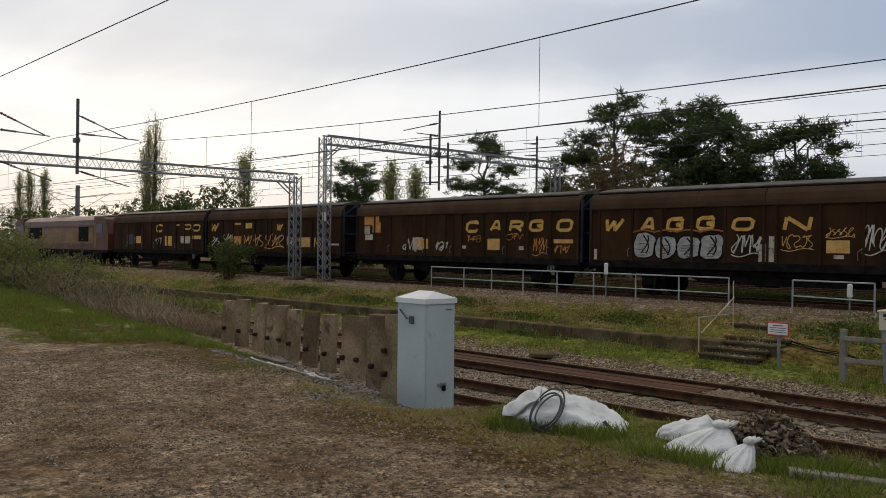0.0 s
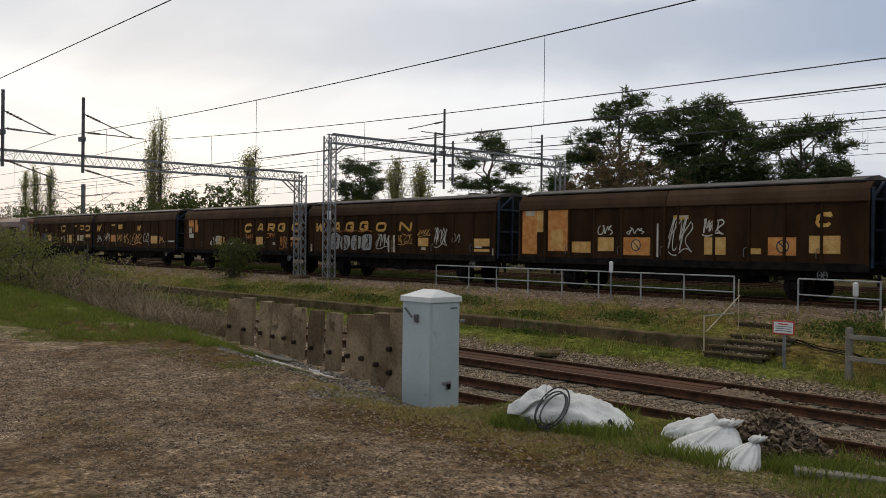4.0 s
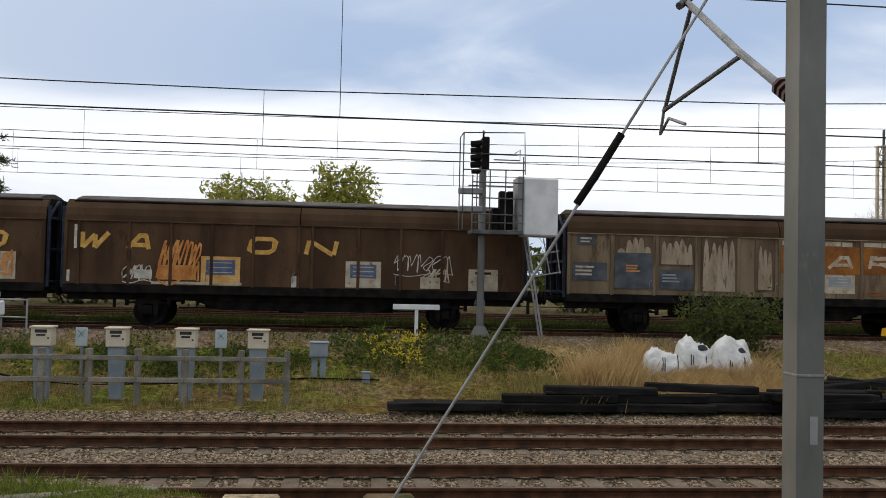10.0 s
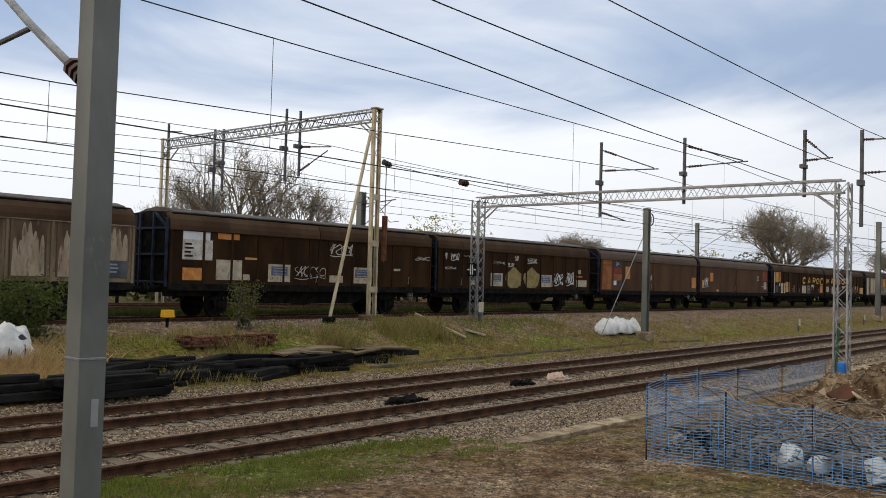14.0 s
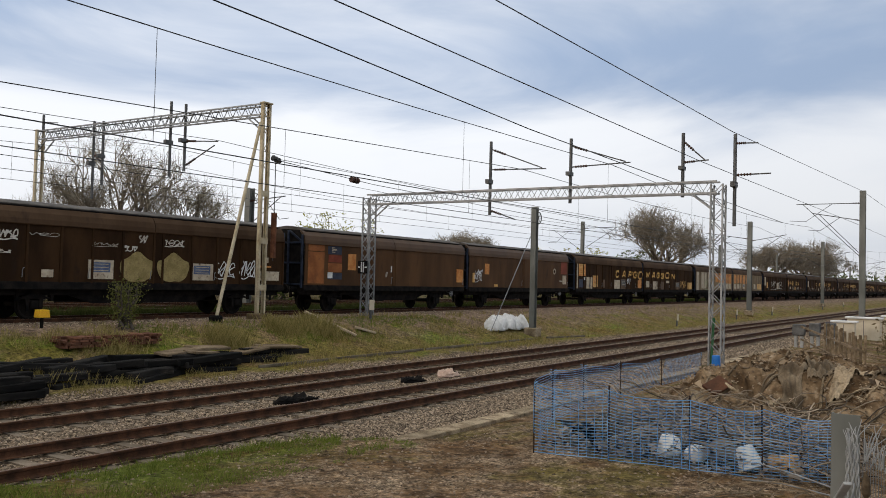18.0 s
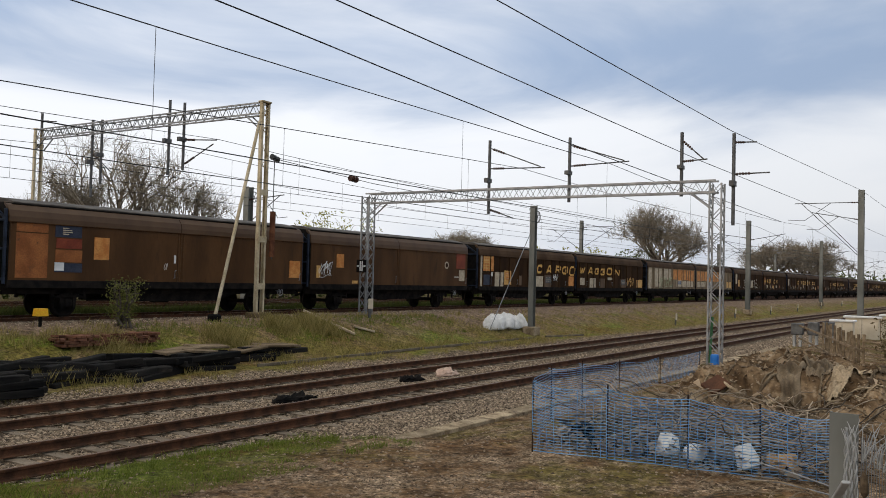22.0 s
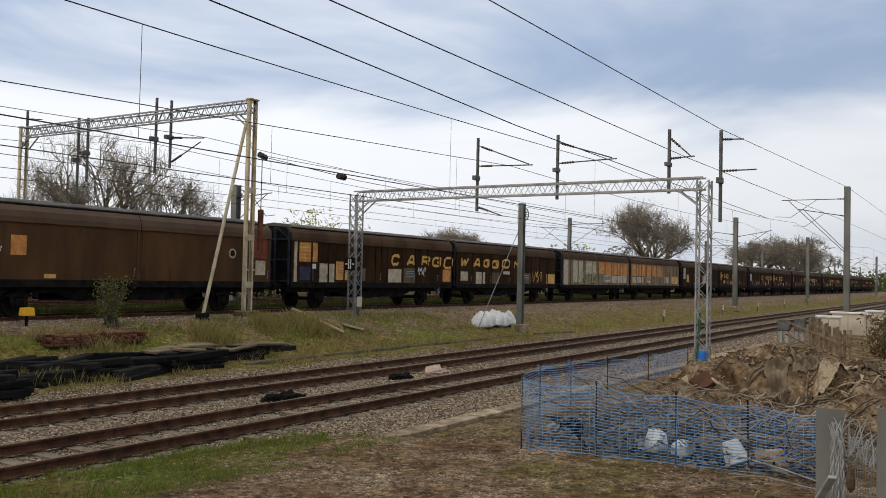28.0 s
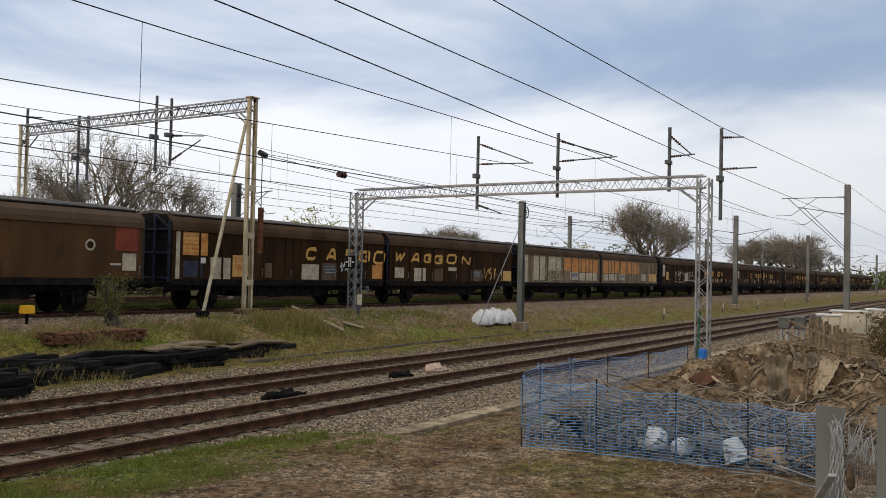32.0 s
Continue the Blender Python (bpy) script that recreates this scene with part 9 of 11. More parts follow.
    # sheets of old cloth, creased down the slope
    def sheet(x, y, long, wide, turn, folds, seed):
        g = Geo()
        c, d = math.cos(radians(turn)), math.sin(radians(turn))
        nu, nv = 18, 34
        for i in range(nu + 1):
            for j in range(nv + 1):
                u, v = i / nu - 0.5, j / nv - 0.5
                w = wide * (1 + 0.5 * u) * v + 0.06 * noise.noise((u * 3, seed, 0.0))
                px, py = x + c * long * u - d * w, y + d * long * u + c * w
                crease = abs(math.sin(folds * (v + 0.10 * noise.noise((u * 2.5, v * 2.0, seed))) * math.pi)) ** 0.7
                g.v.append((px, py, heap(px, py) + 0.03 + 0.055 * crease * (0.7 + 0.5 * noise.noise((u * 4, v * 5, seed + 3.0))) + 0.02 * (u + 0.5)))
        g.f = [(i * (nv + 1) + j, i * (nv + 1) + j + 1, (i + 1) * (nv + 1) + j + 1, (i + 1) * (nv + 1) + j) for i in range(nu) for j in range(nv)]
        return g
    for k, (x, y, long, wide, turn, folds) in enumerate(((15.3, 3.0, 0.7, 0.34, 8, 4), (15.2, 2.25, 0.7, 0.26, -14, 3), (15.75, 2.6, 0.6, 0.5, 4, 6), (15.9, 1.9, 0.8, 0.42, -24, 5), (15.8, 1.55, 0.7, 0.3, -36, 4), (16.2, 2.2, 0.6, 0.4, -12, 5))):
        part("cloth_sheet", sheet(x, y, long, wide, turn, folds, 7.3 * k), (HESSIAN, CLOTH)[k % 2], h, "creased brown sheet of old cloth", smooth=True)
    for k, (x, y, a) in enumerate(((14.75, 4.35, 20), (14.9, 4.1, -30), (15.0, 3.8, 60))):
        part("slab", Geo().obox(pose(x, y, heap(x, y) + 0.06, 20 + 8 * k, -22, a), 0.42, 0.30, 0.05, 0.01), RUSTY_BOARD if k % 2 else CONCRETE, h, "broken flat slab")
    # tangle of cable and scrap behind the net
    t = thing("scrap_tangle", "tangle of grey cable, sticks and torn plastic", "scrap")
    g = Geo()
    for i in range(620):
        x, y = rnd.uniform(12.2, 15.0), rnd.uniform(2.0, 5.3)
        z = ground_height(x, y)
        d, e, pts = rnd.uniform(0, 6.28), rnd.uniform(-0.9, 1.2), []
        zz = z + rnd.uniform(0.02, 0.55)
        for k in range(8):
            pts.append((x, y, zz))
            x = max(11.95, x + 0.16 * math.cos(d))
            y += 0.16 * math.sin(d)
            zz = max(z + 0.02, min(z + 0.80, zz + 0.07 * e))
            d += rnd.uniform(-0.7, 0.7)
            e += rnd.uniform(-0.6, 0.6)
        g.tube(pts, rnd.uniform(0.004, 0.011), 4)
    tagged(part("cable_tangle", g, CABLE, t), kind="stuff")
    g = Geo()
    for i in range(3600):
        x, y = rnd.uniform(11.9, 14.8), rnd.uniform(1.6, 5.9)
        e = rnd.uniform(0.015, 0.05) * (1.8 if rnd.random() < 0.08 else 1)
        p = Vector((x, y, ground_height(x, y) + 0.02 + 0.30 * rnd.random() ** 2))
        g.add([p + Vector((rnd.gauss(0, e), rnd.gauss(0, e), rnd.gauss(0, e * 0.5))) for _ in range(4)], [(0, 1, 2), (0, 2, 3), (0, 3, 1), (1, 3, 2)])
    tagged(part("debris", g, SLATE, t), kind="stuff")
    for i, (x, y, s, mat) in enumerate(((12.3, 4.05, (0.20, 0.16, 0.26), BAG), (12.25, 3.65, (0.24, 0.16, 0.16), BAG), (12.6, 5.5, (0.22, 0.2, 0.2), BLACK), (12.6, 3.4, (0.3, 0.25, 0.22), SLATE))):
        part("torn_bag", cloth_lump((x, y, ground_height(x, y) + 0.12), s, 60 + i, rings=10, segs=16), mat, t, smooth=True)
    b = thing("bucket", "white plastic tub tipped over behind the net", "tub", at=(12.15, 2.86, ground_height(12.15, 2.86) + 0.05))
    part("tub", Geo().lathe([(0.0, 0.0), (0.165, 0.0), (0.17, 0.03), (0.115, 0.31), (0.105, 0.32), (0.0, 0.315)], 18), WHITE, b, m=pose(0, 0, 0.02, -24, 10, 0))
    part("rim", Geo().lathe([(0.165, 0.0), (0.178, 0.01), (0.178, 0.03), (0.165, 0.035)], 18), WHITE, b, m=pose(0, 0, 0.02, -24, 10, 0))
    solid("foam_block", Geo().obox(pose(12.35, 2.50, ground_height(12.35, 2.5) + 0.17, 8, 12, 70), 0.38, 0.20, 0.22, 0.03), FOAM, "tan foam block lying among scrap behind the net", "foam block")
    for i in range(9):
        x, y = 10.4 + rnd.uniform(-0.5, 0.9), 2.6 + rnd.uniform(-0.8, 0.9)
        pts, d = [], rnd.uniform(-1.2, 0.2)
        for k in range(9):
            pts.append((x, y, ground_height(x, y) + 0.03 + 0.12 * math.sin(k / 8 * 3.14) * (i % 3 == 0)))
            x += 0.15 * math.cos(d)
            y += 0.15 * math.sin(d)
            d += rnd.uniform(-0.35, 0.35)
        solid("loose_cable", Geo().tube(pts, rnd.uniform(0.005, 0.010), 6), HESSIAN if i % 3 else CLOTH, "loose length of brown cable on the earth", "cable", "loose cables")
    for pts in (((12.10, 3.05, 0.10), (11.98, 2.75, 0.20), (11.88, 2.25, 0.14), (11.80, 1.80, 0.06)), ((11.62, 2.86, 0.03), (11.56, 2.35, 0.07), (11.46, 1.77, 0.03))):
        solid("metal_pipe", Geo().tube([(x, y, ground_height(x, y) + z) for x, y, z in pts], 0.012, 8), GALV, "thin metal pipe lying beside the barrier", "pipe", "loose pipes")
    # steel palisade corner
    p = thing("palisade_fence", "galvanised steel fence post and mesh with frayed twisted wire", "fence")
    part("post", Geo().prism([(8.60, 1.10), (8.615, 1.10), (8.615, 1.325), (8.68, 1.325), (8.68, 1.34), (8.60, 1.34)], "z", 0.35, 1.80), DARK_GALV2, p, "flat grey galvanised post")
    part("post", Geo().prism([(7.90, 0.535), (7.915, 0.535), (7.915, 0.755), (7.97, 0.755), (7.97, 0.77), (7.90, 0.77)], "z", 0.35, 1.93), DARK_GALV2, p, "flat grey galvanised post")
    part("brace", Geo().bar((8.50, 1.32, 0.95), (8.05, 1.12, 1.30), 0.07, 0.03, 0.006), PALE_RAIL, p)
    for i in range(22):
        y = 1.07 - 0.024 * i
        x = 8.56 - 0.028 * i
        part("mesh_wire", Geo().tube([(x, y, 0.5), (x + rnd.uniform(-0.006, 0.006), y, 1.55 + 0.10 * rnd.random())], 0.0035, 4), GALV, p)
    for z in (0.8, 1.1, 1.4):
        part("mesh_wire", Geo().tube([(8.56, 1.07, z), (7.95, 0.55, z + 0.01)], 0.0035, 4), GALV, p)
    for k in range(3):
        for j in range(2):
            pts = []
            for i in range(40):
                u = i / 39
                a = 26 * u + math.pi * j
                pts.append((8.44 - 0.10 * k + 0.011 * math.cos(a), 1.19 - 0.075 * k + 0.011 * math.sin(a) + 0.03 * u * (k - 0.5), 0.7 + (1.0 - 0.06 * k) * u))
            part("twisted_strand", Geo().tube(pts, 0.0085, 5), PALE_RAIL, p, "twisted pale steel strand")
    for k in range(34):
        u = k / 33
        x, y = lerp(8.40, 7.93, u) + rnd.uniform(-0.03, 0.03), lerp(1.16, 0.78, u) + rnd.uniform(-0.03, 0.03)
        lean, tall = rnd.uniform(-0.16, 0.10), rnd.uniform(0.12, 0.30)
        z = 1.42 + 0.10 * rnd.random()
        part("frayed_wire", Geo().tube([(x, y, z), (x, y + 0.4 * lean, z + 0.6 * tall), (x + 0.02, y + lean, z + tall)], 0.006, 4, 0.003), PALE_RAIL, p)
    part("caught_rag", cloth_lump((8.20, 1.00, 1.22), (0.035, 0.035, 0.16), 71, rings=10, segs=12), HESSIAN, p, "brown rag caught on the wire", smooth=True)
    # lineside cabinets and timber fence down the line
    for x, y, w, z1, lab in ((45.3, 8.55, 0.55, 1.18, 0), (45.5, 7.85, 0.5, 1.25, 0), (45.7, 7.2, 0.5, 1.30, 0)):
        c = thing("lineside_case", "dark grey steel case on pale legs", "lineside case", "grey cases down the line", at=(x, y, 0.25))
        part("case", Geo().box(-0.2, -w / 2, 0.38, 0.2, w / 2, z1 - 0.25, 0.03), DARK_GALV, c)
        for s in (-0.14, 0.14):
            part("leg", Geo().box(-0.1, s - 0.06, -0.2, 0.1, s + 0.06, 0.38), PALE_RAIL, c)
    for x, y, w, z1 in ((48.0, 6.9, 1.0, 1.28), (51.0, 6.37, 1.6, 1.42), (53.2, 4.9, 1.6, 1.5)):
        c = thing("equipment_cabinet", "wide pale steel lineside cabinet with a flat lid", "cabinet", "pale cabinets down the line", at=(x, y, 0.1))
        part("body", Geo().box(-0.3, -w / 2, -0.1, 0.3, w / 2, z1 - 0.12, 0.02), CREAM_BOX, c)
        part("lid", Geo().box(-0.4, -w / 2 - 0.1, z1 - 0.12, 0.4, w / 2 + 0.1, z1 - 0.02, 0.02), WHITE, c)
        part("door_gap", Geo().box(-0.306, -0.012, 0.05, -0.295, 0.012, z1 - 0.2), DARK_GALV, c)
        part("label_plate", Geo().box(-0.31, w * 0.12, z1 - 0.75, -0.298, w * 0.12 + 0.16, z1 - 0.4), CREAM_BOX, c)
    f = thing("timber_fence", "brown vertical-board timber fence beside cabinets", "fence")
    for i in range(13):
        u = i / 12
        x, y = lerp(38.4, 30.6, u), lerp(6.25, 3.81, u)
        part("board", Geo().box(-0.02, -0.06, -0.2, 0.02, 0.06, 1.18 + 0.05 * math.sin(i * 2.3), 0.006), WOOD_TAN, f, m=pose(x, y, ground_height(x, y) + 0.05, 0, 2 * math.sin(i * 1.7), -48))
    for z in (0.35, 0.95):
        part("rail", Geo().bar((44.5, 8.3, z + 0.15), (30.5, 3.8, z), 0.05, 0.08), WOOD_TAN, f)
    b = thing("barrel", "blue plastic barrel at the foot of the portal", "barrel", at=(30.7, 8.5, ground_height(30.7, 8.5)))
    part("drum", Geo().lathe([(0.13, 0.0), (0.145, 0.08), (0.148, 0.5), (0.13, 0.60), (0.10, 0.61)], 16), BLUE_BARREL, b)


build_right_yard()


def leaf_quad(g, p, s, rnd, flat=0.0):
    """One small leaf or tuft: a bent diamond."""
    a = Vector((rnd.gauss(0, 1), rnd.gauss(0, 1), rnd.gauss(0, 1) * (1 - flat))).normalized()
    b = a.cross(Vector((rnd.gauss(0, 1), rnd.gauss(0, 1), rnd.gauss(0, 1)))).normalized()
    p = Vector(p)
    g.add([p - a * s, p + b * s * 0.45, p + a * s, p - b * s * 0.45], [(0, 1, 2, 3)])


def clump(g, at, r, n, s, rnd, squash=0.7):
    for _ in range(n):
        d = Vector((rnd.gauss(0, 0.5), rnd.gauss(0, 0.5), rnd.gauss(0, 0.5) * squash))
        leaf_quad(g, (at[0] + d.x * r, at[1] + d.y * r, at[2] + d.z * r), s * rnd.uniform(0.6, 1.3), rnd)


def limb(g, a, b, r0, r1, rnd, n=5, wave=0.06):
    a, b = Vector(a), Vector(b)
    length = (b - a).length
    pts = []
    for i in range(n + 1):
        p = a.lerp(b, i / n)
        if 0 < i < n:
            p += Vector((rnd.gauss(0, 1), rnd.gauss(0, 1), rnd.gauss(0, 1))) * wave * length
        pts.append(p)
    g.tube(pts, r0, 6, r1)
    return pts


def needles(g, p, r, n, rnd):
    """A tuft of needles: thin blades that fan up and out from a shoot."""
    p = Vector(p)
    for _ in range(n):
        d = Vector((rnd.gauss(0, 1), rnd.gauss(0, 1), rnd.gauss(0.35, 0.7))).normalized()
        side = d.cross(Vector((rnd.gauss(0, 1), rnd.gauss(0, 1), rnd.gauss(0, 1)))).normalized()
        o = p + Vector((rnd.gauss(0, 0.16), rnd.gauss(0, 0.16), rnd.gauss(0, 0.07)))
        k = r * rnd.uniform(0.6, 1.2)
        g.add([o, o + d * k * 0.5 + side * 0.036, o + d * k, o + d * k * 0.5 - side * 0.036], [(0, 1, 2, 3)])


def build_pine(x, y, z, top, clumps, seed, label="tall dark-green pine with a broken spreading crown"):
    """clumps: (dx, height, radius) masses of the crown, seen along the line."""
    rnd = random.Random(seed)
    t = thing("pine_tree", label, "tree", "pines behind the railway", at=(x, y, z))
    g = Geo()
    lean = rnd.uniform(-0.6, 0.6)
    trunk = limb(g, (0, 0, -0.3), (lean, 0, top * 0.93), 0.34, 0.07, rnd, 8, 0.012)
    crown = Geo()
    clumps = list(clumps) + [(rnd.uniform(-0.24, 0.24) * top, top * rnd.uniform(0.36, 0.74), rnd.uniform(1.1, 1.7)) for _ in range(5)]
    for dx, h, r in clumps:
        base = trunk[min(len(trunk) - 1, max(2, int(len(trunk) * (h / top) * 0.8)))]
        end = (dx, rnd.uniform(-0.4, 0.4) * r, h)
        limb(g, base, end, 0.11, 0.03, rnd, 5, 0.06)
        for _ in range(max(12, int(21 * r * r))):
            q = Vector((rnd.gauss(0, 0.46) * r, rnd.gauss(0, 0.46) * r, rnd.gauss(0, 0.27) * r))
            if noise.noise((q.x * 1.1 + dx, q.z * 1.9 + h, seed)) < -0.22:
                continue
            e = Vector(end) + q
            if rnd.random() < 0.35:
                limb(g, end, e, 0.03, 0.012, rnd, 3, 0.05)
            needles(crown, e, 0.46, 36, rnd)
    part("trunk", g, BARK, t)
    part("crown", crown, PINE_LEAF, t)


def build_leafy(x, y, z, top, wide, seed, mat, label, category="tree", n=260, leaf_s=0.12, per=12, low=0.15, group="", stems=5, upright=0.0):
    """A loose bush or young tree: several stems and an open crown of leaf clumps."""
    rnd = random.Random(seed)
    t = thing("leafy_tree" if category == "tree" else "bush", label, category, group, at=(x, y, z))
    g, crown = Geo(), Geo()
    tips = []
    for i in range(stems):
        a = 2 * math.pi * i / stems + rnd.uniform(-0.4, 0.4)
        r = wide / 2 * rnd.uniform(0.3, 0.85)
        end = (r * math.cos(a), r * math.sin(a), top * rnd.uniform(0.7, 1.0))
        pts = limb(g, (0.1 * math.cos(a), 0.1 * math.sin(a), -0.2), end, 0.05 + top * 0.006, 0.015, rnd, 6, 0.04)
        tips += pts[2:]
        for p in pts[2:]:
            d = Vector((rnd.gauss(0, 1), rnd.gauss(0, 1), rnd.uniform(0.1, 1.2) + upright)).normalized()
            q = p + d * wide * rnd.uniform(0.12, 0.28)
            limb(g, p, q, 0.02, 0.008, rnd, 3, 0.05)
            tips.append(q)
    for _ in range(n):
        p = rnd.choice(tips)
        q = Vector(p) + Vector((rnd.gauss(0, 0.11) * wide, rnd.gauss(0, 0.11) * wide, rnd.gauss(0, 0.07) * top))
        if q.z < low * top or q.z > top * 1.08:
            continue
        clump(crown, q, 0.22 + 0.02 * wide, per, leaf_s, rnd)
    part("stem", g, BARK, t)
    part("crown", crown, mat, t)


def build_poplar(x, y, z, top, wide, seed):
    rnd = random.Random(seed)
    t = thing("poplar_tree", "slender poplar with thin yellow-brown spring foliage", "tree", "poplars behind the railway", at=(x, y, z))
    g, crown = Geo(), Geo()
    leaders = []
    for k, (dx, tall) in enumerate(((0, 1.0), (0.11, 0.93), (-0.12, 0.86))):
        leaders.append((limb(g, (0, 0, -0.3 + 1.2 * k), (dx * wide, rnd.gauss(0, 0.08) * wide, top * tall), 0.34 - 0.1 * k, 0.02, rnd, 10, 0.005), top * tall))
    for i in range(170):
        stem, tall = leaders[i % 3]
        u = rnd.uniform(0.05, 0.95)
        p = stem[min(9, int(u * 10))].lerp(stem[min(10, int(u * 10) + 1)], u * 10 % 1)
        fill = (1 - u) ** 0.6 * min(1.0, 0.45 + 1.5 * u)
        a, r = rnd.uniform(0, 6.28), wide * 0.56 * fill * rnd.uniform(0.35, 1.05)
        end = (p.x + r * math.cos(a), p.y + r * math.sin(a), min(tall * 0.995, p.z + 0.6 + r * rnd.uniform(1.8, 3.2)))
        pts = limb(g, p, end, 0.035, 0.012, rnd, 4, 0.03)
        for q in pts[1:]:
            for _ in range(3):
                clump(crown, q + Vector((rnd.gauss(0, 0.2), rnd.gauss(0, 0.2), rnd.gauss(0, 0.35))), 0.34, 2, 0.135, rnd, 1.7)
    part("trunk", g, BARK, t)
    part("crown", crown, POPLAR_LEAF, t)


def build_bare_tree(x, y, z, top, wide, seed, thick=0.24, buds=None, levels=5):
    rnd = random.Random(seed)
    t = thing("bare_tree", "leafless grey tree with a dense twiggy crown", "tree", "bare trees behind the railway", at=(x, y, z))
    g, crown, stem = Geo(), Geo(), Geo()
    tips = []

    def grow(p, d, length, r, level):
        end = p + d * length
        mid = p.lerp(end, 0.5) + Vector((rnd.gauss(0, 1), rnd.gauss(0, 1), rnd.gauss(0, 0.5))) * length * 0.06
        (stem if level < 2 else g).tube([p, mid, end], r, 6 if level < 2 else 3, r * 0.62, level == 0)
        if level == levels:
            tips.append(end)
            return
        for k in range(3 if level else 9):
            s = Vector((rnd.gauss(0, 1), rnd.gauss(0, 1), rnd.gauss(0, 0.8)))
            if not level:
                turn = 6.28 * k / 9 + rnd.uniform(-0.3, 0.3)
                s = Vector((math.cos(turn), math.sin(turn), rnd.uniform(-0.1, 0.9)))
            e = (d * (0.85 if level else 0.45) + s.normalized() * (0.62 if level else 0.8) + Vector((0, 0, 0.30 if level < 3 else 0.16))).normalized()
            e.x *= wide / top * 1.25 if level < 2 else 1
            grow(p.lerp(end, rnd.uniform(0.55, 1.0)), e.normalized(), length * rnd.uniform(0.62, 0.80), max(0.013, r * 0.56), level + 1)
    grow(Vector((0, 0, -0.2)), Vector((0, 0, 1)), top * 0.30, thick, 0)
    for p in tips:
        for _ in range(5):
            d = Vector((rnd.gauss(0, 0.8), rnd.gauss(0, 0.8), rnd.gauss(0.8, 0.7))).normalized() * top * rnd.uniform(0.04, 0.11)
            g.tube([p - d * 0.4, p + d], 0.007 + x * 0.00006, 3, 0.004 + x * 0.00003, False)
    high, far = max(v[2] for v in g.v), sorted(abs(v[0]) for v in g.v)[int(len(g.v) * 0.98)]
    g.v = [(v[0] * wide / 2 / far, v[1] * wide / 2 / far, v[2] * top / high) for v in g.v]
    stem.v = [(v[0] * wide / 2 / far, v[1] * wide / 2 / far, v[2] * top / high) for v in stem.v]
    part("trunk", stem, BARK, t)
    part("twig_crown", g, TWIG, t)
    if buds:
        for p in tips[:: max(1, len(tips) // 700)]:
            clump(crown, (p.x * wide / 2 / far, p.y * wide / 2 / far, p.z * top / high), 0.4, 3, 0.075, rnd)
        part("opening_foliage", crown, buds, t)


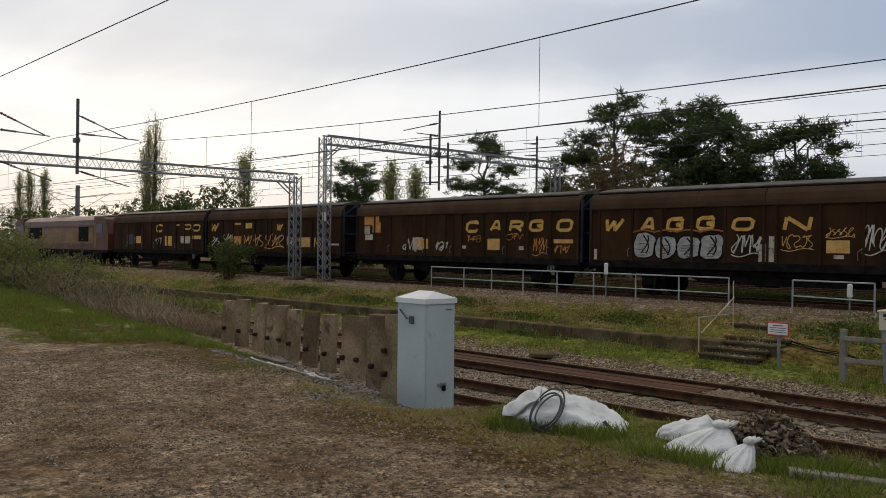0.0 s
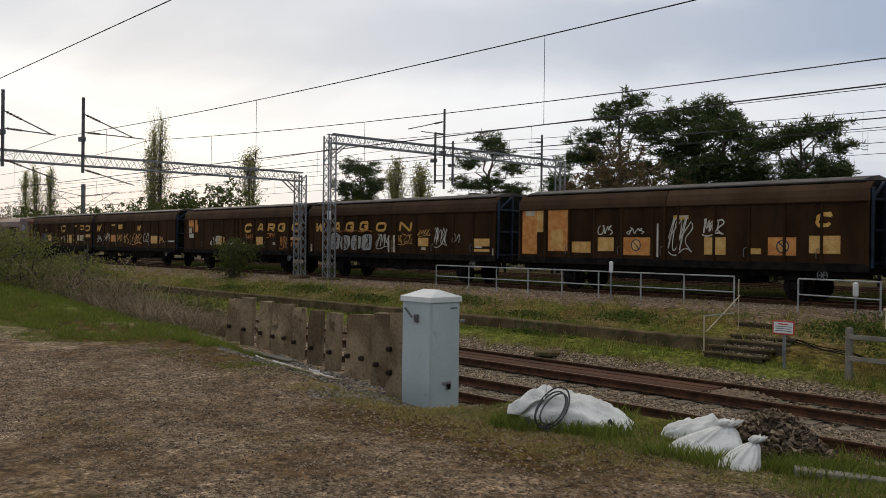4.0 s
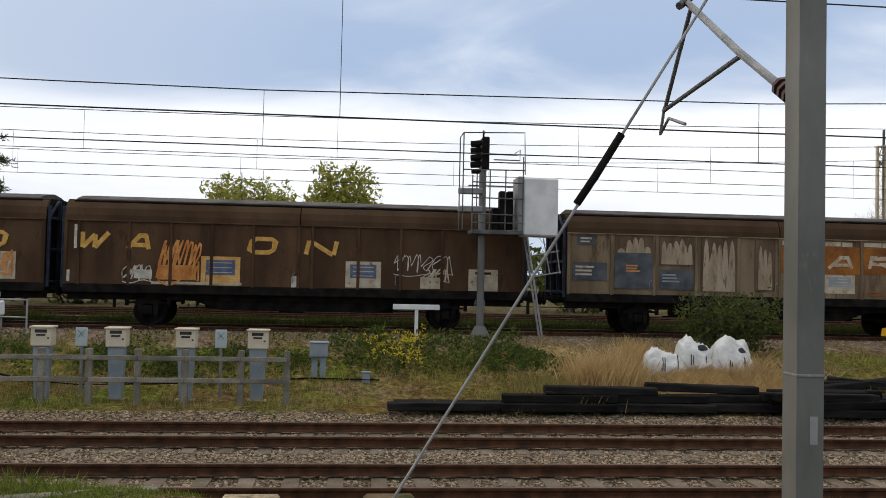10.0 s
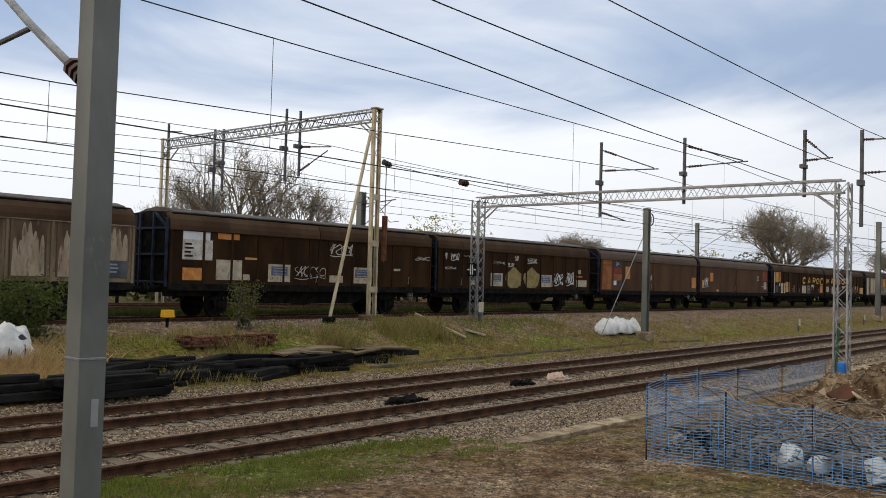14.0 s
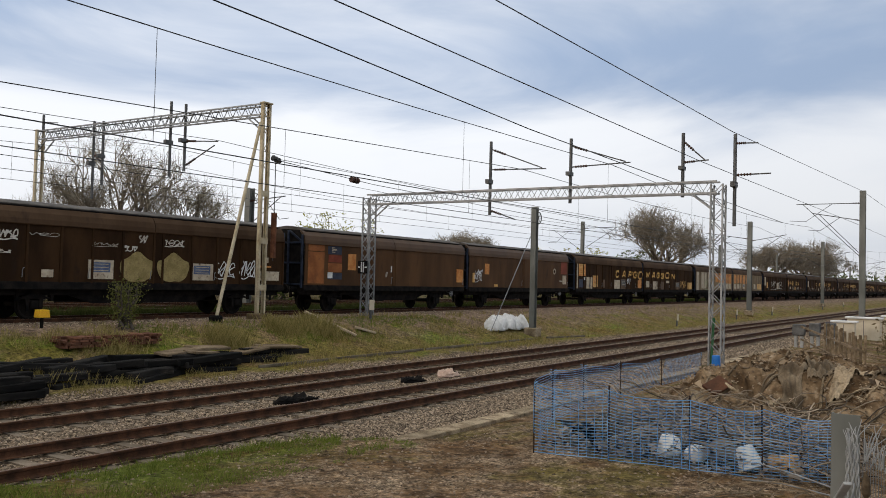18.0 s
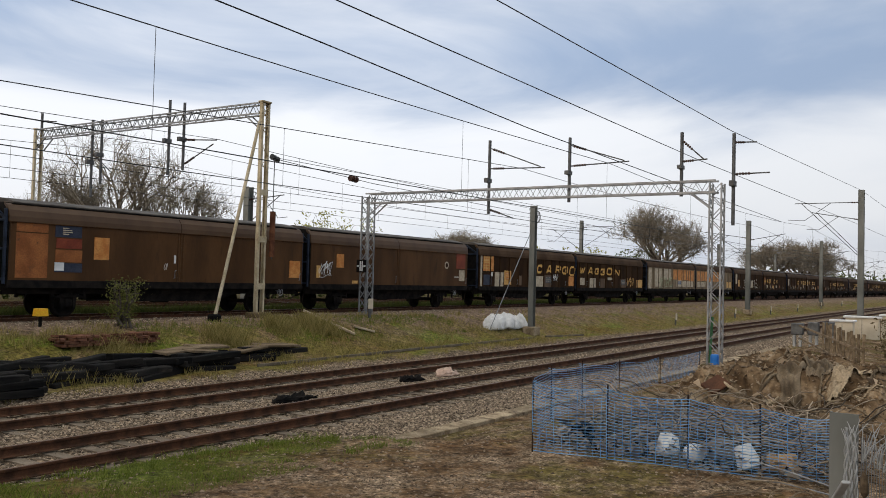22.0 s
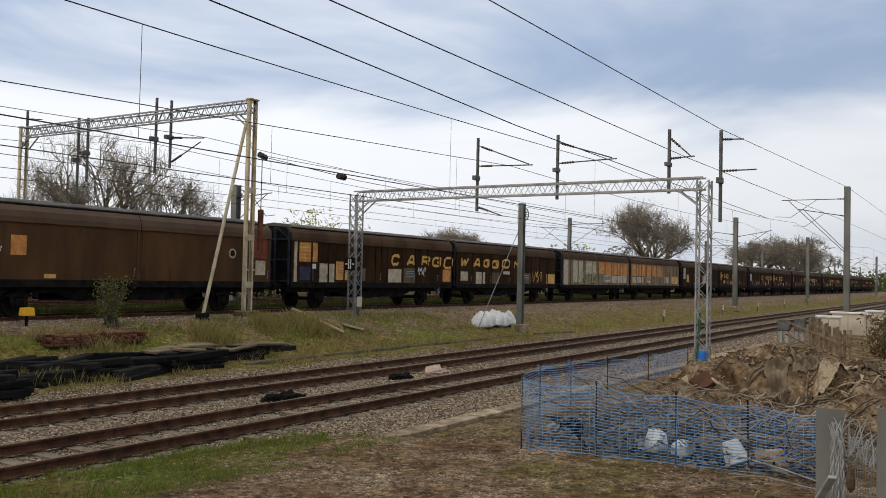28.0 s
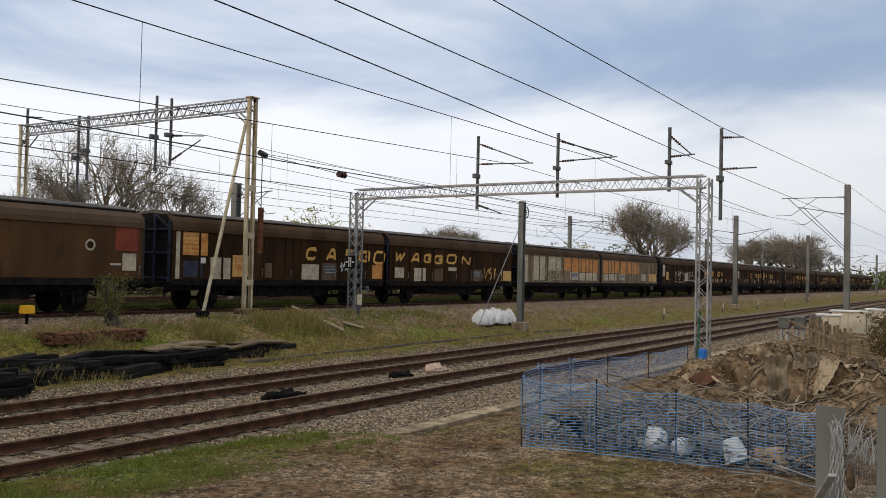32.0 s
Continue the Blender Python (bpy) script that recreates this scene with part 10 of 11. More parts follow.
def build_woods():
    build_pine(-42.6, 60, 1.0, 14.0, [(-1.4, 13.0, 1.7), (0.8, 14.0, 1.5), (-3.2, 11.2, 1.6), (-4.6, 9.6, 1.7), (-2.0, 9.4, 1.4), (1.8, 11.8, 1.9), (3.6, 11.0, 2.0), (-6.4, 7.6, 1.6), (-7.6, 6.2, 1.5), (0.6, 8.0, 1.5)], 1)
    build_pine(-36.6, 61, 1.0, 12.6, [(-1.8, 12.2, 2.0), (0.8, 12.6, 2.0), (2.6, 11.4, 1.9), (-0.4, 10.2, 2.0), (3.6, 9.6, 1.6), (-3.4, 8.6, 1.8), (1.4, 8.0, 2.0), (-1.2, 6.4, 2.2)], 2)
    build_pine(-32.6, 59, 1.0, 10.8, [(-1.4, 10.4, 1.7), (0.8, 10.8, 1.5), (2.4, 9.6, 1.6), (-0.6, 8.2, 2.0), (-3.2, 7.2, 2.0), (2.0, 7.0, 1.8), (-1.6, 5.4, 2.2), (1.2, 4.8, 2.0)], 3)
    build_pine(-26.4, 58, 1.0, 10.2, [(-3.0, 9.2, 1.3), (-1.2, 9.6, 1.3), (0.4, 9.8, 1.4), (1.9, 9.9, 1.2), (2.6, 8.6, 1.0), (-0.4, 7.6, 1.2), (1.4, 7.0, 1.4), (0.2, 5.4, 1.3), (-4.0, 8.2, 1.2)], 4)
    build_pine(-49.8, 61, 1.0, 7.8, [(-0.8, 7.4, 1.3), (0.9, 6.4, 1.5), (-1.8, 5.4, 1.3), (0.4, 4.6, 1.6), (2.6, 5.2, 1.4)], 5)
    build_pine(-67.6, 70, 1.0, 14.0, [(-0.6, 13.6, 1.8), (1.6, 12.4, 1.7), (-2.4, 11.4, 1.7), (3.0, 10.4, 1.6), (-3.4, 9.0, 1.7), (0.4, 9.0, 1.9), (3.8, 7.6, 1.8), (-1.4, 6.6, 2.0), (1.6, 5.4, 2.0)], 6)
    build_pine(-96.0, 74, 1.0, 13.0, [(-1.0, 12.6, 2.2), (1.8, 12.0, 2.0), (3.6, 10.0, 2.4), (-2.8, 9.6, 2.4), (0.4, 8.4, 2.6), (-3.0, 6.4, 2.4), (3.4, 6.2, 2.4)], 7)
    for x, y, top, wide, seed in ((-38.6, 53.5, 9.2, 5.6, 8), (-35.8, 53, 7.4, 5.0, 9), (-41.2, 54, 7.8, 5.0, 10)):
        build_leafy(x, y, 1.0, top, wide, seed, BROWN_LEAF, "brown leafless shrub under the pines", "bush", 620, 0.13, 10, 0.05, "shrubs under the pines", 12)
    for x, y, top, wide, seed in ((-31.0, 55, 5.2, 6, 11), (-27.5, 54.5, 4.4, 5, 12), (-47.0, 57, 4.6, 5, 13), (-23.6, 56, 4.0, 4, 14)):
        build_leafy(x, y, 1.0, top, wide, seed, PINE_LEAF, "dark green undergrowth beneath pines", "bush", 280, 0.15, 12, 0.02, "undergrowth behind the railway", 8)
    build_poplar(-129.5, 60, 1.0, 22.5, 6.4, 21)
    build_poplar(-133.5, 61, 1.0, 19.5, 4.0, 22)
    build_poplar(-101.8, 60, 1.0, 14.5, 4.4, 23)
    for i, (x, top) in enumerate(((-191, 16), (-185, 17), (-177, 16.5))):
        build_poplar(x, 60, 1.0, top, 4.0, 24 + i)
    build_poplar(-79.0, 66, 1.0, 12.0, 3.6, 28)
    build_poplar(-75.5, 67, 1.0, 11.2, 3.4, 29)
    for x, y, top, wide, seed in ((-92, 46, 7.2, 8, 31), (-86, 47, 8.4, 8, 32), (-99, 47, 6.6, 8, 33), (-112, 48, 6.4, 9, 34), (-128, 50, 6.6, 10, 35), (-146, 52, 6.4, 12, 36), (-165, 54, 7.4, 14, 37), (-190, 56, 8, 16, 38), (-72, 56, 6.6, 6, 39)):
        build_leafy(x, y, 1.0, top, wide, seed, BUSH_LEAF, "rounded green bush behind the far tracks", "bush", 300, 0.2, 12, 0.05, "bushes behind the railway", 8)
    build_leafy(-5.6, 43.5, 1.0, 6.2, 4.2, 41, FRESH_LEAF, "young tree with fresh yellow-green leaves on upright shoots", "tree", 1000, 0.125, 9, 0.1, "yellow-green young trees", 16, 1.2)
    build_leafy(-0.9, 43.0, 1.0, 6.7, 3.6, 42, FRESH_LEAF, "young tree with fresh yellow-green leaves", "tree", 1200, 0.125, 10, 0.1, "yellow-green young trees", 12, 0.4)
    build_leafy(-2.6, 42.6, 1.0, 5.2, 4.0, 45, FRESH_LEAF, "low yellow-green sapling behind the train", "tree", 700, 0.125, 10, 0.1, "yellow-green young trees", 9, 0.4)
    build_bare_tree(36.4, 49.0, 1.0, 11.8, 9.5, 51, 0.24, BLOSSOM, 4)
    build_bare_tree(42.4, 50.0, 1.0, 9.4, 8.5, 52, 0.18, BLOSSOM, 4)
    build_bare_tree(34.2, 51.5, 1.0, 8.4, 6.0, 53, 0.15, None, 4)
    build_bare_tree(47.0, 51.0, 1.0, 6.6, 6.0, 59, 0.14)
    build_bare_tree(118.5, 40.5, 1.0, 13.6, 13.0, 54, 0.40)
    build_bare_tree(205, 37.0, 1.0, 13.5, 16, 55, 0.4)
    build_bare_tree(225, 39.0, 1.0, 12.5, 16, 56, 0.4)
    build_bare_tree(189, 40.0, 1.0, 11.5, 14, 57, 0.4)
    build_bare_tree(78, 48, 1.0, 7.6, 8, 58, 0.18)
    build_leafy(60, 50, 1.0, 6.9, 7, 61, FRESH_LEAF, "spring-green bush behind the far tracks", "bush", 260, 0.13, 9, 0.1, "bushes behind the railway", 9)
    build_leafy(80, 49, 1.0, 6.0, 8, 62, BUSH_LEAF, "dull green bush behind the far tracks", "bush", 260, 0.15, 9, 0.1, "bushes behind the railway", 9)
    build_leafy(103, 46, 1.0, 6.0, 8, 63, FRESH_LEAF, "spring-green bush behind the far tracks", "bush", 240, 0.15, 9, 0.1, "bushes behind the railway", 9)
    build_leafy(122, 44, 1.0, 6.4, 9, 64, BUSH_LEAF, "dull green bush behind the far tracks", "bush", 240, 0.17, 9, 0.1, "bushes behind the railway", 9)
    # undergrowth seen under the wagons
    for i in range(23):
        x = -58 + i * 8.7
        build_leafy(x, 44.5 + (i % 3), 1.0, 2.2 + 0.5 * (i % 3), 9.5, 70 + i, BUSH_LEAF, "low green hedge behind the far tracks", "bush", 230, 0.2, 10, 0.0, "low hedge behind the far tracks", 9)
    rnd = random.Random(99)
    for name, x0, x1, y0, y1, n in (("far_wood", 240, 620, 34, 80, 90), ("far_wood", -620, -190, 30, 90, 90), ("far_wood", -300, 300, 210, 260, 120)):
        g = Geo()
        for i in range(n):
            x, y = rnd.uniform(x0, x1), rnd.uniform(y0, y1)
            h = rnd.uniform(4, 9) * (1.2 if y > 200 else 1)
            for _ in range(80):
                q = (x + rnd.gauss(0, 3.5), y + rnd.gauss(0, 2), 1 + h * rnd.random())
                leaf_quad(g, q, rnd.uniform(0.35, 0.9), rnd)
        solid(name, g, BUSH_LEAF, "distant mixed hedge and woodland on the skyline", "woodland", kind="stuff")


build_woods()


def build_near_bushes():
    def bush(x, y, top, wide, seed, mat, label, n=240, s=0.07, per=12, low=0.0, stems=9, cat="bush"):
        build_leafy(x, y, ground_height(x, y) - 0.05, top, wide, seed, mat, label, cat, n, s, per, low, "", stems)
    bush(-41.5, 23.6, 1.9, 2.4, 101, BUSH_LEAF, "dark green conifer-like bush on the bank")
    bush(10.2, 23.5, 1.45, 2.9, 102, BUSH_LEAF, "dark green broom bush on the bank", 330)
    bush(17.8, 23.6, 1.45, 1.0, 103, OLIVE_LEAF, "sparse olive-green shrub on the bank", 170, 0.045, 8)
    bush(-27.5, 9.3, 1.0, 4.2, 104, OLIVE_LEAF, "straggling green bramble and hawthorn thicket", 720, 0.048)
    bush(-31.5, 10.5, 1.8, 5.0, 105, OLIVE_LEAF, "straggling green bramble and hawthorn thicket", 720, 0.05)
    bush(-30.5, 8.6, 1.55, 4.0, 112, OLIVE_LEAF, "tall straggling hawthorn with fresh green leaves", 900, 0.046)
    bush(-33.0, 9.0, 1.85, 4.0, 113, OLIVE_LEAF, "tall straggling hawthorn with fresh green leaves", 900, 0.05)
    bush(-24.2, 9.6, 0.6, 3.0, 106, OLIVE_LEAF, "low green bramble at the yard edge", 420, 0.045)
    bush(-37.5, 12.0, 1.7, 6.0, 107, BUSH_LEAF, "straggling green bramble and hawthorn thicket", 420, 0.1)
    bush(-24.5, 12.5, 1.3, 2.4, 108, OLIVE_LEAF, "pale green shrub by the near track", 160, 0.07)
    bush(38.5, 1.9, 1.4, 3.0, 109, BUSH_LEAF, "dark thorny scrub behind the timber fence", 300, 0.09)
    bush(34.2, 2.3, 1.15, 2.6, 114, BROWN_LEAF, "brown and green bramble beside the timber fence", 320, 0.06)
    bush(42.5, 2.6, 1.5, 3.5, 110, BROWN_LEAF, "dry brown scrub beside the cabinets", 260, 0.09)
    bush(34.5, 1.4, 1.0, 3.0, 111, BROWN_LEAF, "dry brown scrub behind the rubble heap", 260, 0.09)
    # flowering gorse and ivy on the bank
    rnd = random.Random(120)
    t = thing("gorse_bush", "dark green bush covered with bright yellow blossom", "bush", at=(0, 0, 0))
    g, f = Geo(), Geo()
    for i in range(330):
        x, y = rnd.uniform(-0.9, 4.3), rnd.uniform(21.7, 23.9)
        z = ground_height(x, y) + rnd.uniform(0.02, 0.32) * (1 + 0.5 * noise.noise((x, y, 3)))
        clump(g, (x, y, z), 0.22, 11, 0.065, rnd)
    for cx, cy, n in ((1.25, 22.9, 34), (0.45, 22.3, 14), (1.25, 22.0, 22), (0.3, 22.9, 8), (0.85, 22.6, 8)):
        for i in range(n):
            x, y = cx + rnd.gauss(0, 0.22), cy + rnd.gauss(0, 0.25)
            clump(f, (x, y, ground_height(x, y) + rnd.uniform(0.28, 0.50)), 0.10, 7, 0.038, rnd)
    part("foliage", g, IVY_LEAF, t)
    part("blossom", f, GORSE, t, "bright yellow flowers")
    t = thing("ivy_patch", "mat of green ivy and bramble on the bank", "ivy", at=(0, 0, 0))
    g = Geo()
    for i in range(420):
        x, y = rnd.uniform(-9.5, -1.2), rnd.uniform(21.2, 24.0)
        if noise.noise((x * 0.6, y * 0.8, 8)) < -0.05:
            continue
        clump(g, (x, y, ground_height(x, y) + rnd.uniform(0.0, 0.12)), 0.22, 9, 0.05, rnd)
    part("foliage", g, IVY_LEAF, t)


build_near_bushes()


def blades(name, mat, label, spots, n, h0, h1, seed, width=0.008, lean=0.35, accept=None, category="grass"):
    """Grass as many single blades. spots: (x0, x1, y0, y1, share)."""
    rnd = random.Random(seed)
    g = Geo()
    total = sum(s[4] for s in spots)
    for x0, x1, y0, y1, share in spots:
        for _ in range(int(n * share / total)):
            x, y = rnd.uniform(x0, x1), rnd.uniform(y0, y1)
            if accept and not accept(x, y, rnd):
                continue
            z = ground_height(x, y) - 0.01
            for _ in range(3):
                h = rnd.uniform(h0, h1)
                a = rnd.uniform(0, 6.28)
                c, s = math.cos(a), math.sin(a)
                k = rnd.uniform(0.1, lean) * h
                bx, by = x + rnd.gauss(0, 0.03), y + rnd.gauss(0, 0.03)
                d = rnd.uniform(0, 6.28)
                dx, dy = k * math.cos(d), k * math.sin(d)
                g.add([(bx - c * width, by - s * width, z), (bx + c * width, by + s * width, z), (bx + dx * 0.5, by + dy * 0.5, z + h * 0.6), (bx + dx, by + dy, z + h)], [(0, 1, 2), (2, 1, 3)] if rnd.random() < 0.5 else [(0, 1, 2), (0, 2, 3)])
    return solid(name, g, mat, label, category, kind="stuff")


def build_grass():
    patch = lambda x, y, rnd: noise.noise((x * 0.55, y * 0.7, 4.0)) + 0.25 * noise.noise((x * 2.2, y * 2.2, 1.0)) > -0.12
    tuft = lambda x, y, rnd: noise.noise((x * 0.8, y * 0.9, 9.0)) + 0.4 * noise.noise((x * 2.6, y * 2.6, 2.0)) > 0.02
    blades("verge_grass", GRASS, "short bright green grass along the yard edge", [(-6.6, -2.4, 6.1, 8.0, 1.1), (-3.0, 3.0, 5.6, 8.2, 4.5), (4.4, 11.0, 7.4, 9.7, 4.2), (-29, -15.5, 5.0, 8.4, 9.0), (-15.5, -10.5, 5.9, 7.4, 1.2)], 62000, 0.016, 0.065, 1, 0.0045, 0.9, patch)
    bunch = lambda x, y, rnd: noise.noise((x * 2.6, y * 3.2, 6.0)) + 0.5 * noise.noise((x * 0.6, y * 0.8, 3.0)) > 0.10
    blades("verge_grass", GRASS, "uneven tufts of green grass on the yard border", [(-30, -15.0, 5.6, 8.7, 5), (-17, -13.0, 7.0, 8.4, 0.8), (-5.9, -2.2, 6.0, 7.6, 0.45), (4.5, 10.5, 7.6, 9.6, 1.0)], 24000, 0.05, 0.15, 11, 0.006, 0.8, bunch)
    blades("verge_grass", GRASS, "tufts of longer dark green grass round the bags", [(-5.8, -5.3, 6.05, 6.35, 1.6), (-5.4, -4.6, 6.25, 6.65, 1.8), (-3.2, -2.8, 6.4, 6.9, 0.9), (-4.2, -3.4, 6.15, 6.4, 0.5)], 2600, 0.06, 0.15, 2, 0.005, 0.6)
    blades("verge_grass", ROUGH_GRASS, "thin brown trodden grass on the yard border", [(-6.8, -2.2, 5.2, 6.6, 1.4), (-9.0, -6.5, 5.6, 6.6, 0.5)], 5200, 0.015, 0.06, 12, 0.004, 1.6, patch)
    blades("bank_grass", ROUGH_GRASS, "rough tufted grass on the railway bank", [(-55, -6, 18.8, 24.2, 4), (-8, 16, 19.2, 24.2, 3), (10, 40, 18.8, 24.3, 4), (40, 90, 19.0, 25.0, 2)], 26000, 0.08, 0.30, 3, 0.010, 0.6, tuft)
    blades("bank_grass", GRASS, "greener grass at the foot of the bank", [(-45, -4, 19.2, 20.3, 4), (-45, -10, 20.8, 23.4, 5), (18, 36, 21.5, 24.0, 3)], 18000, 0.05, 0.16, 4, 0.010, 0.6, patch)
    loose = lambda x, y, rnd: rnd.random() < math.exp(-(((x - 8.4) / 2.4) ** 2 + ((y - 21.3) / 1.1) ** 2)) * (0.6 + 0.8 * noise.noise((x * 1.3, y * 1.3, 2.0)))
    blades("straw_grass", DRY_GRASS, "flattened straw-coloured dry grass round the bags", [(4.0, 13.0, 19.9, 23.6, 1)], 26000, 0.10, 0.38, 5, 0.006, 1.4, loose)
    for cx, cy, n, h in ((5.7, 20.9, 1100, 0.95), (6.4, 21.3, 700, 0.8), (9.9, 21.9, 500, 0.6), (7.2, 22.4, 500, 0.6)):
        near = lambda x, y, rnd, cx=cx, cy=cy: rnd.random() < math.exp(-((x - cx) ** 2 + (y - cy) ** 2) / 0.16)
        blades("straw_tuft", DRY_GRASS, "tall feathery tuft of straw-coloured grass", [(cx - 0.9, cx + 0.9, cy - 0.9, cy + 0.9, 1)], n * 4, h * 0.45, h, int(cx * 10), 0.006, 0.5, near)
    for cx, cy, n, h in ((4.4, 20.3, 1300, 0.6), (5.0, 20.0, 900, 0.5), (3.5, 19.9, 500, 0.35), (13.2, 20.2, 500, 0.5), (20.8, 22.0, 900, 0.6), (26.0, 22.6, 1200, 0.6), (24.2, 22.8, 700, 0.5), (16.4, 22.2, 500, 0.5)):
        near = lambda x, y, rnd, cx=cx, cy=cy: rnd.random() < math.exp(-((x - cx) ** 2 + (y - cy) ** 2) / 0.3)
        blades("grass_tuft", ROUGH_GRASS, "long yellow-green grass tuft on the bank", [(cx - 1.2, cx + 1.2, cy - 1.0, cy + 1.0, 1)], n * 3, h * 0.4, h, int(cx * 10) + 1, 0.007, 0.6, near)
    blades("weeds", BUSH_LEAF, "rank green weeds between the far tracks", [(-24, 30, 28.95, 29.6, 1), (-60, -24, 28.95, 29.6, 0.5), (30, 120, 28.95, 29.6, 1.2)], 34000, 0.18, 0.46, 8, 0.012, 0.6, lambda x, y, rnd: rnd.random() < 0.75 + noise.noise((x * 0.7, y, 3.0)), category="weeds")
    rnd = random.Random(67)
    g = Geo()
    for cx, cy, rx, ry, n, h in ((-6.3, 22.3, 0.9, 0.7, 900, 0.32), (-4.6, 22.0, 0.7, 0.6, 700, 0.34), (-3.3, 22.5, 0.8, 0.6, 700, 0.26), (-1.6, 22.3, 0.5, 0.5, 300, 0.2), (-9.0, 22.6, 1.2, 0.6, 600, 0.28), (4.3, 22.4, 0.9, 0.6, 700, 0.35), (-15.5, 22.3, 1.3, 0.5, 500, 0.2), (-19.0, 21.5, 1.6, 0.4, 500, 0.2), (-23.5, 22.6, 1.8, 0.5, 600, 0.22), (-28.0, 21.8, 1.8, 0.5, 600, 0.25), (-33.0, 22.4, 2.0, 0.5, 600, 0.25), (-17.5, 20.2, 1.2, 0.25, 300, 0.15), (-25.5, 20.2, 1.6, 0.25, 300, 0.18), (-38.0, 21.6, 2.0, 0.6, 600, 0.3)):
        for _ in range(n):
            u, v = rnd.gauss(0, 0.5), rnd.gauss(0, 0.5)
            x, y = cx + rx * u, cy + ry * v
            leaf_quad(g, (x, y, ground_height(x, y) + h * rnd.random() * math.exp(-(u * u + v * v))), rnd.uniform(0.04, 0.08), rnd, 0.3)
    solid("ground_ivy", g, IVY_LEAF, "low dark green ivy and brambles creeping over the bank", "ivy", kind="stuff")
    blades("dry_reeds", REED, "thin dead grass stems at the yard edge", [(-36, -17.5, 8.6, 11.5, 3), (-23, -17.2, 9.3, 11.0, 1.2)], 5000, 0.15, 0.55, 6, 0.003, 0.8, category="dead stems")
    rnd = random.Random(66)
    g = Geo()
    for i in range(2600):
        x, y = rnd.uniform(-35, -16.6), rnd.uniform(8.5, 11.6)
        h, a, reach = rnd.uniform(0.25, 1.05) * (1.0 if x < -20 else 0.6), rnd.uniform(0, 6.28), rnd.uniform(0.2, 1.1)
        z = ground_height(x, y) - 0.03
        pts = []
        for k in range(6):
            u = k / 5
            pts.append((x + reach * u * math.cos(a + 0.5 * u), y + reach * u * math.sin(a + 0.5 * u), z + h * math.sin(2.3 * u) + rnd.uniform(-0.03, 0.03)))
        g.tube(pts, rnd.uniform(0.005, 0.011), 3, 0.003, False)
    solid("dead_brambles", g, REED, "tangle of arching dead bramble canes", "brambles", kind="stuff")


build_grass()


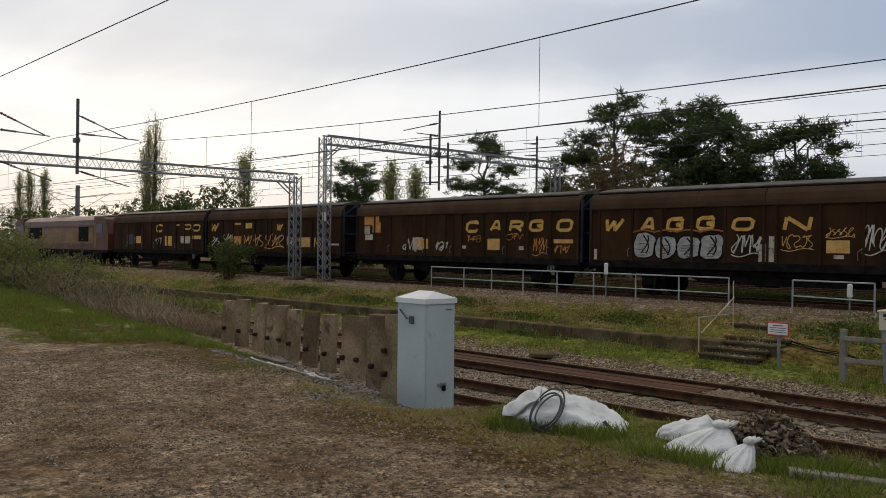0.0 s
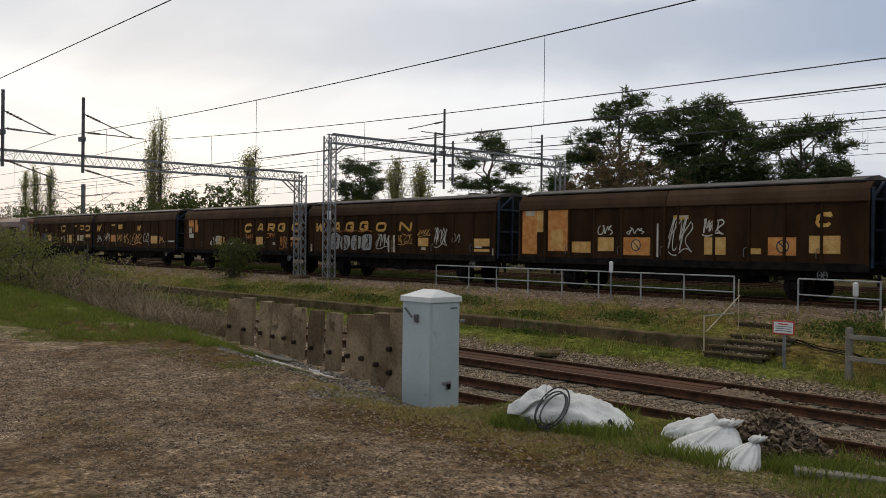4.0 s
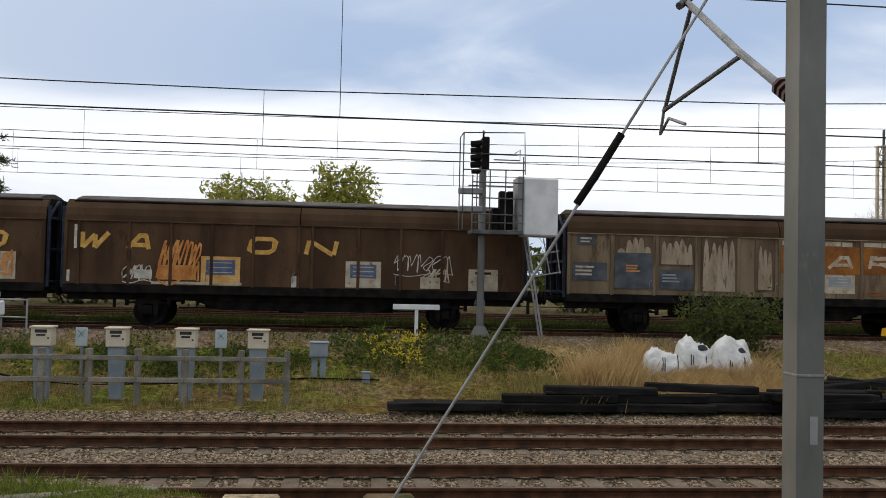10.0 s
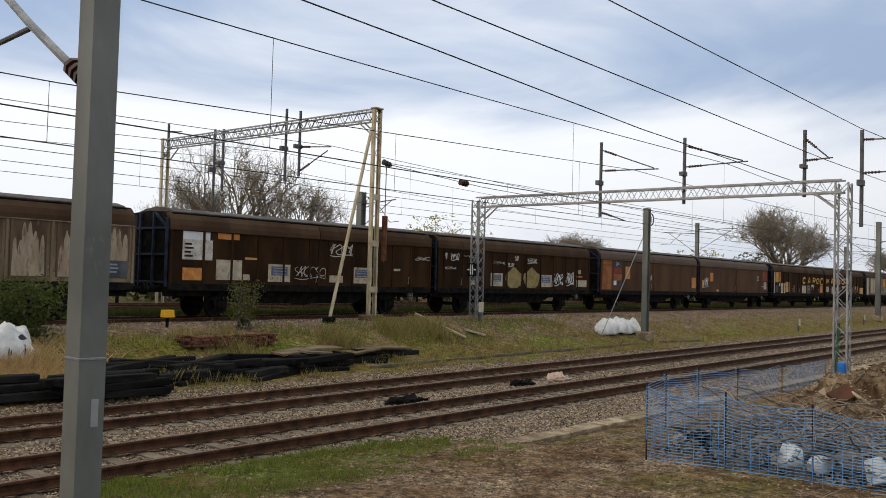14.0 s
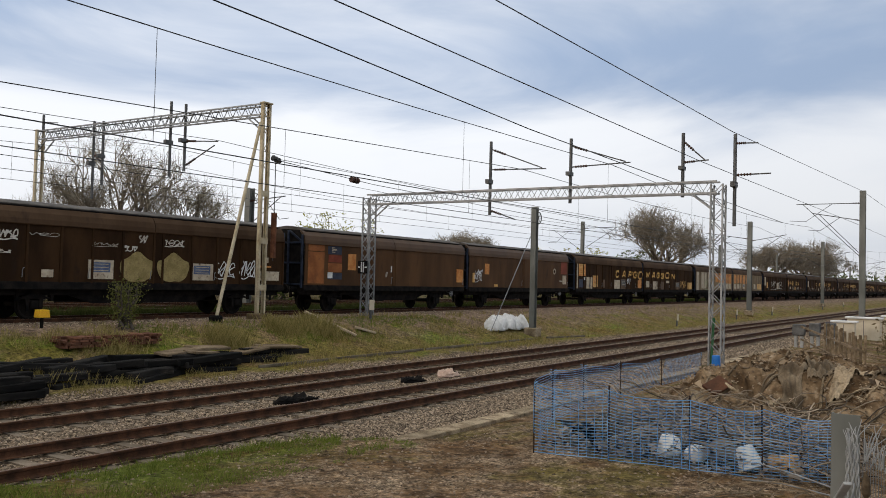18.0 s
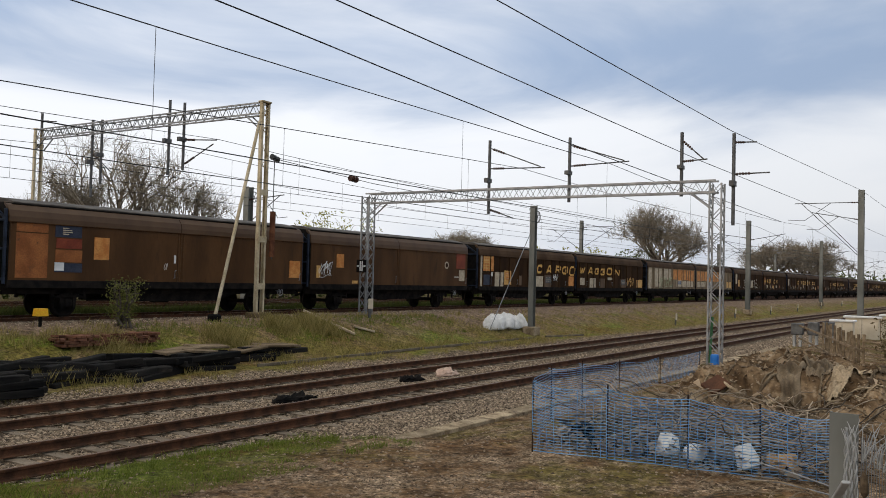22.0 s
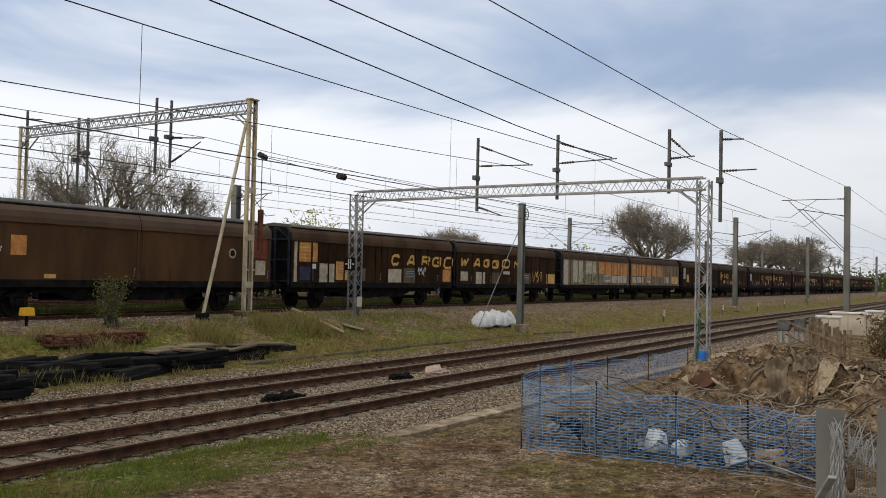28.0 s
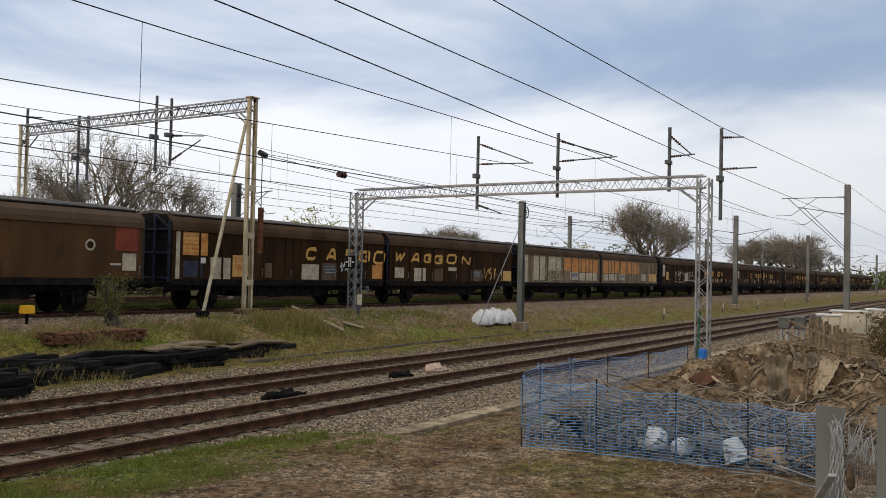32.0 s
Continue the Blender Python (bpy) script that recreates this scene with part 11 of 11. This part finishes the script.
def build_stones():
    """Loose stones of the yard and of the ballast."""
    rnd = random.Random(77)

    def scatter(name, mat, label, n, area, s0, s1, keep=None):
        g = Geo()
        x0, x1, y0, y1 = area
        for i in range(n):
            x, y = rnd.uniform(x0, x1), rnd.uniform(y0, y1)
            if keep and not keep(x, y):
                continue
            s = s0 + (s1 - s0) * rnd.random() ** 3
            z = ground_height(x, y) - s * 0.1
            a = rnd.uniform(0, 6.28)
            c, d = math.cos(a) * s, math.sin(a) * s
            q, h = rnd.uniform(0.6, 1.0), s * rnd.uniform(0.45, 0.85)
            u, v = rnd.uniform(-0.4, 0.4) * s, rnd.uniform(-0.4, 0.4) * s
            g.add([(x + c, y + d, z), (x - d * q, y + c * q, z + h * 0.2), (x - c, y - d, z), (x + d * q, y - c * q, z), (x + u, y + v, z + h)], [(0, 1, 4), (1, 2, 4), (2, 3, 4), (3, 0, 4)])
        solid(name, g, mat, label, "stones", kind="stuff")
    scatter("yard_stones", STONE, "small pale stones strewn over the gravel yard", 64000, (-14, 0.5, 2.4, 6.9), 0.006, 0.024, lambda x, y: y < 6.2 or noise.noise((x * 1.6, y * 1.6, 8.0)) > 0)
    scatter("yard_stones", STONE, "small stones strewn over bare earth", 9000, (3.5, 14, 1.5, 9.0), 0.007, 0.04)
    scatter("slate_chips", CHIPS, "grey slate chippings in front of the concrete blocks", 26000, (-14.2, -7.9, 5.6, 9.2), 0.014, 0.048, lambda x, y: -1.45 + 0.6 * noise.noise((x * 1.3, y * 1.3, 1.0)) < y - (7.72 + (-9.12 - x) * 0.24) < 0.1)
    inside = lambda x, y: all(abs(y - r) > 0.09 for r in RAIL_Y)
    scatter("ballast", BALLAST, "grey-brown broken stone ballast round the near rails", 92000, (-18, 24, 9.7, 19.15), 0.024, 0.055, inside)
    scatter("ballast", BALLAST, "grey-brown broken stone ballast along the rails", 16000, (24, 60, 9.2, 18.8), 0.03, 0.07, inside)
    scatter("ballast", BALLAST, "grey-brown broken stone ballast along the rails", 12000, (-45, -18, 10.2, 19.25), 0.03, 0.07, inside)
    scatter("ballast", BALLAST, "broken stone ballast at the far track edge", 7000, (-42, 40, 24.4, 26.5), 0.03, 0.06)


build_stones()


def build_sleepers():
    """Concrete sleepers, nearly buried, under the near rails."""
    rnd = random.Random(55)
    for k, (a, b) in enumerate(((RAIL_Y[0], RAIL_Y[1]), (RAIL_Y[2], RAIL_Y[3]))):
        t = thing("track_bed", "row of grey concrete sleepers sunk in ballast", "sleepers", kind="structure")
        x = -34.0
        while x < 62:
            part("sleeper", shared(("sleeper",), lambda: Geo().prism([(-1.25, -0.32), (1.25, -0.32), (1.25, -0.205), (0.5, -0.20), (-0.5, -0.20), (-1.25, -0.205)], "x", -0.12, 0.12).mesh("sleeper")), SLEEPER, t, m=pose(x, (a + b) / 2 + rnd.uniform(-0.02, 0.02), 0.0))
            x += 0.66


build_sleepers()


def motions():
    """The train draws out to the left and slows down; every wheel rolls with it."""
    ts = np.array([t for t, _ in TRAVEL], float)
    ss = np.array([s for _, s in TRAVEL], float)
    m = np.gradient(ss, ts)

    def place(t):
        i = int(min(max(np.searchsorted(ts, t) - 1, 0), len(ts) - 2))
        h = ts[i + 1] - ts[i]
        u = (t - ts[i]) / h
        return ((2 * u**3 - 3 * u**2 + 1) * ss[i] + (u**3 - 2 * u**2 + u) * h * m[i] + (3 * u**2 - 2 * u**3) * ss[i + 1] + (u**3 - u**2) * h * m[i + 1])

    for ob, off in TRAIN:
        walk(ob, [(t, pose(place(t) + off, SIDE_Y + HALF, FAR_RAIL)) for t in range(33)])
    for ws, x in WHEELS:
        walk(ws, [(t / 10, pose(x, 0, 0.455, 0, math.degrees((place(t / 10) - place(0)) / 0.455), 0)) for t in range(0, 321)])


motions()
